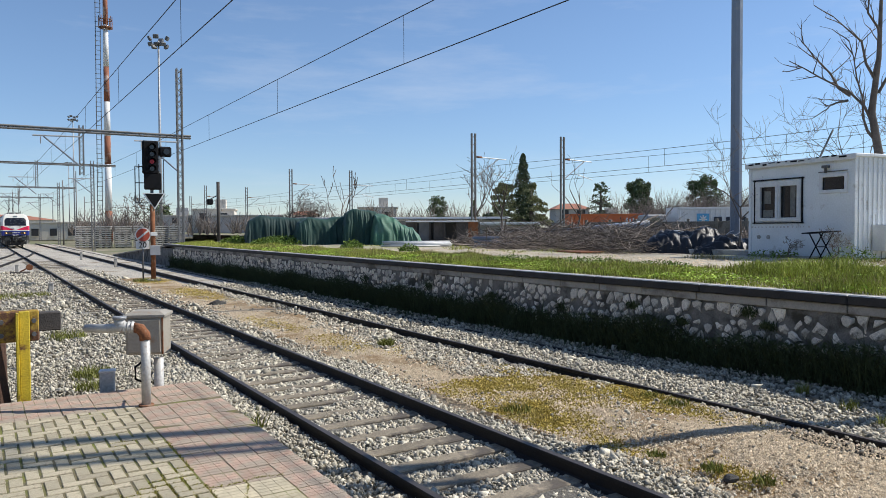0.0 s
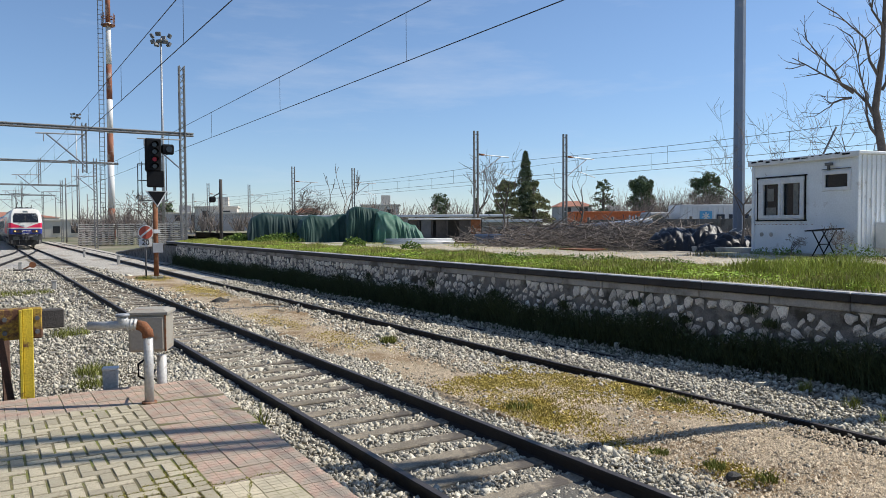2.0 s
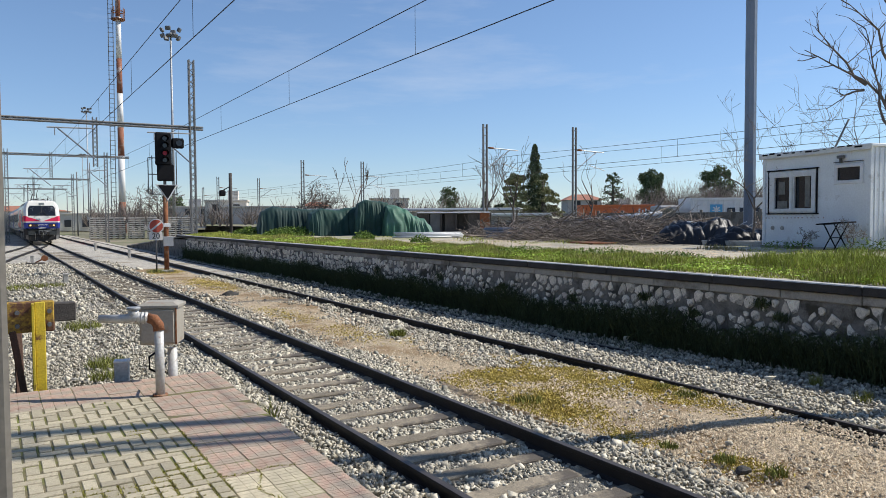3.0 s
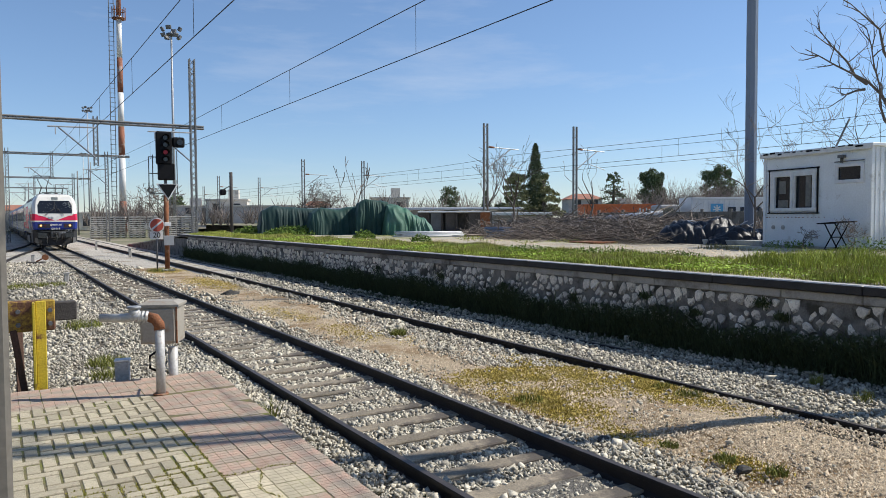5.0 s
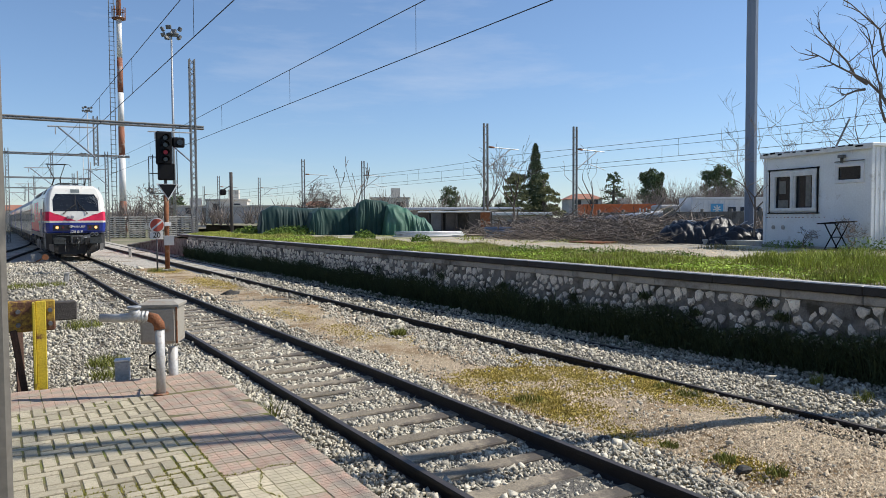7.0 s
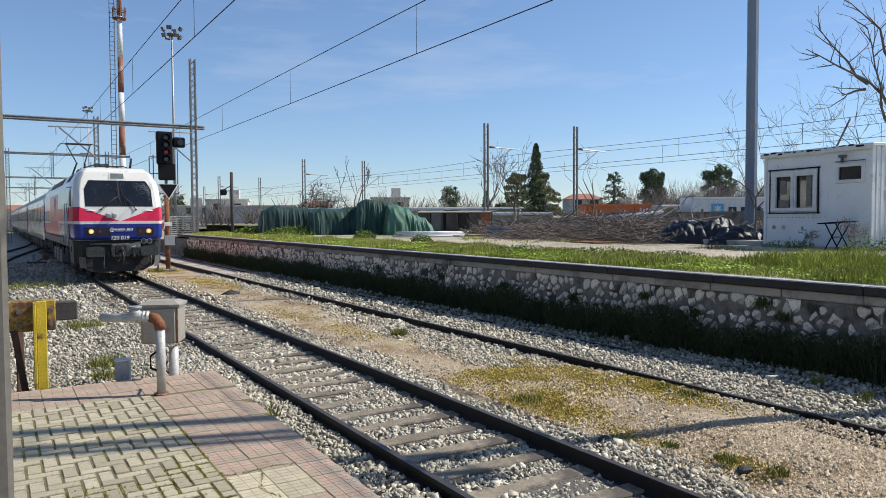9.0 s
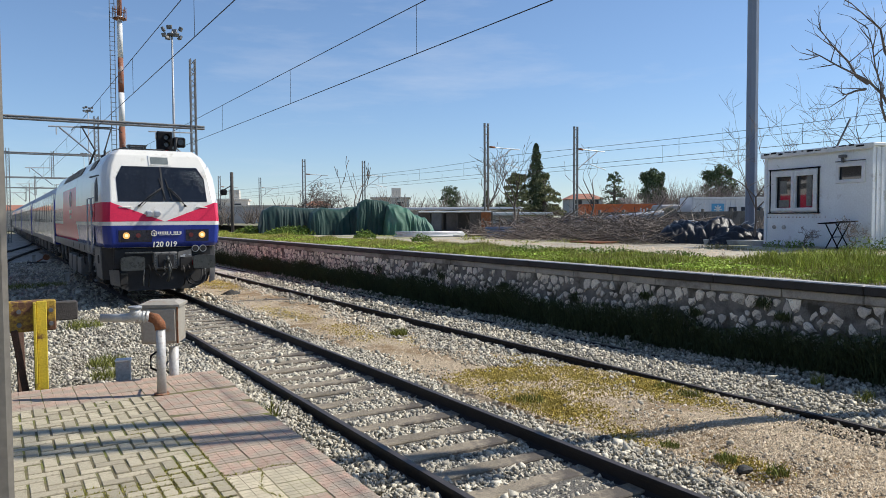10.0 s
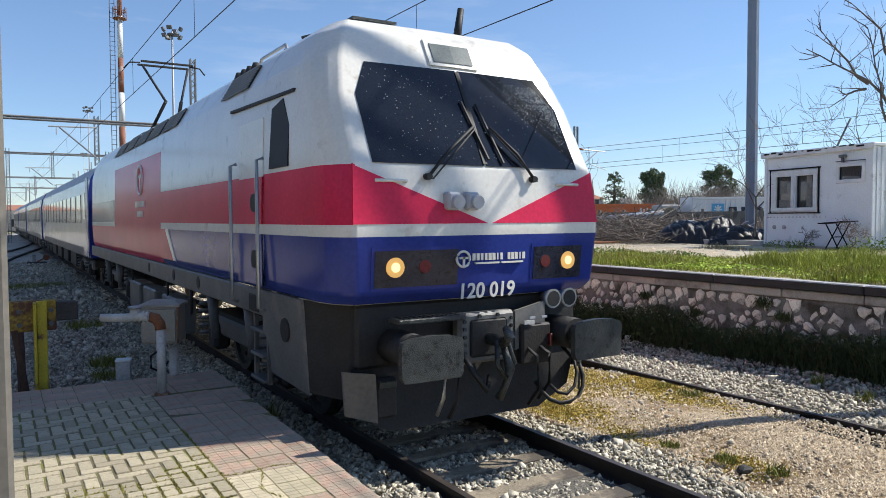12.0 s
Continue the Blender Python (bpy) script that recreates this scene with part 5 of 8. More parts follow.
    # small high window
    sw = add("small_window", ((sx0 + sx1) / 2, 0.03, (sz0 + sz1) / 2), (sx1 - sx0, 0.012, sz1 - sz0), M["window"], bev=0.0, label="small high window")
    for x in (sx0 - 0.02, sx1 + 0.02):
        add("window_frame", (x, -0.015, (sz0 + sz1) / 2), (0.09, 0.05, sz1 - sz0 + 0.16), M["box_white"], sw)
    for z in (sz0 - 0.03, sz1 + 0.03):
        add("window_frame", ((sx0 + sx1) / 2, -0.013, z), (sx1 - sx0 + 0.02, 0.05, 0.09), M["box_white"], sw)
    add("shutter_rail", ((sx0 + sx1) / 2, -0.03, sz1 + 0.12), (0.84, 0.03, 0.02), M["steel_dark"], sw)
    lamp = add("outside_lamp", (2.55, -0.10, 2.30), (0.16, 0.12, 0.07), M["steel_dark"], label="small dark wall lamp")
    add("lamp_bracket", (2.50, -0.05, 2.22), (0.04, 0.08, 0.14), M["steel_dark"], lamp)
    for x in (0.35, 0.68):
        part("vent_cap", tubed([(x, 0.0, 0.55), (x, -0.02, 0.55)], 0.06, 10), M["concrete"], root)
    bm = bmesh.new()
    for k in range(16):
        box(bm, (0.1 + k * 0.125 + random.uniform(-.02, .02), -0.004, 0.82), (random.uniform(.02, .05), 0.006, 0.02))
    part("rust_marks", bm, M["rust"], root)
    add("step", (W / 2, -0.06, 0.02), (W, 0.1, 0.12), M["concrete"])
    # air unit on the end wall
    ac = add("air_unit", (W + 0.22, 0.95, 0.55), (0.34, 0.85, 0.62), M["sign_white"], label="white air conditioner unit")
    part("fan_grille", tubed([(W + 0.39, 0.95, 0.55), (W + 0.41, 0.95, 0.55)], 0.22, 14), M["steel_dark"], ac)
    # antenna stick
    part("antenna", tubed([(1.98, 0.3, H), (2.25, 0.5, H + 0.78)], 0.025, 6), M["steel_dark"], root)


def folding_table():
    root = empty("folding_table", "black folding garden table leaning by the cabin wall", "table", pose(13.50, 10.10, YARD_Z - 0.03, 0, 0, -100))
    part("tabletop", boxed((0, 0, 0.70), (0.80, 0.42, 0.03), 0.01, Matrix.Rotation(radians(-4), 3, "Y")), M["black"], root)
    for y in (-0.17, 0.17):
        part("leg", tubed([(-0.22, y, 0), (0.20, y, 0.69)], 0.015, 6), M["black"], root)
        part("leg", tubed([(0.22, y, 0), (-0.20, y, 0.69)], 0.015, 6), M["black"], root)
    part("stretcher", tubed([(0, -0.17, 0.35), (0, 0.17, 0.35)], 0.013, 6), M["black"], root)
    part("stretcher", tubed([(-0.2, -0.17, 0.05), (-0.2, 0.17, 0.05)], 0.013, 6), M["black"], root)


def drape(name, cx, cy, rz, L, W, heights, seed, material, label, boxy=7.0, folds=1.0, ridges=0.0):
    """A tarpaulin pulled over a stack: the top follows the goods below, the sides fall in creased folds to the ground."""
    bm = bmesh.new()
    nu, nv = 120, 56
    g = []
    for i in range(nu + 1):
        u = i / nu
        hk = u * (len(heights) - 1)
        k = min(len(heights) - 2, int(hk))
        e = hk - k
        e = e * e * (3 - 2 * e)
        top = heights[k] * (1 - e) + heights[k + 1] * e
        endc = min(u, 1 - u) * L
        drop = min(1.0, (endc / 0.16)) ** 0.4
        row = []
        for j in range(nv + 1):
            a = -1.0 + 2.0 * j / nv
            x = (u - 0.5) * L
            fall = (1 - abs(a) ** boxy) ** (1.0 / 2.2)
            hgt = top * drop * fall
            ph = x * 6.5 + 3.0 * noise.noise((x * 0.9 + seed, hgt * 0.4, seed)) + 0.6 * hgt
            low = 1.0 - min(1.0, hgt / max(0.05, top))
            crease = folds * (0.040 * math.sin(ph) + 0.030 * math.sin(2.7 * ph + seed) + 0.022 * math.sin(6.1 * ph + a) + 0.16 * noise.noise((x * 1.3, hgt * 1.1, seed))) * (0.25 + 0.75 * low)
            sag = folds * (0.055 * noise.noise((x * 1.6 + seed, a * 1.7, 2)) + 0.03 * abs(noise.noise((x * 4.0, a * 4.0 + seed, 5)))) * (1.0 - low)
            if ridges:
                q = x * 9 + a * 4 + 3 * noise.noise((x * 1.5, a * 2, seed))
                sag += ridges * (abs(math.sin(q)) ** 0.6 - 0.6 + 1.6 * noise.noise((x * 2.4 + seed, a * 2.2, 1)) + 0.8 * abs(noise.noise((x * 6, a * 5, seed))))
            side = math.copysign(1.0, a) * min(1.0, abs(a) ** 2 * 1.4)
            y = a * W / 2 * (1.0 + 0.10 * low) + side * crease
            wob = folds * 0.05 * noise.noise((x * 2.2, hgt * 3.0 + seed, a))
            row.append(bm.verts.new((x + wob + (u - 0.5) * 0.10 * low, y, max(-0.02, hgt + sag * (1 if hgt > 0.08 else 0)))))
        g.append(row)
    for i in range(nu):
        for j in range(nv):
            f = bm.faces.new((g[i][j], g[i + 1][j], g[i + 1][j + 1], g[i][j + 1]))
            f.smooth = True
    ob = part(name, bm, material)
    ob.matrix_basis = pose(cx, cy, YARD_Z - 0.02, 0, 0, rz)
    return tagged(ob, label, "tarpaulin")


def heaps():
    drape("tarpaulin", 9.95, 38.6, -14, 3.25, 2.4, (1.25, 1.52, 1.46, 1.40, 1.38), 1.0, M["tarp_dark"], "dark green tarpaulin over a long stack in the yard")
    drape("tarpaulin", 11.5, 37.2, -14, 1.3, 1.8, (1.30, 1.36, 1.15), 8.1, M["plastic_dull"], "black sheeting in the gap between the stacks", 4.0, 1.6)
    drape("tarpaulin", 11.35, 35.4, -16, 2.95, 2.4, (1.12, 1.38, 1.30, 1.42, 1.50), 2.6, M["tarp"], "faded green tarpaulin over a pallet stack")
    drape("tarpaulin", 12.55, 33.6, -20, 1.75, 2.2, (1.55, 1.78, 1.72, 1.60), 4.2, M["tarp"], "tall crumpled green tarpaulin over stacked goods", 8.0, 1.3)
    drape("tarpaulin", 13.75, 32.0, -20, 2.45, 2.2, (1.45, 1.52, 1.32, 1.02, 0.85, 0.35), 5.7, M["tarp_pale"], "slumped sun-faded green tarpaulin sloping to the ground", 3.5, 1.7)
    drape("plastic_sheet", 15.3, 15.6, -60, 2.6, 1.8, (0.35, 0.72, 0.60, 0.78, 0.3), 3.3, M["plastic"], "black plastic sheeting heaped beside the lamp post", 1.7, 0.6, 0.10)
    drape("plastic_sheet", 15.6, 14.2, -40, 2.2, 1.5, (0.2, 0.5, 0.56, 0.4, 0.15), 7.3, M["plastic"], "shiny black plastic sheeting lying in folds", 1.5, 0.5, 0.08)
    # white hoops among the sheeting
    bm = bmesh.new()
    for k in range(7):
        c = Vector((15.4 + random.uniform(-.6, .6), 15.0 + random.uniform(-1, 1), YARD_Z + 0.35))
        r = random.uniform(0.35, 0.6)
        tube(bm, [c + Vector((r * math.cos(a), r * 0.8 * math.sin(a), 0.35 * math.sin(a + k))) for a in np.linspace(0, 3.6, 12)], 0.014, 5)
    ob = tagged(part("hose_coil", bm, M["pvc"]), "loops of pale plastic hose over black sheeting", "hose")
    slab = tagged(part("concrete_slab", boxed((14.9, 13.9, YARD_Z + 0.06), (0.7, 2.0, 0.16), 0.02), M["concrete"]), "low concrete slab lying in the yard", "slab")
    slab2 = tagged(part("iron_plate", boxed((12.5, 17.5, YARD_Z + 0.03), (1.0, 1.2, 0.06), 0.02), M["rust"]), "flat rusty iron plate on the ground", "plate")


def bundle(name, cx, cy, rz, n, L, r, m, label, spread):
    root = empty(name, label, "pipes", pose(cx, cy, YARD_Z, 0, 0, rz))
    k = 0
    for row in range(4):
        for i in range(n - row):
            y = (i - (n - row) / 2) * r * 2.1 * spread
            x0 = random.uniform(-.3, .3)
            part("pipe", tubed([(x0 - L / 2, y, r + row * r * 1.8), (x0 + L / 2, y + random.uniform(-.05, .05), r + row * r * 1.8)], r, 8), m, root)
            k += 1
    return root


def sticks(name, n, x0, x1, y0, y1, h, lmin, lmax, r, m, label, category="brushwood", z=YARD_Z, up=0.35):
    """A heap of cut branches: thin crooked rods thrown over one another."""
    bm = bmesh.new()
    for _ in range(n):
        u, v = random.random(), random.random()
        x, y = x0 + (x1 - x0) * u, y0 + (y1 - y0) * v
        env = h * min(1.0, 4 * min(v, 1 - v) + 0.25) * min(1.0, 4 * min(u, 1 - u) + 0.25)
        c = Vector((x, y, z + env * random.random() ** 1.3))
        a, e, l = random.uniform(0, 6.283), random.gauss(0, up), random.uniform(lmin, lmax)
        d = Vector((math.cos(a) * math.cos(e), math.sin(a) * math.cos(e), math.sin(e)))
        kink = Vector((random.gauss(0, .2), random.gauss(0, .2), random.gauss(0, .16))) * l
        p = [c - d * l / 2, c + kink * 0.5, c + d * l / 2 + kink]
        for q in p:
            q.z = max(q.z, z)
        rr = r * random.uniform(0.4, 1.3)
        tube(bm, p, [rr, rr * 0.8, rr * 0.3], 3, cap=False)
    return tagged(part(name, bm, m), label, category, kind="stuff")


def branch_tree(bm, p, d, length, r, depth, spread=0.55, lift=0.12, kids=(2, 3), mi=0, steps=4, minr=0.004):
    pts, rs = [Vector(p)], [r]
    d = Vector(d).normalized()
    for i in range(steps):
        d = (d + Vector((random.gauss(0, .13), random.gauss(0, .13), random.gauss(0, .1) + lift * 0.3))).normalized()
        pts.append(pts[-1] + d * length / steps)
        rs.append(max(minr, r * (1 - 0.45 * (i + 1) / steps)))
    tube(bm, pts, rs, 6 if r > 0.04 else 4 if r > 0.015 else 3, mi, cap=False)
    if depth <= 0:
        return
    for k in range(random.randint(*kids)):
        t = random.uniform(0.35, 1.0) if k else 1.0
        i = min(steps, max(1, int(round(t * steps))))
        side = Vector((random.gauss(0, 1), random.gauss(0, 1), random.gauss(0, .5) + lift)).normalized()
        nd = (d * (1 - spread) + side * spread).normalized()
        branch_tree(bm, pts[i], nd, length * random.uniform(0.55, 0.82), rs[i] * 0.72, depth - 1, spread, lift, kids, mi, steps, minr)


def bare_tree(name, x, y, z, h, r, depth, label, seed, lean=(0, 0), spread=0.55, kids=(2, 3), m="bark", minr=0.006):
    random.seed(seed)
    root = empty(name, label, "tree", pose(x, y, z))
    bm = bmesh.new()
    pts, rs = [Vector((0, 0, -0.1))], [r * 1.2]
    for i in range(4):
        pts.append(Vector((lean[0] * (i + 1) / 4 + random.gauss(0, .03), lean[1] * (i + 1) / 4 + random.gauss(0, .03), h * 0.32 * (i + 1) / 4)))
        rs.append(r * (1 - 0.08 * i))
    tube(bm, pts, rs, 8, cap=False)
    part("trunk", bm, M[m], root)
    for k in range(random.randint(3, 4)):
        a = random.uniform(0, 6.283)
        bm = bmesh.new()
        branch_tree(bm, pts[-1 if k < 2 else -2], (math.cos(a) * 0.6, math.sin(a) * 0.6, 0.9), h * 0.33, r * 0.6, depth, spread, 0.15, kids, minr=minr)
        part("limb", bm, M[m], root)
    return root


def leafy(name, x, y, z, h, w, label, m, seed, shape="cone", n=2600, leaf=0.34, base=0.1):
    """An evergreen: trunk, limbs, and a crown of many small tufts with an uneven outline."""
    random.seed(seed)
    root = empty(name, label, "tree", pose(x, y, z))
    bm = bmesh.new()
    tube(bm, [(0, 0, -0.2), (0, 0, h * 0.5), (0, 0, h * 0.9)], [w * 0.06, w * 0.04, w * 0.01], 7)
    for k in range(9):
        a, t = k * 2.4, random.uniform(0.3, 0.85)
        tube(bm, [(0, 0, h * t), (math.cos(a) * w * 0.3, math.sin(a) * w * 0.3, h * (t + 0.07))], [w * 0.02, w * 0.006], 4)
    part("trunk", bm, M["bark"], root)
    r = np.random.default_rng(seed)
    if shape in ("cone", "spire"):
        # layered boughs: the outline swells and thins round the trunk and up it
        cz = base + (1 - base) * r.uniform(0, 1, n) ** (1.25 if shape == "cone" else 1.0)
        ang = r.uniform(0, 6.283, n)
        lump = 1 + 0.28 * np.sin(ang * 4 + cz * 21 + seed) + 0.22 * np.sin(ang * 7 - cz * 37) + 0.12 * np.sin(cz * 60)
        prof = (1.02 - cz) ** 0.8 if shape == "cone" else np.minimum(1, (1.02 - cz) * 2.6) ** 0.75
        rad = prof * w * 0.5 * lump * np.sqrt(r.uniform(0.25, 1, n))
        c = np.column_stack([np.cos(ang) * rad, np.sin(ang) * rad, cz * h - rad * 0.12])
    elif shape == "bough":
        # many drooping boughs, each a flat spray of tufts, with gaps between them
        k = 85
        bz = base + (0.97 - base) * r.uniform(0, 1, k) ** 1.1
        ba = r.uniform(0, 6.283, k)
        bl = w * 0.5 * np.clip(1.12 - bz, 0.05, 1) ** 0.62 * r.uniform(0.6, 1.15, k)
        bi = r.integers(0, k, n)
        t = np.sqrt(r.uniform(0, 1, n))
        wide = 0.26 * bl[bi] * (1.15 - t) * r.normal(0, 1, n)
        rad = bl[bi] * t
        ca, sa = np.cos(ba[bi]), np.sin(ba[bi])
        c = np.column_stack([ca * rad - sa * wide, sa * rad + ca * wide, bz[bi] * h - 0.10 * rad * t + 0.05 * w * 0.3 * r.normal(0, 1, n)])
    else:
        k = 60
        cz = r.uniform(base, 1.0, k)
        ang = r.uniform(0, 6.283, k)
        rad = np.sqrt(np.clip(1 - ((cz - 0.62) / 0.42) ** 2, 0.02, 1)) * w * 0.5 * r.uniform(0.2, 0.95, k)
        cr = np.full(k, 0.13 * w) * r.uniform(0.6, 1.3, k)
        ci = r.integers(0, k, n)
        off = r.normal(0, 1, (n, 3))
        off /= np.linalg.norm(off, axis=1)[:, None]
        c = np.column_stack([np.cos(ang) * rad, np.sin(ang) * rad, cz * h])[ci] + off * (cr[ci] * r.uniform(0.5, 1.15, n))[:, None]
    d1, d2 = r.normal(0, 1, (n, 3)), r.normal(0, 1, (n, 3))
    d1 /= np.linalg.norm(d1, axis=1)[:, None]
    d2 /= np.linalg.norm(d2, axis=1)[:, None]
    s = (leaf * r.uniform(0.5, 1.2, n))[:, None]
    v = np.stack([c - d1 * s, c + d1 * s, c + d2 * s * 1.2 + [0, 0, 0.05]], 1).reshape(-1, 3)
    f = np.arange(3 * n).reshape(-1, 3)
    ob = scatter_mesh("crown", v, f, m, "", "")
    ob.parent = root
    return root


def conifers():
    leafy("cypress", 43.4, 59.0, 0.6, 9.0, 1.5, "tall dark narrow cypress", M["cypress"], 3, "spire", 12000, 0.10, 0.05)
    leafy("conifer", 41.7, 60.0, 0.2, 6.55, 5.2, "broad olive-green conifer beside the cypress", M["needles"], 4, "bough", 15000, 0.12, 0.05)
    leafy("conifer", 44.0, 58.4, 0.2, 6.5, 5.2, "broad olive-green conifer beside the cypress", M["needles"], 8, "bough", 15000, 0.12, 0.05)
    leafy("conifer", 38.9, 61.4, 0.2, 4.6, 2.0, "small dark green conifer tree", M["cypress"], 9, "cone", 5000, 0.11, 0.05)
    leafy("pine_tree", 58.2, 57, 0.8, 6.2, 3.7, "round-crowned dark evergreen pine tree", M["pine"], 5, "round", 9000, 0.14, 0.3)
    leafy("pine_tree", 63.8, 52.8, 0.8, 6.4, 4.2, "round-crowned dark evergreen pine tree", M["pine"], 6, "round", 9000, 0.14, 0.3)
    leafy("pine_tree", 70, 118, 0.5, 7.2, 4.2, "distant round-crowned dark pine", M["pine"], 7, "round", 5000, 0.18, 0.3)
    leafy("young_pine", 55.3, 60.0, 0.8, 6.4, 4.6, "thin young pine with open branches", M["pine"], 11, "bough", 2600, 0.13, 0.25)
    leafy("pine_tree", 38, 210, 0.0, 8, 8, "distant low tree crown", M["pine"], 12, "round", 1500, 0.5, 0.2)


def bare_trees():
    bare_tree("dry_shrub", 13.0, 9.5, YARD_Z, 0.8, 0.02, 3, "dry brown shrub in front of the cabin", 71, (0, 0), 0.6, (3, 4), minr=0.004, m="twig")
    bare_tree("dry_shrub", 13.6, 11.0, YARD_Z, 0.6, 0.02, 3, "dry brown shrub against the cabin wall", 73, (0, 0), 0.6, (3, 4), minr=0.004, m="twig")
    random.seed(23)
    root = empty("bare_tree", "leafless tree with dark upswept branches behind the cabin", "tree", pose(20.2, 12.1, YARD_Z))
    bm = bmesh.new()
    tube(bm, [(0.05, 0, -0.1), (0.04, 0, 2.6), (-0.2, 0.2, 4.4), (0.0, 0.1, 6.1), (0.1, 0.1, 8.0), (0.2, 0, 9.2)], [0.17, 0.14, 0.11, 0.08, 0.05, 0.02], 8, cap=False)
    part("trunk", bm, M["bark"], root)
    limbs = (((-0.2, 0.2, 4.1), (-0.8, 0.55, 5.0), (-1.6, 1.1, 5.5), (-2.4, 1.6, 6.0)), ((-0.8, 0.55, 4.9), (-1.3, 0.9, 5.6), (-2.0, 1.4, 6.6)),
             ((-0.1, 0.15, 5.4), (-0.45, 0.4, 6.6), (-1.2, 0.9, 7.4)), ((-0.85, 0.6, 4.75), (-1.45, 1.0, 4.55)), ((0.0, 0.1, 5.0), (0.7, -0.4, 6.2), (1.2, -0.8, 7.8)),
             ((0.0, 0.1, 3.4), (-0.5, 0.3, 4.2), (-0.9, 0.3, 5.4), (-1.0, 0.5, 6.6)), ((0.1, 0.1, 6.4), (-0.3, 0.3, 7.5), (-0.4, 0.2, 8.7)))
    for pts in limbs:
        bm = bmesh.new()
        p = [Vector(q) for q in pts]
        fine = [p[0]]
        for a, b in zip(p, p[1:]):
            fine += [a.lerp(b, 0.5) + Vector((random.gauss(0, .05), random.gauss(0, .05), random.gauss(0, .05))), b]
        n = len(fine)
        tube(bm, fine, [0.050 - 0.038 * i / (n - 1) for i in range(n)], 6, cap=False)
        for k in range(1, n):
            for _ in range(2):
                d = (fine[k] - fine[k - 1]).normalized() + Vector((random.gauss(0, .6), random.gauss(0, .6), random.gauss(.25, .5)))
                branch_tree(bm, fine[k].lerp(fine[k - 1], random.random()), d, random.uniform(0.35, 0.8), 0.020, 1, 0.5, 0.15, (1, 3), minr=0.007)
        part("limb", bm, M["bark"], root)
    bare_tree("bare_tree", 25.6, 42.0, YARD_Z, 5.0, 0.08, 3, "bare tree with a few dry leaves by the mast", 31, (0, 0), 0.24, (3, 3), minr=0.012)
    bare_tree("bare_tree", 28.5, 43.0, YARD_Z, 6.4, 0.08, 3, "bare upright tree by the mast", 35, (0.2, 0), 0.35, (2, 3), minr=0.012)
    bare_tree("bare_tree", 22.8, 70.0, 0.3, 5.0, 0.14, 4, "bushy bare tree behind the tarpaulins", 37, (0, 0), 0.6, (3, 4), minr=0.015)
    bare_tree("bare_tree", 24.9, 70.5, 0.3, 5.0, 0.14, 4, "bushy bare tree behind the tarpaulins", 39, (0, 0), 0.6, (3, 4), minr=0.015)
    bare_tree("bare_tree", 26.2, 66.0, 0.3, 7.6, 0.12, 3, "pollarded bare tree with few upright limbs", 41, (0.3, 0), 0.3, (1, 2), minr=0.03)
    bare_tree("bare_tree", 33.5, 40.5, YARD_Z, 6.0, 0.08, 3, "thin bare sapling by the brush heap", 43, (0.6, 0), 0.35, (1, 2), minr=0.014)
    bare_tree("bare_tree", 15.3, 13.6, YARD_Z, 4.3, 0.035, 4, "thin bare shrub beside the lamp post", 45, (0, 0), 0.5, (2, 3), minr=0.004, m="twig")
    bare_tree("bare_tree", 24.5, 15.0, YARD_Z, 6.6, 0.05, 4, "thin bare tree behind the cabin", 47, (0, 0), 0.5, (2, 3), minr=0.006, m="twig")
    bare_tree("bare_tree", 22.6, 12.2, YARD_Z, 5.6, 0.05, 4, "thin bare tree behind the cabin", 49, (0, 0), 0.5, (3, 3), minr=0.006, m="twig")
    bare_tree("bare_tree", 13.5, 95, 0.0, 7.0, 0.14, 4, "bare tree among the far sidings", 51, (0, 0), 0.6, (3, 3), minr=0.02, m="twig")


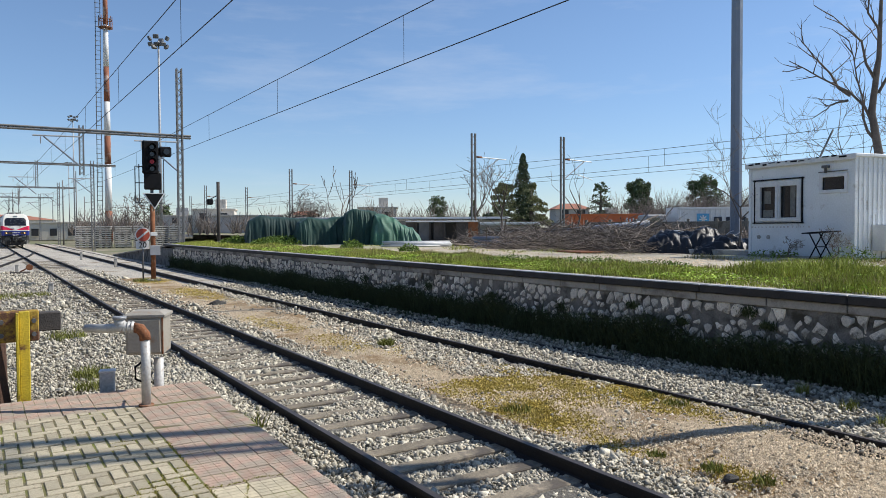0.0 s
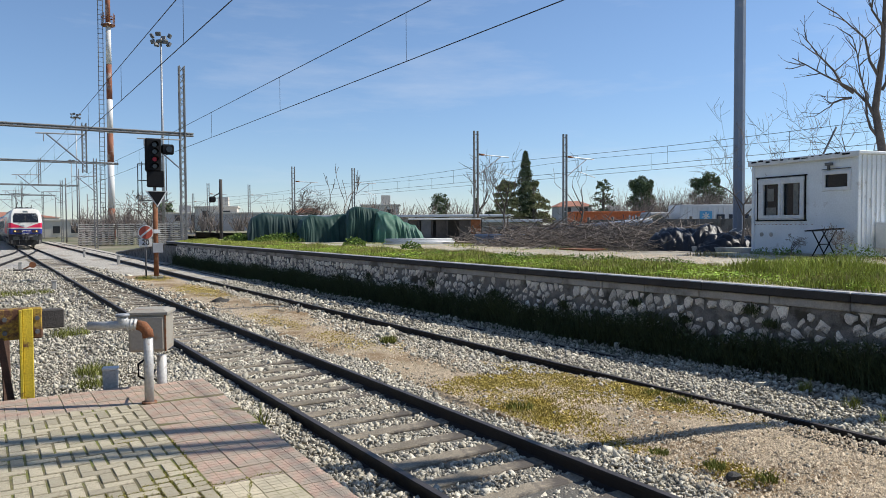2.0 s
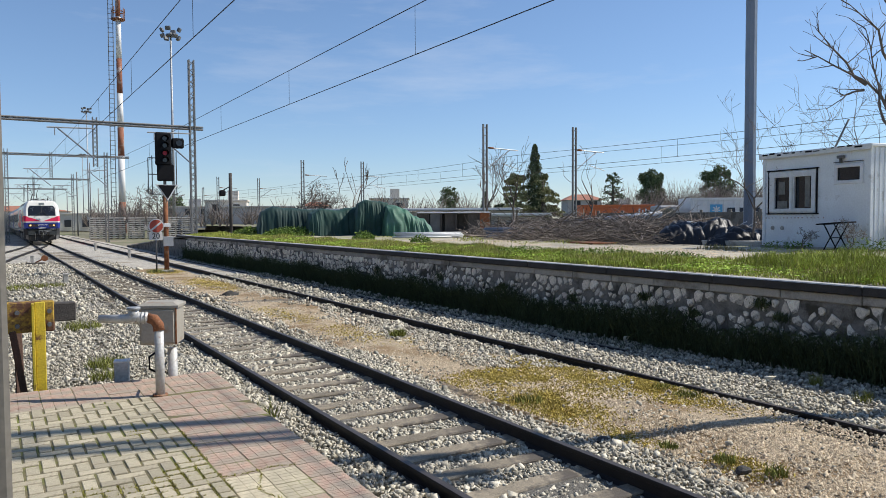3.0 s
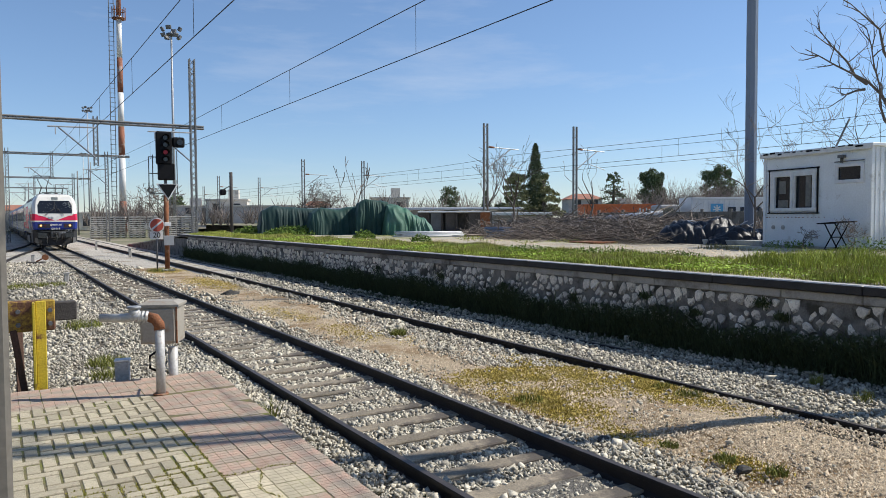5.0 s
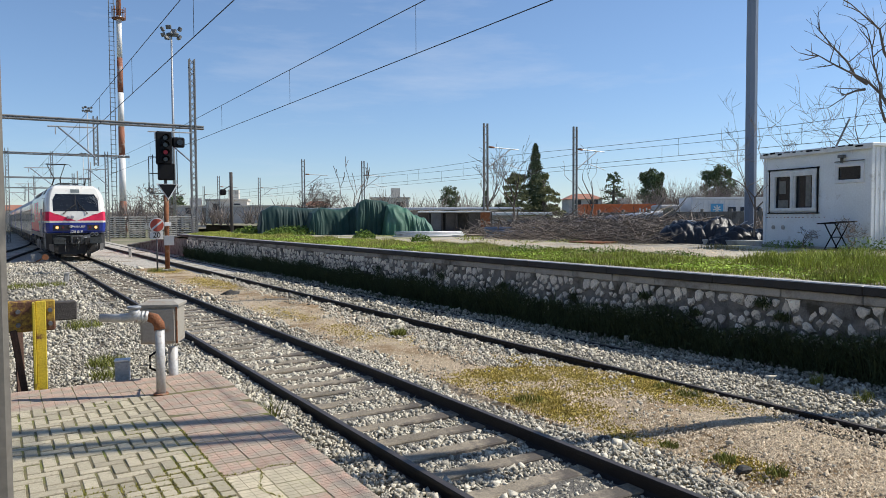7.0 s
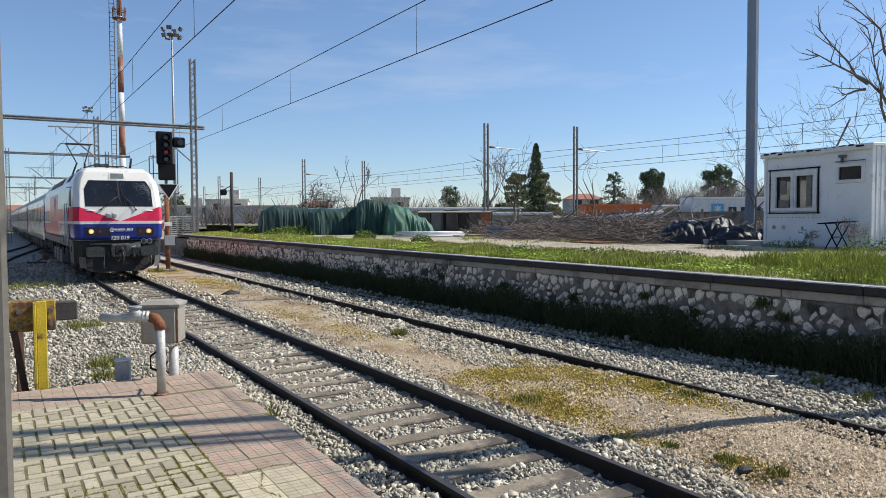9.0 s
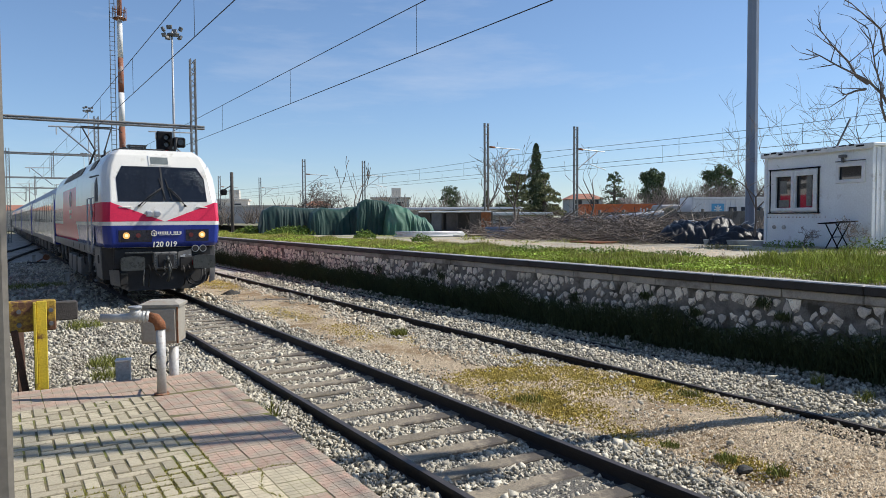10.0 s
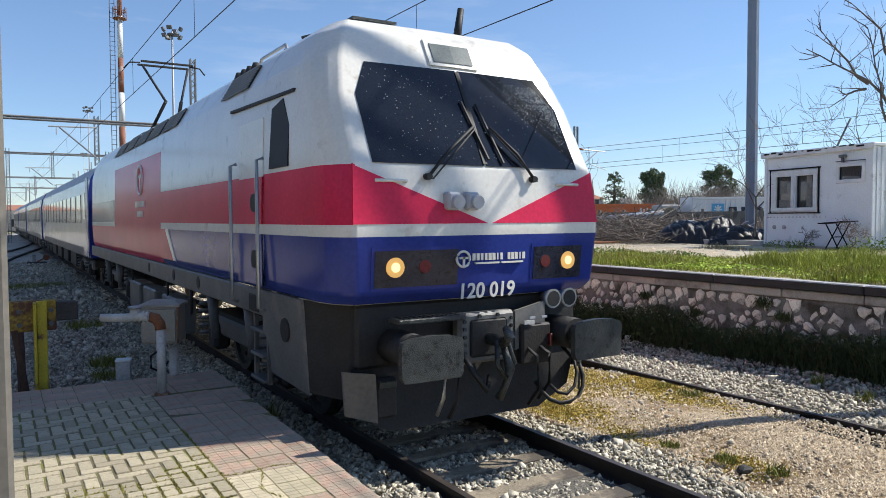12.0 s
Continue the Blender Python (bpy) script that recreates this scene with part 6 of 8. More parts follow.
def thickets():
    random.seed(77)
    sticks("brush_heap", 3400, 14.5, 20, 16.5, 29, 0.80, 0.5, 1.9, 0.014, M["twig"], "heap of cut dry branches in the yard")
    sticks("brush_heap_near", 1300, 12.6, 16.0, 15.5, 24.0, 0.5, 0.6, 2.2, 0.010, M["twig"], "low heap of cut dry branches by the path")
    sticks("brush_heap_limbs", 80, 14.0, 19.5, 16.5, 27, 0.95, 1.2, 2.8, 0.030, M["bark_pale"], "thick pale limbs on the heap of cut branches", up=0.45)
    # standing scrub between the yard and the line
    def scrub(n, x0, x1, y0, y1, h, label, r=0.02):
        bm = bmesh.new()
        for _ in range(n):
            x, y = random.uniform(x0, x1), random.uniform(y0, y1)
            hh = h * random.uniform(0.5, 1.1)
            for k in range(7):
                d = Vector((random.gauss(0, .35), random.gauss(0, .35), 1)).normalized()
                p = Vector((x, y, YARD_Z - 0.2))
                q = p + d * hh * 0.55
                e = (d + Vector((random.gauss(0, .4), random.gauss(0, .4), 0.2))).normalized()
                tube(bm, [p, q, q + e * hh * 0.45], [r, r * 0.7, r * 0.3], 3, cap=False)
                for _ in range(3):
                    s = (d + Vector((random.gauss(0, .8), random.gauss(0, .8), random.uniform(-.1, .6)))).normalized()
                    b = p + d * hh * random.uniform(0.2, 0.55)
                    tube(bm, [b, b + s * hh * random.uniform(.2, .45)], [r * 0.5, r * 0.25], 3, cap=False)
        tagged(part("bare_thicket", bm, M["twig_far"]), label, "scrub", kind="stuff")
    scrub(420, 46, 66, 34, 52, 4.4, "grey-brown leafless scrub behind the yard", 0.020)
    scrub(60, 24, 33, 20, 33, 1.3, "low leafless scrub along the fence", 0.02)
    scrub(220, 44, 62, 20, 34, 4.0, "grey-brown leafless scrub behind the truck", 0.020)
    scrub(60, 45, 75, 90, 140, 5.5, "distant leafless scrub", 0.06)
    scrub(60, 10, 40, 100, 150, 4.5, "distant leafless scrub behind the sleepers", 0.06)


def pile_things():
    random.seed(91)
    bundle("pipe_stack", 12.5, 27.9, -28, 8, 2.6, 0.033, M["pvc"], "stack of pale plastic pipes lying in the yard", 1.0)
    bundle("pipe_stack", 16.8, 23.8, -25, 3, 6.5, 0.08, M["blue_pipe"], "blue-grey pipes lying on the ground", 1.3)
    ob = tagged(part("big_pipe", tubed([(17.6, 25.6, 1.8), (20.8, 22.0, 2.25)], 0.16, 12), M["blue_pipe"]), "large blue-grey pipe resting on the brush heap", "pipe")
    # open shelter with timber boards
    root = empty("timber_shed", "low open shed with dark timber panels and pale roof", "shed", pose(20.6, 38.6, YARD_Z - 0.1, 0, 0, -31))
    part("roof", boxed((0, 0, 1.30), (4.4, 2.6, 0.08), 0.02), M["cabin"], root, "pale sheet roof")
    for x, m in ((-1.9, "timber"), (-1.1, "steel_dark"), (-0.2, "timber"), (1.2, "timber"), (1.9, "rust")):
        part("panel", boxed((x, -1.1, 0.63), (0.62, 0.08, 1.26), 0.01), M[m], root)
        part("post", boxed((x + 0.36, -1.2, 0.63), (0.09, 0.09, 1.26), 0.01), M["timber"], root)
    part("back_wall", boxed((0, 1.2, 0.63), (4.3, 0.1, 1.26), 0.01), M["dark_open"], root)
    # long pale roofs behind
    for x, y, L, z, rz in ((31, 62, 20, 2.9, -32), (33.5, 52.0, 9, 2.35, -32)):
        r2 = empty("long_shed", "long low shed with a pale flat roof", "shed", pose(x, y, 0.8, 0, 0, rz))
        part("roof", boxed((0, 0, z - 0.7), (L, 5, 0.22), 0.03), M["box_white"], r2)
        part("wall", boxed((0, 0.4, (z - 0.9) / 2), (L - 0.6, 4, z - 0.9), 0.02), M["plaster_grey"], r2)
    # boundary wall of concrete panels
    wroot = empty("yard_fence", "low weathered concrete panel fence behind the brush", "fence", kind="structure")
    a, b = Vector((27.5, 33.0, 0)), Vector((33.5, 17.0, 0))
    n = 11
    for k in range(n):
        p = a.lerp(b, (k + 0.5) / n)
        ang = math.degrees(math.atan2(b.y - a.y, b.x - a.x))
        ob = part("fence_panel", boxed((0, 0, 0.55), ((b - a).length / n - 0.12, 0.07, 1.1), 0.01), M["fence"], wroot)
        ob.matrix_basis = pose(p.x, p.y, YARD_Z, 0, 0, ang)
        ob = part("fence_post", boxed((0, 0, 0.62), (0.14, 0.14, 1.25), 0.01), M["fence"], wroot)
        q = a.lerp(b, k / n)
        ob.matrix_basis = pose(q.x, q.y, YARD_Z, 0, 0, ang)


def containers():
    def container(x, y, rz, L, H, m, label, z=0.9):
        root = empty("freight_container", label, "container", pose(x, y, z, 0, 0, rz), group="freight containers")
        bm = bmesh.new()
        box(bm, (0, 0, H / 2), (L, 2.4, H))
        body = part("body", bm, m, root)
        rib = part("rib", boxed((0, 0, 0), (0.16, 0.05, H - 0.3)), m, body)
        rib.location = (-L / 2 + 0.2, -1.215, H / 2)
        k = -L / 2 + 0.53
        while k < L / 2:
            share("rib", rib.data, body, pose(k, -1.215, H / 2))
            k += 0.33
        for z2 in (0.08, H - 0.08):
            part("side_rail", boxed((0, -1.24, z2), (L, 0.06, 0.16), 0.01), m, root)
        for s in (-1, 1):
            part("corner_post", boxed((s * (L / 2 - 0.08), -1.24, H / 2), (0.16, 0.06, H), 0.01), m, root)
        return root

    o = container(41.2, 45.4, -31.5, 6.06, 1.9, M["orange"], "orange shipping container behind the scrub", 1.3)
    bm = bmesh.new()
    for k in range(4):
        box(bm, (1.7 + k * 0.27, -1.29, 1.25 - 0.1 * (k % 2)), (0.13, 0.02, 0.62))
    part("lettering_bars", bm, M["sign_white"], o, "faded pale lettering blocks")
    w = container(37.85, 30.42, -31.5, 7.8, 2.3, M["box_white"], "white box trailer with a blue square emblem", 1.05)
    e = part("emblem", boxed((-2.3, -1.28, 1.55), (0.78, 0.02, 0.66), 0.0), M["logo_blue"], w, "blue square with a white star shape")
    bm = bmesh.new()
    for k in range(7):
        a = k * 2 * math.pi / 7
        box(bm, (-2.3 + 0.12 * math.sin(a), -1.30, 1.55 + 0.12 * math.cos(a)), (0.07, 0.012, 0.26), Matrix.Rotation(a, 3, "Y"))
    part("star", bm, M["sign_white"], e)
    bm = bmesh.new()
    for k in range(6):
        box(bm, (-1.35 + k * 0.78, -1.285, 1.42), (0.50, 0.02, 0.50))
        box(bm, (-1.35 + k * 0.78, -1.293, 1.30), (0.16, 0.02, 0.24), mi=1)
    part("lettering_blocks", bm, [M["logo_dark"], M["box_white"]], w, "dark blue lettering blocks")
    t = empty("trailer_cab", "dark truck cab in front of the white trailer", "truck", pose(33.6, 33.3, 1.05, 0, 0, -31.5))
    part("body", boxed((0, 0, 1.0), (1.3, 2.2, 1.7), 0.1), M["plaster_grey"], t)
    part("windscreen", boxed((-0.2, -1.11, 1.35), (0.8, 0.02, 0.6), 0.0), M["window"], t)
    bm = bmesh.new()
    part("lamp_pole", tubed([(36.9, 25.6, 1.0), (36.9, 25.6, 6.0)], 0.05, 6), M["steel_dark"], tagged(new("street_pole"), "thin dark pole by the trailer", "pole"))


def block_house(x, y, rz, w, d, storeys, m, roof, label, z=0.0, balconies=True, sh=2.9):
    root = empty("apartment_building" if storeys > 2 else "house", label, "building", pose(x, y, z, 0, 0, rz))
    h = storeys * sh
    part("wall", boxed((0, 0, h / 2), (w, d, h), 0.03), m, root)
    if roof == "flat":
        part("roof", boxed((0, 0, h + 0.15), (w + 0.5, d + 0.5, 0.3), 0.03), M["plaster"], root)
        if storeys > 1:
            part("stair_house", boxed((w * 0.15, 0, h + 1.2), (w * 0.25, d * 0.4, 2.0), 0.03), m, root)
    else:
        bm = bmesh.new()
        a = [bm.verts.new(p) for p in ((-w / 2 - .4, -d / 2 - .4, h), (w / 2 + .4, -d / 2 - .4, h), (w / 2 + .4, d / 2 + .4, h), (-w / 2 - .4, d / 2 + .4, h))]
        r = [bm.verts.new((-w * 0.25, 0, h + min(1.7, 0.18 * w))), bm.verts.new((w * 0.25, 0, h + min(1.7, 0.18 * w)))]
        bm.faces.new((a[0], a[1], r[1], r[0])), bm.faces.new((a[2], a[3], r[0], r[1])), bm.faces.new((a[1], a[2], r[1])), bm.faces.new((a[3], a[0], r[0]))
        bm.faces.new(a)
        bmesh.ops.recalc_face_normals(bm, faces=bm.faces)
        part("roof", bm, M["roof_tile"], root, "clay tiled hipped roof")
    cols = max(2, int(w / 3.2))
    for s in range(storeys):
        for k in range(cols):
            xx = -w / 2 + (k + 0.5) * w / cols
            win = part("window", boxed((xx, -d / 2 - 0.01, s * sh + 1.55), (1.3, 0.06, 1.5), 0.0), M["dark_open"], root)
            part("sill", boxed((xx, -d / 2 - 0.08, s * sh + 0.75), (1.5, 0.16, 0.08), 0.0), M["plaster"], win)
        if balconies and s:
            part("balcony", boxed((0, -d / 2 - 0.75, s * sh + 0.5), (w * 0.82, 1.4, 0.95), 0.02), M["plaster"], root, "white balcony parapet")
    return root


def far_buildings():
    block_house(37.1, 151, -20, 8.0, 8, 2, M["plaster"], "flat", "cream two-storey station building behind the sidings", 0.0, True, 2.9)
    block_house(65.5, 134, -28, 7.5, 9, 2, M["plaster"], "flat", "apartment house with white balconies", 0.0, True, 3.0)
    block_house(75.9, 88, -31, 5.2, 6, 2, M["plaster_grey"], "tile", "grey house with clay roof behind the masts", 0.0, False, 2.45)
    block_house(41.5, 145, -20, 14, 8, 1, M["plaster_grey"], "flat", "low grey depot building", 0.0, False, 4.5)
    block_house(8.5, 175, -10, 40, 10, 1, M["plaster"], "flat", "long low pale depot beyond the sidings", 0.0, False, 3.4)
    block_house(-3, 260, -5, 40, 12, 1, M["plaster"], "tile", "long station shed with clay roof far along the line", 0.0, False, 5.0)
    block_house(155, 160, -35, 14, 9, 2, M["plaster"], "flat", "distant pale apartment block", 0.0, True, 2.8)
    block_house(175, 128, -40, 16, 9, 2, M["plaster_grey"], "flat", "distant grey apartment block", 0.0, True, 2.8)
    block_house(40, 200, -15, 12, 8, 2, M["plaster_grey"], "flat", "grey depot block behind the sleepers", 0.0, False, 2.7)
    block_house(62, 165, -20, 6, 6, 2, M["plaster"], "tile", "small house with clay roof behind the tarpaulins", 0.0, False, 2.6)


def sleeper_stacks():
    random.seed(15)
    n = 0
    for sx, sy in ((7.3, 101.0), (9.5, 100.6), (11.7, 100.2), (13.9, 99.8), (16.0, 99.4), (18.0, 99.0)):
        root = empty("sleeper_stack", "stack of pale concrete sleepers on timber spacers", "sleeper stack", pose(sx, sy, -0.2, 0, 0, random.uniform(-12, -4)), group="sleeper stacks")
        for row in range(10):
            part("sleeper", boxed((0, 0, 0.18 + row * 0.27), (1.95, 2.4, 0.17), 0.03), M["concrete"], root)
            for s in (-0.7, 0, 0.7):
                part("spacer", boxed((s, -0.02, 0.05 + row * 0.27), (0.22, 2.3, 0.10), 0.0), M["timber"], root)


def old_post():
    root = empty("wooden_pole", "short dark wooden pole carrying a lamp", "pole", pose(13.4, 62.5, -0.22))
    part("shaft", tubed([(0, 0, 0), (0, 0, 6.3)], 0.14, 8), M["timber"], root)
    part("lamp", boxed((-0.7, 0, 4.6), (0.5, 0.5, 0.5), 0.1), M["black"], root)
    part("bracket", tubed([(0, 0, 5.2), (-0.7, 0, 4.8)], 0.04, 5), M["black"], root)


def big_leaf_clump():
    r = np.random.default_rng(9)
    vs = []
    for cx, cy, n, rad, h, q in ((9.4, 36.2, 2600, 1.5, 0.5, 0.035), (8.6, 40.5, 1300, 1.2, 0.45, 0.035), (8.9, 22.2, 500, 0.35, 0.3, 0.022), (9.2, 27.5, 700, 0.45, 0.38, 0.024),
                                 (8.0, 12.4, 900, 0.8, 0.16, 0.014), (8.1, 10.4, 800, 0.6, 0.15, 0.013), (7.6, 14.6, 900, 0.8, 0.15, 0.014), (14.05, 12.0, 220, 0.35, 0.22, 0.016),
                                 (13.9, 11.3, 220, 0.3, 0.25, 0.016), (13.2, 9.2, 500, 0.5, 0.4, 0.016)):
        a, rr = r.uniform(0, 6.283, n), np.sqrt(r.uniform(0, 1, n)) * rad
        c = np.column_stack([cx + np.cos(a) * rr, cy + np.sin(a) * rr * 1.3, YARD_Z + h * r.uniform(0, 1, n) * (1 - (rr / rad) ** 2 * 0.7)])
        d1, d2 = r.normal(0, 1, (n, 3)), r.normal(0, 1, (n, 3))
        vs.append(np.stack([c - d1 * q, c + d1 * q, c + d2 * q * 1.5], 1).reshape(-1, 3))
    v = np.concatenate(vs)
    scatter_mesh("leafy_weeds", v, np.arange(len(v)).reshape(-1, 3), M["weed"], "broad-leaved green weed clumps in the yard", "weeds")


for make in (cabin, folding_table, heaps, thickets, pile_things, containers, conifers, bare_trees, far_buildings, sleeper_stacks, old_post, big_leaf_clump):
    make()


# ------------------------------------------------------------------ the train
P = dict(
    white=mat("train_white_paint", (0.79, 0.765, 0.69), 0.22, vary=0.08, scale=1.5, fine=30, bump=0.03, coat=0.15, spec=0.4, stain=(0.55, 0.50, 0.41), stain_amount=0.16, stain_scale=2.5),
    red=mat("train_red_paint", (0.68, 0.035, 0.09), 0.24, vary=0.14, scale=1.5, fine=30, bump=0.03, coat=0.0, spec=0.14),
    blue=mat("train_blue_paint", (0.03, 0.05, 0.26), 0.18, vary=0.16, scale=1.5, fine=30, bump=0.03, coat=0.0, spec=0.32),
    grey=mat("train_skirt_grey", (0.14, 0.138, 0.132), 0.5, vary=0.25, scale=2, fine=30, bump=0.1, stain=(0.22, 0.20, 0.17), stain_amount=0.25, stain_scale=2),
    roof=mat("train_roof", (0.45, 0.45, 0.44), 0.6, vary=0.25, scale=2, fine=30, bump=0.1),
    under=mat("train_underframe", (0.020, 0.019, 0.018), 0.65, vary=0.4, scale=4, fine=40, bump=0.4),
    screen=mat("windscreen_glass", (0.012, 0.015, 0.021), 0.03, vary=0.3, scale=2, fine=60, bump=0, spec=0.45),
    spots=mat("dried_water_spots", (0.50, 0.52, 0.50), 0.2, vary=0.1, bump=0, island=0.5),
    rubber=mat("rubber", (0.012, 0.012, 0.012), 0.6, vary=0.2, bump=0.05),
    buffer=mat("greasy_buffer", (0.050, 0.054, 0.050), 0.42, 0.15, vary=0.45, scale=14, fine=110, bump=0.5, stain=(0.012, 0.012, 0.011), stain_amount=0.3, stain_scale=16),
    lamp=glowing("lit_headlight", (0.85, 0.46, 0.12), 0.5),
    lamp_core=glowing("headlight_core", (1.0, 0.74, 0.36), 1.0),
    lamp_glass=mat("lamp_housing", (0.020, 0.024, 0.042), 0.1, vary=0.6, scale=20, fine=90, bump=0.3, coat=0.4),
    red_lamp=mat("red_lamp", (0.12, 0.012, 0.015), 0.2, vary=0.3, scale=20, bump=0.1, coat=0.4),
    band=mat("train_slate_band", (0.10, 0.11, 0.16), 0.2, vary=0.12, bump=0.03, spec=0.4),
    dest=mat("destination_blind", (0.17, 0.19, 0.18), 0.15, vary=0.25, scale=6, bump=0, spec=0.45),
    chrome=mat("bright_steel", (0.55, 0.55, 0.54), 0.35, 0.8, vary=0.15, bump=0.05),
    coach=mat("coach_silver_white", (0.50, 0.50, 0.49), 0.15, vary=0.12, scale=1, fine=20, bump=0.03, coat=0.0, spec=0.45),
    coach_roof=mat("coach_roof", (0.42, 0.44, 0.48), 0.5, vary=0.12, scale=1, fine=20, bump=0.05),
    coach_glass=mat("coach_glass", (0.03, 0.035, 0.04), 0.08, vary=0.2, bump=0, spec=0.7, coat=0.4),
)

# plan outline of the shell, level by level: z, half width, front corner half width, front y, corner y
LEVELS = [
    (1.40, 1.43, 1.24, 0.03),
    (1.50, 1.47, 1.28, -0.08),
    (1.98, 1.49, 1.31, -0.13),
    (2.08, 1.49, 1.31, -0.13),
    (2.58, 1.48, 1.28, -0.06),
    (3.24, 1.46, 1.24, 0.29),
    (3.56, 1.38, 1.17, 0.46),
    (3.85, 1.21, 1.06, 0.62),
    (4.00, 1.02, 0.94, 0.82),
    (4.05, 0.62, 0.57, 1.35),
]
LOCO_LEN = 17.6
V_PLAN = 0.03


def outline(level):
    z, w, c, y0 = level
    ye = y0 + V_PLAN * c
    pts = [(0.0, y0), (c, ye), (c + (w - c) * 0.45, ye + 0.09), (c + (w - c) * 0.86, ye + 0.25), (w, ye + 0.42)]
    return pts + [(w, 3.2), (w, 7.1), (w, 12.5), (w, LOCO_LEN - 0.6), (w - 0.15, LOCO_LEN), (0, LOCO_LEN)]


def front_y(x, z):
    """The nose surface: a shallow V in plan, folded at each level."""
    for a, b in zip(LEVELS, LEVELS[1:]):
        if a[0] <= z <= b[0]:
            t = (z - a[0]) / (b[0] - a[0])
            return a[3] + (b[3] - a[3]) * t + V_PLAN * abs(x)
    return 0.0


def front_plate(name, pts, material, parent, lift=0.008, label="", cuts=1, thick=0.02):
    """A panel lying on the nose: its outline in (x, z), cut fine enough to follow the surface."""
    bm = bmesh.new()
    f = bm.faces.new([bm.verts.new((x, 0, z)) for x, z in pts])
    for k in range(cuts):
        for axis, values in (((1, 0, 0), (0.0,)), ((0, 0, 1), (1.5, 1.98, 2.08, 2.58, 3.24, 3.56))):
            for v in values:
                co = Vector((v, 0, 0)) if axis[0] else Vector((0, 0, v))
                bmesh.ops.bisect_plane(bm, geom=list(bm.verts) + list(bm.edges) + list(bm.faces), plane_co=co, plane_no=Vector(axis))
    for v in bm.verts:
        v.co.y = front_y(v.co.x, v.co.z) - lift
    bmesh.ops.recalc_face_normals(bm, faces=bm.faces)
    for f in bm.faces:
        if f.normal.y > 0:
            f.normal_flip()
    ext = bmesh.ops.extrude_face_region(bm, geom=list(bm.faces))
    for g in ext["geom"]:
        if isinstance(g, bmesh.types.BMVert):
            g.co.y += thick
    bmesh.ops.recalc_face_normals(bm, faces=bm.faces)
    return part(name, bm, material, parent, label)


def locomotive():
    root = empty("locomotive", "white, red and blue electric locomotive with lit headlights", "locomotive")
    bm = bmesh.new()
    rings = []
    for L in LEVELS:
        o = outline(L)
        full = o + [(-x, y) for x, y in reversed(o[1:-1])]
        rings.append([bm.verts.new((x, y, L[0])) for x, y in full])
    n = len(rings[0])
    for li, (a, b) in enumerate(zip(rings, rings[1:])):
        z = (LEVELS[li][0] + LEVELS[li + 1][0]) / 2
        for k in range(n):
            f = bm.faces.new((a[k], a[(k + 1) % n], b[(k + 1) % n], b[k]))
            c = f.calc_center_median()
            if z < 1.98:
                mi = 1 if c.y > 7.1 else 2
            elif z < 2.08:
                mi = 0 if c.y < 7.1 or c.y > 12.5 else 1
            elif z < 2.58:
                mi = 1 if c.y > 0.12 or abs(c.x) > 1.2 else 0
                if c.y > 12.5:
                    mi = 4
            elif z < 3.24:
                mi = 1 if 7.1 < c.y < 12.5 else 0
            else:
                mi = 0
            if z > 4.01:
                mi = 3
            f.material_index = mi
    bm.faces.new(rings[0]), bm.faces.new(rings[-1])
    bmesh.ops.recalc_face_normals(bm, faces=bm.faces)
    body = part("body", bm, [P["white"], P["red"], P["blue"], P["roof"], P["band"]], root)
    mod = body.modifiers.new("bevel", "BEVEL")
    mod.width, mod.segments, mod.limit_method, mod.angle_limit = 0.030, 3, "ANGLE", radians(16)
    mod.harden_normals = True
    for p in body.data.polygons:
        p.use_smooth = True
    body.data.set_sharp_from_angle(angle=radians(30))
    # rain drops dried on the glass, thickest in the upper corner
    r = np.random.default_rng(4)
    n = 900
    x = np.where(r.uniform(0, 1, n) < 0.7, 1.08 - np.abs(r.normal(0, 0.24, n)), r.uniform(-1.05, 1.05, n))
    z = np.where(x > 0.5, 3.45 - np.abs(r.normal(0, 0.22, n)) - 0.25 * np.clip((x - 0.9) / 0.2, 0, 1), r.uniform(2.66, 3.48, n))
    ok = (np.abs(x) < 1.08) & (np.abs(x) > 0.03) & (z > 2.64) & (z < 3.5) & (np.abs(x) < 1.10 - np.clip(z - 3.22, 0, 1) * 0.5)
    x, z = x[ok], z[ok]
    y = np.array([front_y(a, b) for a, b in zip(x, z)]) - 0.014
    s = r.uniform(0.0025, 0.0065, len(x))
    base = np.array([(-1, 0, 0), (0, 0, -1), (1, 0, 0), (0, 0, 1), (0, -0.8, 0)], dtype=float)
    v = np.column_stack([x, y, z])[:, None, :] + base[None] * s[:, None, None]
    f = np.array([(0, 1, 4), (1, 2, 4), (2, 3, 4), (3, 0, 4)])[None] + (np.arange(len(x)) * 5)[:, None, None]
    drops = scatter_mesh("water_spots", v.reshape(-1, 3), f.reshape(-1, 3), P["spots"], "", "")
    drops.parent = body
    tagged(drops, kind="stuff")
    # livery: red triangles on the nose, meeting at the middle of the white line
    for s in (-1, 1):
        front_plate("red_panel", [(s * 1.325, 2.085), (s * 0.02, 2.085), (s * 1.295, 2.575)], P["red"], body, 0.006, "red triangular livery panel")
    # windscreen in two panes with a centre bar
    outline_l = [(-0.015, 2.60), (-1.11, 2.60), (-1.11, 3.22), (-0.95, 3.535), (-0.015, 3.535)]
    for s in (1, -1):
        ws = front_plate("windscreen", [(s * -x, z) for x, z in outline_l], P["screen"], body, 0.012, "dark tinted windscreen pane")
    front_plate("centre_bar", [(-0.022, 2.62), (0.022, 2.62), (0.022, 3.52), (-0.022, 3.52)], P["rubber"], body, 0.022)
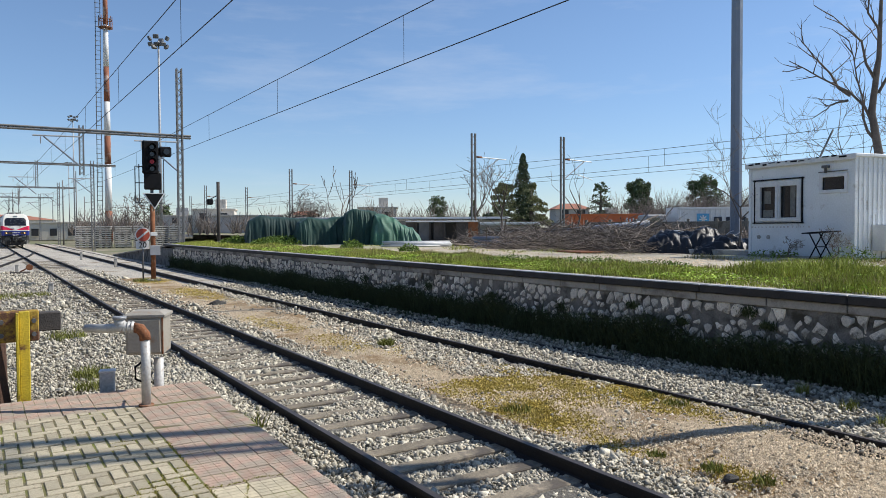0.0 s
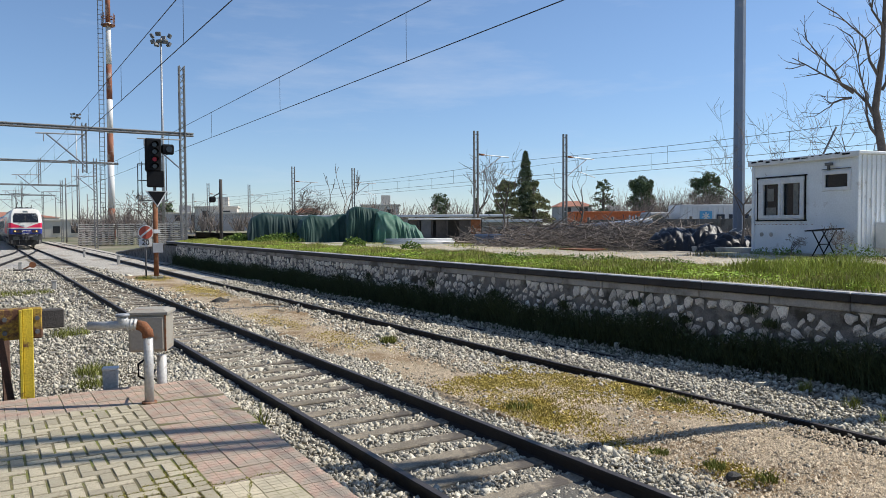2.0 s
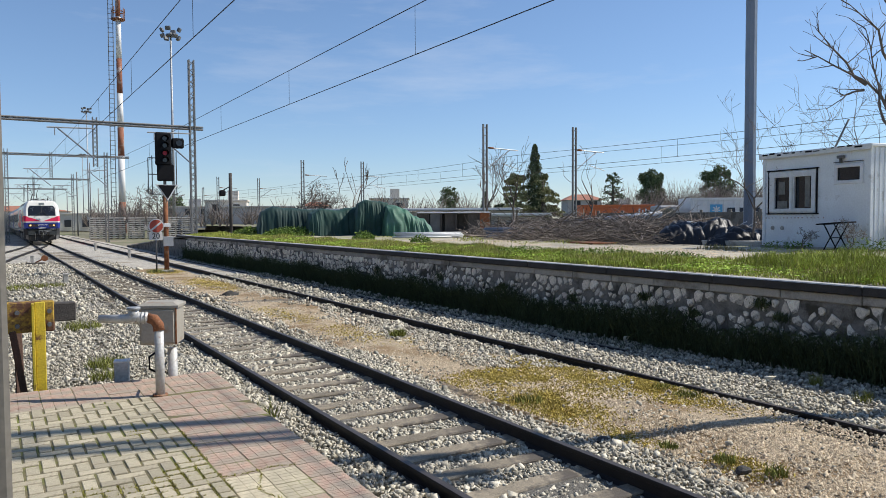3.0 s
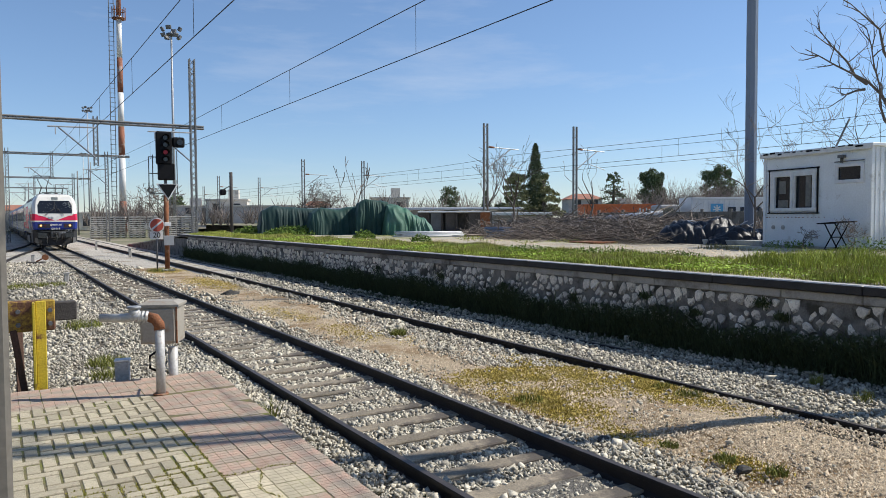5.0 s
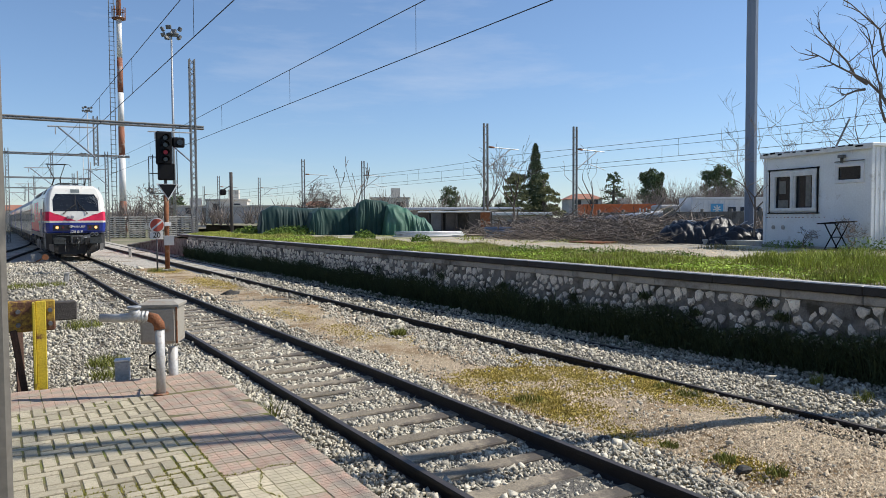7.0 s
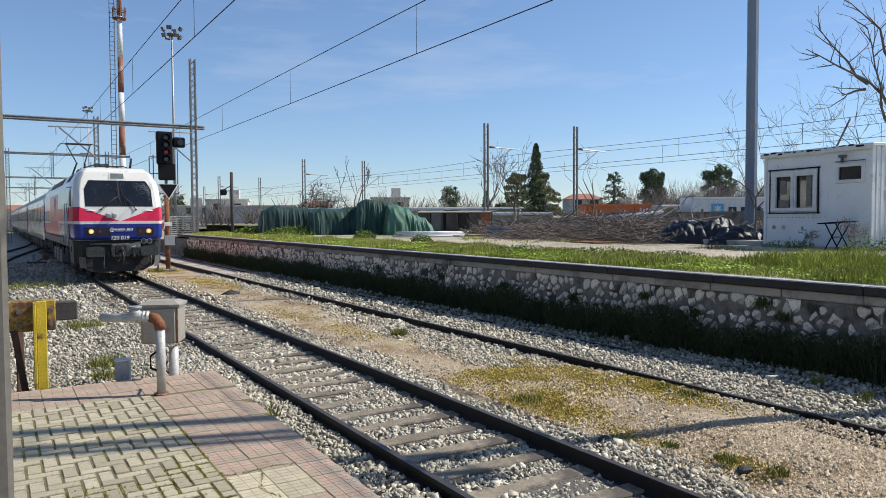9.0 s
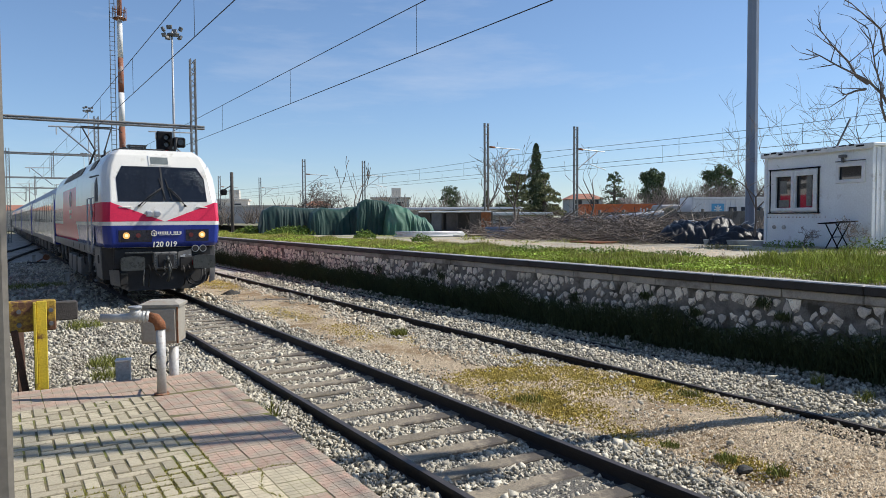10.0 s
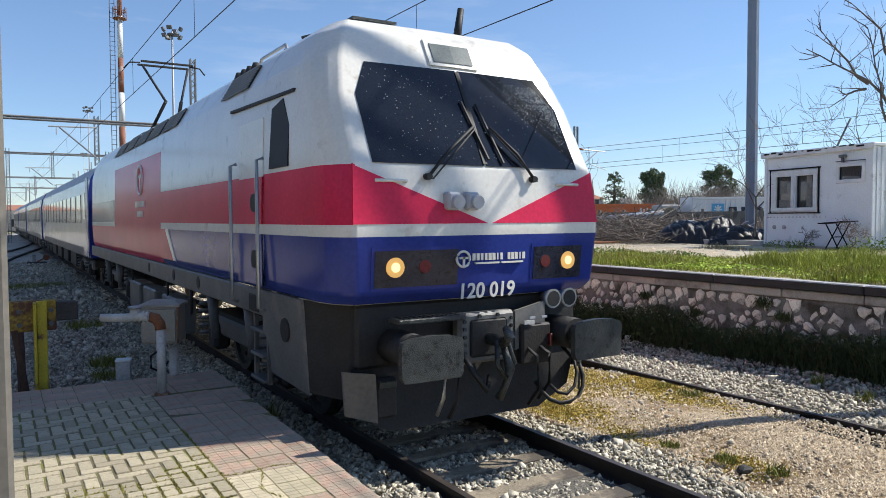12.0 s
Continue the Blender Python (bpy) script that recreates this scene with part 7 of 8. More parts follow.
    dest = front_plate("destination_frame", [(-0.27, 3.57), (0.27, 3.57), (0.27, 3.84), (-0.27, 3.84)], P["white"], body, 0.02)
    front_plate("destination_glass", [(-0.22, 3.61), (0.22, 3.61), (0.22, 3.80), (-0.22, 3.80)], P["dest"], dest, 0.03)
    # wipers
    for s in (-1, 1):
        px, ax, b0, b1 = (-0.62, -0.03, (0.04, 2.66), (-0.07, 3.22)) if s < 0 else (0.52, 0.15, (0.20, 2.63), (0.09, 3.20))
        at = lambda x, z, d: (x, front_y(x, z) - d, z)
        arm = part("wiper_arm", tubed([at(px, 2.49, 0.05), at(px * 0.6 + ax * 0.4, 2.72, 0.07), at(ax, 2.97, 0.06)], 0.014, 6), P["rubber"], body)
        part("wiper_rod", tubed([at(px + 0.04, 2.47, 0.05), at(px * 0.55 + ax * 0.45, 2.68, 0.07), at(ax, 2.94, 0.06)], 0.008, 5), P["rubber"], arm)
        part("wiper_blade", tubed([at(*b0, 0.035), at(*b1, 0.035)], 0.013, 5), P["rubber"], arm)
        part("wiper_pivot", tubed([at(px, 2.49, -0.03), at(px, 2.49, 0.07)], 0.03, 8), P["rubber"], arm)
        part("hand_rail", tubed([(s * 1.10, 0.06, 2.44), (s * 1.10, -0.05, 2.45), (s * 0.82, -0.08, 2.45), (s * 0.82, 0.03, 2.42)], 0.016, 6), P["white"], body, "white grab rail")
    # sockets below the windscreen
    for x in (-0.40, -0.20):
        sk = part("jumper_socket", boxed((x, -0.11, 2.28), (0.13, 0.13, 0.16), 0.02), P["coach_roof"], body, "grey jumper socket")
        part("socket_cap", tubed([(x + 0.02, -0.14, 2.28), (x + 0.02, -0.22, 2.27)], 0.06, 10), P["coach_roof"], sk)
    # headlamp clusters
    for s in (-1, 1):
        x0, x1 = (-1.13, -0.33) if s < 0 else (0.52, 1.12)
        cl = front_plate("lamp_panel", [(x0, 1.55), (x1, 1.55), (x1, 1.86), (x0, 1.86)], P["lamp_glass"], body, 0.012, "dark lamp cluster glass")
        front_plate("cluster_rim", [(x0 - 0.03, 1.52), (x1 + 0.03, 1.52), (x1 + 0.03, 1.89), (x0 - 0.03, 1.89)], P["blue"], cl, 0.006)
        hx = s * 0.943
        yy = front_y(hx, 1.72) - 0.012
        lp = part("headlight", tubed([(hx, yy + 0.01, 1.72), (hx, yy - 0.012, 1.72)], 0.085, 18), P["lamp"], cl, "glowing warm headlight")
        part("lamp_core", tubed([(hx, yy, 1.72), (hx, yy - 0.016, 1.72)], 0.042, 14), P["lamp_core"], lp)
        part("tail_light", tubed([(s * 0.66, yy + 0.01, 1.72), (s * 0.66, front_y(s * .66, 1.72) - 0.02, 1.72)], 0.058, 14), P["red_lamp"], cl, "unlit red tail lamp")
    # emblem and number
    yy = front_y(-0.28, 1.8) - 0.014
    em = bmesh.new()
    tube(em, [(-0.28 + 0.068 * math.cos(a), yy, 1.77 + 0.068 * math.sin(a)) for a in np.linspace(0, 6.2832, 25)], 0.012, 6)
    box(em, (-0.275, yy, 1.78), (0.09, 0.012, 0.02)), box(em, (-0.275, yy, 1.75), (0.022, 0.012, 0.08))
    part("emblem", em, P["white"], body, "white round emblem")
    bars = bmesh.new()
    for k, w in enumerate((0.05, 0.05, 0.04, 0.04, 0.05, 0.05, 0.02, 0.04, 0.0, 0.045, 0.05, 0.05, 0.02, 0.05)):
        if w:
            box(bars, (-0.165 + k * 0.043, front_y(-0.165 + k * 0.043, 1.78) - 0.008, 1.785), (w * 0.62, 0.008, 0.062))
    box(bars, (-0.02, front_y(0.1, 1.73) - 0.008, 1.728), (0.26, 0.02, 0.016)), box(bars, (0.26, front_y(0.26, 1.73) - 0.008, 1.728), (0.24, 0.03, 0.016))
    part("operator_lettering", bars, P["white"], body, "white lettering blocks")
    txt = bpy.data.curves.new("running_number", "FONT")
    txt.body, txt.size, txt.align_x, txt.align_y, txt.extrude, txt.shear = "120 019", 0.19, "CENTER", "CENTER", 0.004, 0.12
    txt.offset = 0.0035
    txt.materials.append(P["white"])
    ob = new("running_number", txt)
    ob.parent = body
    ob.matrix_basis = pose(-0.03, front_y(0.3, 1.5) - 0.040, 1.478, 88)
    # sides
    for s in (-1, 1):
        X = s * 1.492
        def panel(name, y0, y1, z0, z1, m, lift=0.004, parent=body, label="", top=None):
            dx = 0.0 if z1 < 2.3 else 0.012 if z1 < 2.7 else 0.030
            pts = [(X, y0, z0), (X, y1, z0), (X - s * dx, y1, z1), (X - s * dx, y0, z1)]
            return part(name, plate(pts, lift + 0.01, (s, 0, 0)), m, parent, label)
        flank = lambda y, z: (s * (1.472 + 0.02 * min(1.0, (z - 1.5) / 0.48)), y, z)
        part("red_corner", plate([flank(6.70, 1.98), flank(6.20, 1.50), flank(7.14, 1.50), flank(7.14, 1.98)], 0.004, (s, 0, 0)), P["red"], body)
        part("white_slash", plate([flank(6.50, 1.985), flank(6.74, 1.985), flank(6.22, 1.50), flank(6.02, 1.50)], 0.006, (s, 0, 0)), P["white"], body, "white slanting livery stripe")
        em = bmesh.new()
        tube(em, [(s * 1.472, 9.1 + 0.26 * math.cos(a), 2.86 + 0.26 * math.sin(a)) for a in np.linspace(0, 6.2832, 25)], 0.028, 5)
        box(em, (s * 1.473, 9.1, 2.93), (0.012, 0.34, 0.05)), box(em, (s * 1.473, 9.1, 2.82), (0.012, 0.06, 0.30))
        part("side_emblem", em, P["white"], body, "white round emblem")
        bars = bmesh.new()
        for row, n in ((2.42, 8), (2.24, 5)):
            for k in range(n):
                box(bars, (s * 1.487, 9.1 + (k - n / 2 + 0.5) * 0.125, row), (0.012, 0.085, 0.11))
        part("side_lettering", bars, P["white"], body, "white lettering blocks")
        panel("white_line", 0.75, 6.8, 1.98, 2.08, P["white"], -0.004)
        door = panel("cab_door", 1.72, 2.55, 1.46, 3.15, P["white"], 0.006, label="cab side door")
        panel("door_red", 1.72, 2.55, 2.08, 2.56, P["red"], 0.010, door)
        panel("door_blue", 1.72, 2.55, 1.46, 1.98, P["blue"], 0.010, door)
        win = part("cab_window", plate([(s * 1.478, 0.98, 2.62), (s * 1.478, 1.50, 2.62), (s * 1.45, 1.46, 3.2), (s * 1.45, 1.14, 3.26), (s * 1.45, 0.98, 3.0)], 0.02, (s, 0, 0)),
                   P["rubber"], body, "dark open cab side window")
        for y in (1.66, 2.62):
            gr = part("grab_rail", tubed([(s * 1.50, y, 1.22), (s * 1.57, y, 1.24), (s * 1.57, y, 2.72), (s * 1.50, y, 2.74)], 0.02, 6), P["chrome"], body, "steel door grab rail")
        for z in (2.30, 1.72):
            part("door_lock", tubed([(s * 1.49, 1.98, z), (s * 1.515, 1.98, z)], 0.10, 10), P["rubber"], door)
        # sloping roof-side grilles
        for y0, y1 in ((2.5, 3.6), (6.2, 7.4), (7.6, 8.8), (9.0, 10.2), (10.4, 11.6), (11.8, 13.0)):
            bm = bmesh.new()
            for k in range(8):
                t = k / 7
                x, z = s * (1.372 - 0.146 * t), 3.58 + 0.25 * t
                box(bm, (x + s * 0.02, (y0 + y1) / 2, z), (0.012, y1 - y0, 0.018))
            back = plate([(s * 1.368, y0, 3.58), (s * 1.368, y1, 3.58), (s * 1.222, y1, 3.83), (s * 1.222, y0, 3.83)], 0.02, (s * 0.85, 0, 0.5))
            g = part("roof_grille", back, P["under"], body, "dark louvred air intake")
            part("louvres", bm, P["grey"], g)
        # skirt with steps, vents and equipment boxes
        part("solebar", boxed((s * 1.45, 9.6, 1.27), (0.06, 15.6, 0.27), 0.015), P["grey"], root, "dirty grey solebar")
        part("front_skirt", plate([(s * 1.45, 0.72, 1.405), (s * 1.45, 1.82, 1.405), (s * 1.45, 1.82, 0.98), (s * 1.45, 1.66, 0.92), (s * 1.44, 1.58, 0.60), (s * 1.42, 0.62, 0.56)], 0.03, (s, 0, 0)),
             P["grey"], root, "dirty grey front skirt")
        for y in (1.86, 2.30):
            part("ladder_stile", boxed((s * 1.40, y, 0.80), (0.05, 0.05, 0.78), 0.006), P["grey"], root)
        for z in (0.44, 0.70, 0.96):
            part("ladder_step", boxed((s * 1.39, 2.08, z), (0.16, 0.44, 0.035), 0.006), P["grey"], root)
        for y in (2.62, 4.30, 12.95, 14.85):
            part("damper", tubed([(s * 1.34, y, 0.55), (s * 1.36, y + 0.05, 1.16)], [0.05, 0.075], 10), P["grey"], root, "grey upright damper")
        for y in (5.3, 7.0, 10.6, 12.0):
            part("pipe_run", tubed([(s * 1.42, y, 1.15), (s * 1.42, y, 0.80), (s * 1.38, y + 0.25, 0.72)], 0.022, 6), P["under"], root)
        part("corner_skirt", plate([(s * 1.47, 0.76, 1.405), (s * 1.22, 0.20, 1.405), (s * 1.20, 0.20, 0.55), (s * 1.45, 0.64, 0.58)], 0.02, (0, 1, 0)), P["under"], root)
        for y0 in (2.2,):
            part("step_recess", boxed((s * 1.475, 2.10, 1.25), (0.03, 0.34, 0.18), 0.01), P["under"], root)
        for y, z in ((1.15, 1.08), (4.6, 1.28), (6.2, 1.28), (8.3, 1.28)):
            part("filler_cap", tubed([(s * 1.465, y, z), (s * 1.487, y, z)], 0.115 if y < 2 else 0.085, 12), P["under"], root)
        for y0 in (6.2, 8.0, 9.6):
            part("equipment_box", boxed((s * 1.30, y0 + 0.6, 0.62), (0.3, 1.2, 0.55), 0.03), P["grey"], root, "grey underfloor box")
    # front lower part: black headstock, step, buffers, coupling, plough
    part("headstock", boxed((0, 0.36, 1.12), (2.44, 0.5, 0.56), 0.03), P["under"], root)
    part("front_step", boxed((-0.66, -0.14, 1.275), (0.66, 0.22, 0.04), 0.008), P["buffer"], root, "perforated steel step plate")
    for s in (-1, 1):
        bf = part("buffer", tubed([(s * 0.875, 0.1, 1.03), (s * 0.875, -0.30, 1.03)], 0.15, 14), P["under"], root)
        part("plunger", tubed([(s * 0.875, -0.28, 1.03), (s * 0.875, -0.54, 1.03)], 0.11, 14), P["buffer"], bf)
        bm = plate([(s * 0.875 + x, -0.60, 1.03 + z) for x, z in ((-0.28, -0.14), (-0.255, -0.18), (0.255, -0.18), (0.28, -0.14), (0.285, 0.10), (0.27, 0.14), (0.18, 0.165), (0.0, 0.178), (-0.18, 0.165), (-0.27, 0.14), (-0.285, 0.10))],
                   0.06, (0, 1, 0))
        part("buffer_head", bm, P["buffer"], bf, "greasy grey rectangular buffer head")
        # rail guard and pipes
        part("rail_guard", plate([(s * 1.34, 0.12, 0.84), (s * 1.14, -0.10, 0.84), (s * 1.11, -0.08, 0.42), (s * 1.31, 0.14, 0.46)], 0.03, (0, 1, 0)), P["grey"], root, "scuffed grey rail guard")
        part("air_hose", tubed([(s * 0.42, -0.05, 0.95), (s * 0.42, -0.28, 0.86), (s * 0.45, -0.26, 0.55), (s * 0.44, -0.12, 0.38)], 0.018, 7), P["rubber"], root)
        part("air_hose", tubed([(s * 0.56, -0.05, 0.95), (s * 0.56, -0.28, 0.88), (s * 0.58, -0.26, 0.60), (s * 0.56, -0.12, 0.42)], 0.018, 7), P["chrome"] if s < 0 else P["rubber"], root)
    part("coupling_frame", boxed((0.0, -0.02, 1.05), (0.62, 0.14, 0.46), 0.03), P["grey"], root)
    part("socket_plate", plate([(0.31, -0.09, 1.27), (0.66, -0.09, 1.34), (0.66, -0.09, 0.98), (0.31, -0.09, 0.90)], 0.03, (0, 1, 0)), P["grey"], root, "grey plate with pressure markings")
    for k in range(14):
        bx, bz = ((-0.26, 0.86 + 0.07 * (k % 6)) if k < 6 else (0.26, 0.86 + 0.07 * (k % 6))) if k < 12 else ((-0.1 if k == 12 else 0.1), 1.25)
        part("bolt", tubed([(bx, -0.09, bz), (bx, -0.115, bz)], 0.018, 6), P["buffer"], root)
    part("frame_recess", boxed((0.0, -0.10, 1.05), (0.40, 0.03, 0.34), 0.02), P["under"], root)
    part("draw_hook", tubed([(0, 0, 1.04), (0, -0.34, 1.04), (0, -0.42, 1.10), (0, -0.36, 1.17)], [0.06, 0.055, 0.05, 0.03], 8), P["buffer"], root)
    part("screw_coupling", tubed([(0.02, -0.30, 1.0), (0.05, -0.36, 0.80), (0.03, -0.30, 0.62), (0.0, -0.26, 0.52)], [0.03, 0.045, 0.03, 0.04], 8), P["buffer"], root, "hanging screw coupling")
    part("coupling_link", tubed([(-0.05, -0.30, 1.05), (-0.09, -0.36, 0.85), (0.0, -0.36, 0.72), (0.10, -0.36, 0.85), (0.06, -0.30, 1.05)], 0.022, 6), P["buffer"], root)
    part("plough", plate([(-1.26, 0.15, 0.86), (1.26, 0.15, 0.86), (1.10, 0.10, 0.46), (0.72, 0.08, 0.28), (-0.90, 0.08, 0.28), (-1.14, 0.10, 0.40)], 0.06, (0, 1, 0)), P["under"], root, "black snow plough plate")
    for x in (0.76, 0.96):
        hn = part("horn", tubed([(x, 0.05, 1.36), (x, -0.10, 1.355)], [0.05, 0.095], 14), P["chrome"], root, "round horn mouth")
        part("horn_throat", tubed([(x, -0.085, 1.355), (x, -0.105, 1.355)], 0.075, 14), P["under"], hn)
    part("bar_label", boxed((0.42, -0.16, 1.16), (0.12, 0.012, 0.035), 0.0), P["roof"], root)
    part("jumper_box", boxed((0.52, -0.10, 0.95), (0.34, 0.1, 0.38), 0.02), P["under"], root)
    part("red_tap", boxed((0.66, -0.17, 0.98), (0.03, 0.05, 0.12), 0.008), P["red_lamp"], root)
    part("end_cock", tubed([(0.98, -0.10, 0.98), (0.99, -0.22, 0.92), (0.97, -0.22, 0.70)], [0.05, 0.045, 0.03], 8), P["roof"], root, "grey brake end cock")
    part("air_hose", tubed([(0.97, -0.22, 0.74), (0.98, -0.27, 0.62), (0.95, -0.30, 0.52), (0.88, -0.32, 0.44), (0.78, -0.32, 0.40), (0.67, -0.30, 0.40), (0.58, -0.26, 0.44), (0.52, -0.20, 0.52), (0.50, -0.15, 0.60)], 0.020, 7), P["rubber"], root)
    part("air_hose", tubed([(0.84, -0.12, 0.90), (0.89, -0.24, 0.78), (0.88, -0.30, 0.66), (0.83, -0.32, 0.54), (0.74, -0.32, 0.48), (0.66, -0.28, 0.50), (0.60, -0.22, 0.58)], 0.016, 7), P["rubber"], root)
    part("heating_cable", tubed([(-0.30, -0.05, 0.98), (-0.28, -0.26, 0.80), (-0.16, -0.30, 0.62), (-0.06, -0.2, 0.72)], 0.024, 7), P["rubber"], root)
    part("guard_bracket", boxed((-1.02, -0.02, 0.62), (0.20, 0.10, 0.34), 0.02), P["under"], root)
    part("guard_edge", boxed((-1.02, -0.085, 0.74), (0.16, 0.02, 0.05), 0.004), P["buffer"], root)
    for x in (0.46, 0.60):
        part("stencil_mark", boxed((x, -0.155 if x > 0 else 0.10, 1.20 if x > 0 else 1.34), (0.06, 0.012, 0.018), 0.0), P["coach_roof"], root)
    for k in range(9):
        part("step_hole", boxed((-0.92 + k * 0.065, -0.14, 1.297), (0.03, 0.16, 0.006), 0.0), P["under"], root)
    # roof gear
    for s in (-1, 1):
        part("roof_handrail", tubed([(s * 0.95, 3.5, 3.94), (s * 0.95, 3.38, 4.09), (s * 0.95, 2.5, 4.09), (s * 0.95, 2.4, 3.96)], 0.02, 7), P["chrome"], root)
        for y in (3.7, 3.95, 4.2, 4.45):
            part("small_insulator", tubed([(s * 0.92, y, 3.94), (s * 0.92, y, 4.03), (s * 0.92, y, 4.11)], [0.05, 0.07, 0.04], 8), P["under"], root, "dark ribbed insulator")
        part("rain_gutter", plate([(s * 1.435, 0.86, 3.285), (s * 1.435, 2.95, 3.335), (s * 1.435, 2.95, 3.365), (s * 1.435, 0.86, 3.315)], 0.03, (s, 0, 0)), P["under"], root, "dark rain gutter")
    part("roof_deck", boxed((0, 9.2, 3.98), (1.3, 13, 0.06), 0.02), P["roof"], root)
    bm = bmesh.new()
    box(bm, (-0.40, 1.5, 4.17), (0.50, 0.30, 0.03)), box(bm, (-0.60, 1.5, 4.06), (0.05, 0.25, 0.20)), box(bm, (-0.20, 1.5, 4.06), (0.05, 0.25, 0.20)), box(bm, (-0.40, 1.5, 4.11), (0.30, 0.2, 0.05)), tube(bm, [(-0.95, 2.0, 4.06), (-0.62, 1.8, 4.15)], 0.02, 5)
    part("roof_bracket", bm, P["buffer"], root)
    part("aerial", tubed([(0.55, 1.3, 3.98), (0.62, 1.3, 4.42)], [0.05, 0.035], 6), P["rubber"], root, "dark roof aerial")
    for y in (4.2, 4.6, 11.0, 13.2):
        part("insulator", tubed([(0.35, y, 4.0), (0.35, y, 4.2)], [0.10, 0.06], 8), M["rust"], root)
    part("roof_conductor", tubed([(0.35, 3.6, 4.20), (0.35, 12.5, 4.20)], 0.025, 6), P["under"], root)
    bm = bmesh.new()
    for x in (-0.5, 0.5):
        tube(bm, [(x, 3.0, 4.10), (x, 4.5, 4.10)], 0.03, 6)
        tube(bm, [(x * 0.8, 3.1, 4.17), (x * 0.4, 4.4, 4.22)], 0.025, 6)
        for y in (3.1, 4.4):
            tube(bm, [(x, y, 3.99), (x, y, 4.10)], 0.045, 8)
    for y in (3.0, 3.75, 4.5):
        tube(bm, [(-0.5, y, 4.10), (0.5, y, 4.10)], 0.03, 6)
    tube(bm, [(-0.75, 3.1, 4.16), (-0.6, 3.1, 4.22), (0.6, 3.1, 4.22), (0.75, 3.1, 4.16)], 0.025, 6)
    part("folded_pantograph", bm, P["under"], root, "folded dark pantograph")
    # raised pantograph
    pg = part("pantograph", boxed((0, 14.2, 4.20), (1.4, 1.7, 0.10), 0.03), P["under"], root, "raised single-arm pantograph")
    for s in (-1, 1):
        part("lower_arm", tubed([(s * 0.35, 14.9, 4.25), (s * 0.18, 13.3, 5.0)], 0.045, 6), P["under"], pg)
        part("upper_arm", tubed([(s * 0.18, 13.3, 5.0), (s * 0.55, 14.2, 6.0)], 0.03, 6), P["under"], pg)
        part("horn_end", tubed([(s * 0.6, 14.2, 6.06), (s * 0.85, 14.2, 6.04), (s * 0.98, 14.2, 5.88)], 0.02, 6), P["under"], pg)
    for y in (13.95, 14.45):
        part("contact_strip", boxed((0, y, 6.05), (1.25, 0.06, 0.05), 0.01), P["under"], pg)
    # bogies
    for by in (3.4, 14.0):
        bogie(root, by, 1.15)
    return root


def wheel_bm(s):
    """A flanged disc wheel about its axle: tyre, dished disc, hub and bolts."""
    bm = bmesh.new()
    prof = [(-0.065, 0.10), (-0.065, 0.53), (-0.035, 0.53), (-0.03, 0.50), (0.065, 0.50), (0.065, 0.42), (0.02, 0.40), (0.02, 0.18), (0.075, 0.15), (0.075, 0.0)]
    rings = [[bm.verts.new((s * x, r * math.cos(a), r * math.sin(a))) for a in np.linspace(0, 6.2832, 29)[:-1]] for x, r in prof[:-1]]
    for a, b in zip(rings, rings[1:]):
        for k in range(28):
            bm.faces.new((a[k], a[(k + 1) % 28], b[(k + 1) % 28], b[k]))
    bm.faces.new(rings[0]), bm.faces.new(rings[-1])
    for k in range(6):
        a = k * math.pi / 3
        tube(bm, [(s * 0.01, 0.28 * math.cos(a), 0.28 * math.sin(a)), (s * 0.045, 0.28 * math.cos(a), 0.28 * math.sin(a))], 0.03, 6)
    bmesh.ops.recalc_face_normals(bm, faces=bm.faces)
    return bm


def bogie(root, by, r, wheels=(-1.4, 1.4)):
    fr = part("bogie", boxed((0, by, 0.72), (2.3, 3.9, 0.22), 0.04), P["under"], root, "black bogie frame")
    for s in (-1, 1):
        part("side_frame", boxed((s * 1.12, by, 0.66), (0.14, 3.8, 0.26), 0.04), P["grey"], fr)
        for dy in wheels:
            w = part("wheel", wheel_bm(s), P["buffer"], fr, "steel wheel")
            w.location = (s * 0.765, by + dy, 0.50)
            part("axle_box", boxed((s * 1.16, by + dy, 0.52), (0.22, 0.36, 0.36), 0.05), P["under"], fr)
            sp = bmesh.new()
            pts = [(s * 1.20 + 0.115 * math.cos(a), by + dy + 0.44 + 0.115 * math.sin(a), 0.46 + a * 0.0165) for a in np.linspace(0, 37.7, 72)]
            tube(sp, pts, 0.026, 5)
            part("coil_spring", sp, P["grey"], fr)


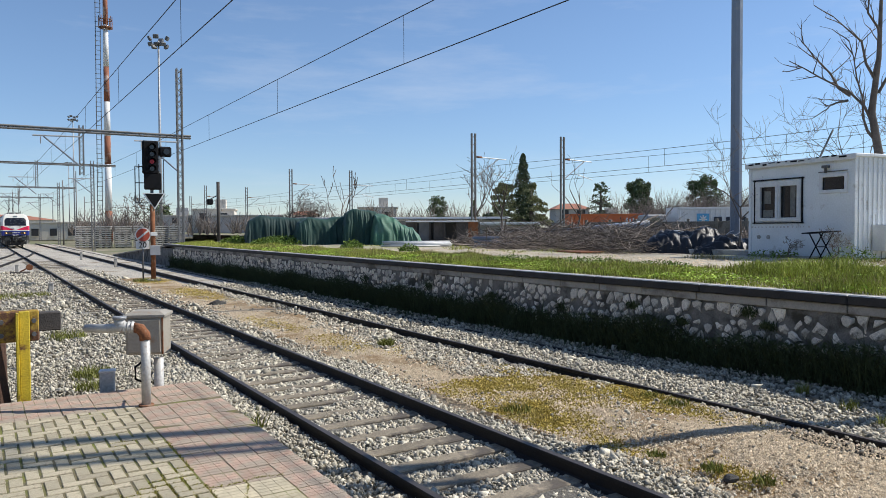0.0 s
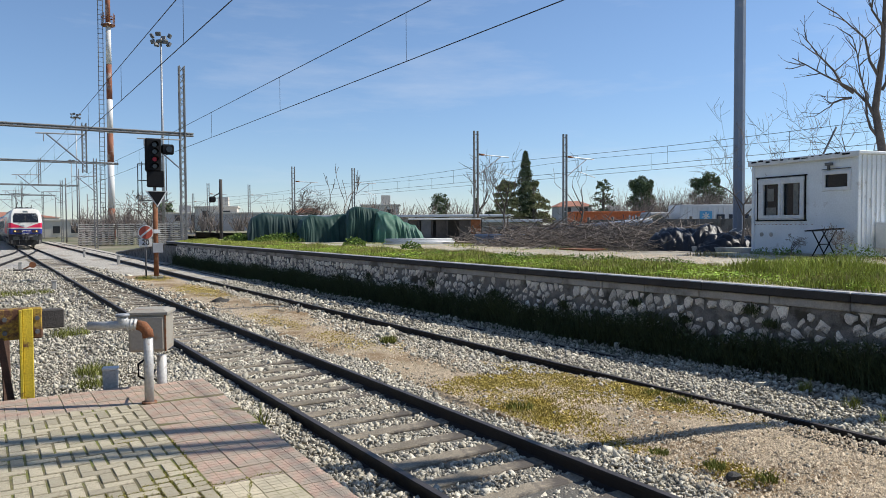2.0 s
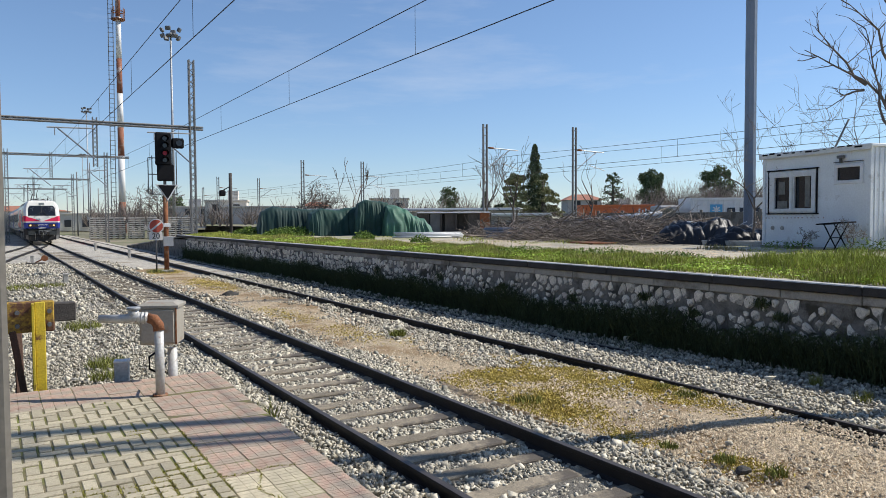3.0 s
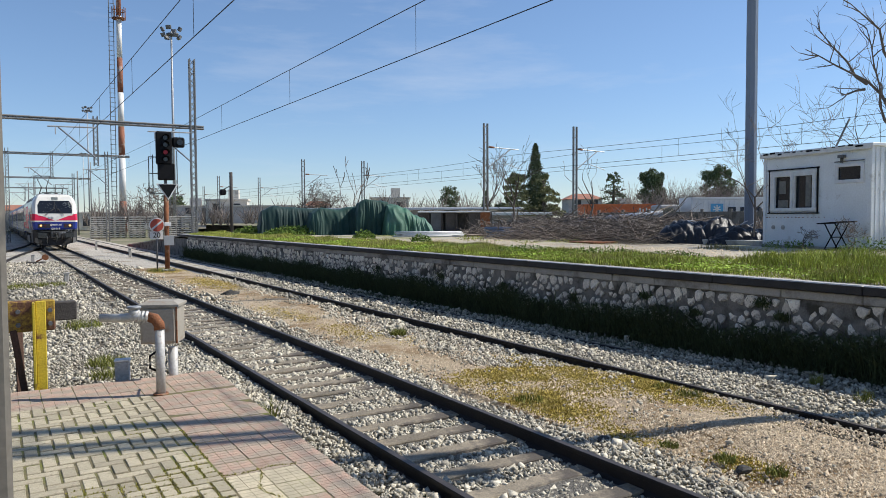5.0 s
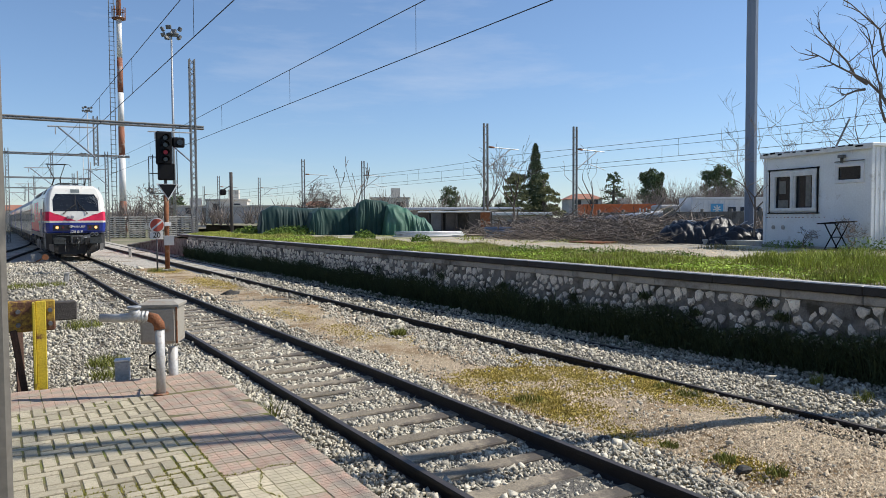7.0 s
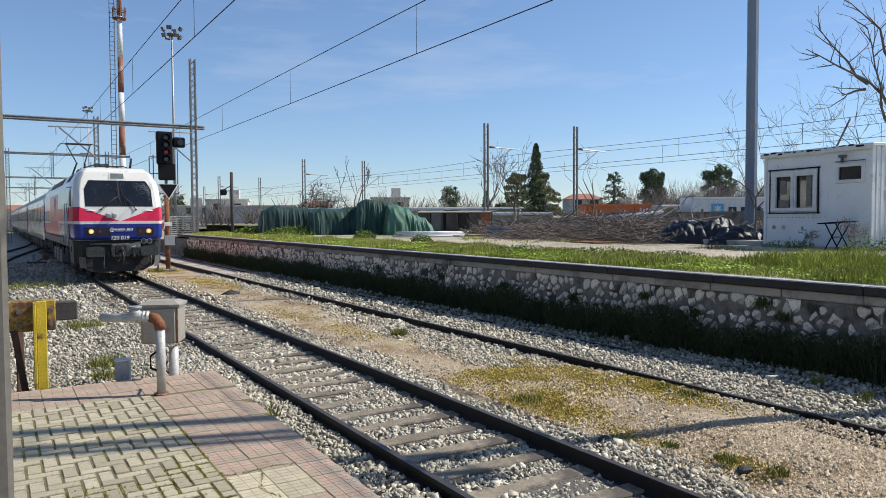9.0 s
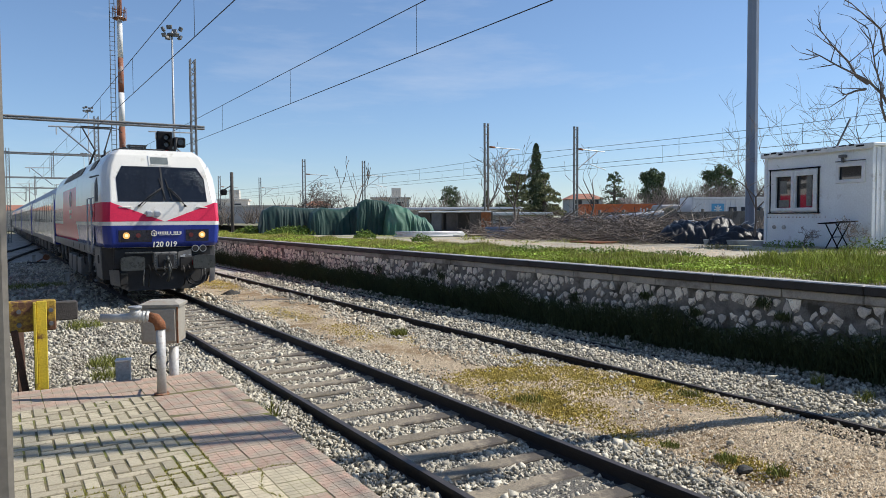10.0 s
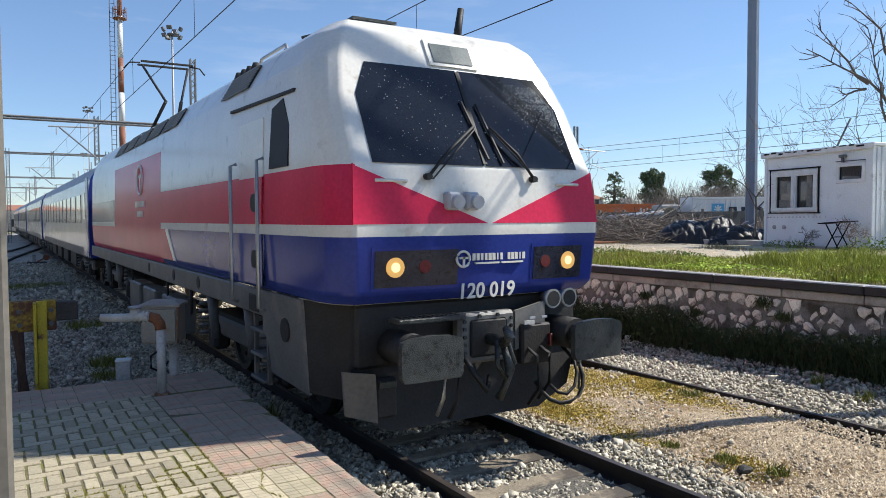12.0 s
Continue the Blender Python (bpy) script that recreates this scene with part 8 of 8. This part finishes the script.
def coach(y0, blue_end):
    root = empty("coach", "silver-white passenger coach with dark windows", "railway coach", group="coaches")
    L = 25.6
    prof = [(1.38, 0.98), (1.42, 1.2), (1.42, 2.9), (1.36, 3.35), (1.15, 3.72), (0.75, 3.95), (0.0, 4.02)]
    prof = prof + [(-x, z) for x, z in reversed(prof[:-1])]
    bm = prism(prof, [0.5, L])
    for f in bm.faces:
        c = f.calc_center_median()
        if abs(f.normal.y) > 0.9:
            f.material_index = 1
        elif c.z > 3.4:
            f.material_index = 2
    part("body", bm, [P["coach"], P["blue"], P["coach_roof"]], root)
    for s in (-1, 1):
        for k in range(11):
            y = 3.4 + k * 1.9
            w = part("window", boxed((s * 1.424, y, 2.48), (0.02, 1.25, 0.92), 0.008), P["coach_glass"], root)
        for y in (1.6, 24.2):
            d = part("door", boxed((s * 1.425, y, 2.05), (0.02, 0.85, 2.05), 0.008), P["coach"], root)
            part("door_window", boxed((s * 1.438, y, 2.55), (0.012, 0.5, 0.8), 0.01), P["coach_glass"], d)
        part("blue_panel", boxed((s * 1.427, 0.9, 2.2), (0.016, 0.6, 2.4), 0.0), P["blue"], root, "dark blue end panel")
        part("lower_band", boxed((s * 1.424, L / 2, 1.12), (0.016, L - 2, 0.26), 0.0), P["grey"], root, "grey lower band")
        for y in (7.5, 11, 14.5, 18):
            part("equipment_box", boxed((s * 1.15, y, 0.7), (0.3, 2.2, 0.55), 0.03), P["under"], root)
    part("gangway", boxed((0, 0.2, 2.2), (1.5, 0.6, 2.4), 0.04), P["rubber"], root)
    for by in (3.8, 22.0):
        bogie(root, by, 1.0, (-1.25, 1.25))
    for y in (4, 9, 14, 19):
        part("roof_vent", boxed((0, y, 4.03), (0.9, 1.6, 0.14), 0.04), P["coach_roof"], root)
    return root


loco = locomotive()
first = coach(0, True)
coaches = [first] + [copy_thing(first, pose(0, 0, 0)) for _ in range(3)]

# pieces of the walls and pavements
platform_wall()
paving()


def motions():
    """The train rolls in along the main track and slows a little; the distances are those of its front."""
    way = [(0.0, 101.6), (1.5, 89.15), (3.0, 76.8), (4.0, 68.6), (5.0, 60.5), (6.0, 52.4), (7.0, 44.35), (8.0, 36.3), (9.0, 28.29), (9.5, 24.25),
           (10.0, 20.30), (10.5, 16.50), (11.0, 12.79), (11.5, 9.125), (12.0, 5.527)]
    walk(loco, [(t, pose(0, y, 0)) for t, y in way])
    for k, c in enumerate(coaches):
        walk(c, [(t, pose(0, y + LOCO_LEN + 0.5 + k * 26.2, 0)) for t, y in way])
    # the wheels roll without slip: less than a quarter turn from row to row
    ts = [0.08 * k for k in range(151)]
    dist = np.interp(ts, [t for t, _ in way], [way[0][1] - y for _, y in way])
    for thing in (loco, *coaches):
        for o in thing.children_recursive:
            if o.name.startswith("wheel"):
                x, y, z = o.location
                walk(o, [(t, pose(x, y, z, math.degrees(d / 0.50))) for t, d in zip(ts, dist)])


motions()
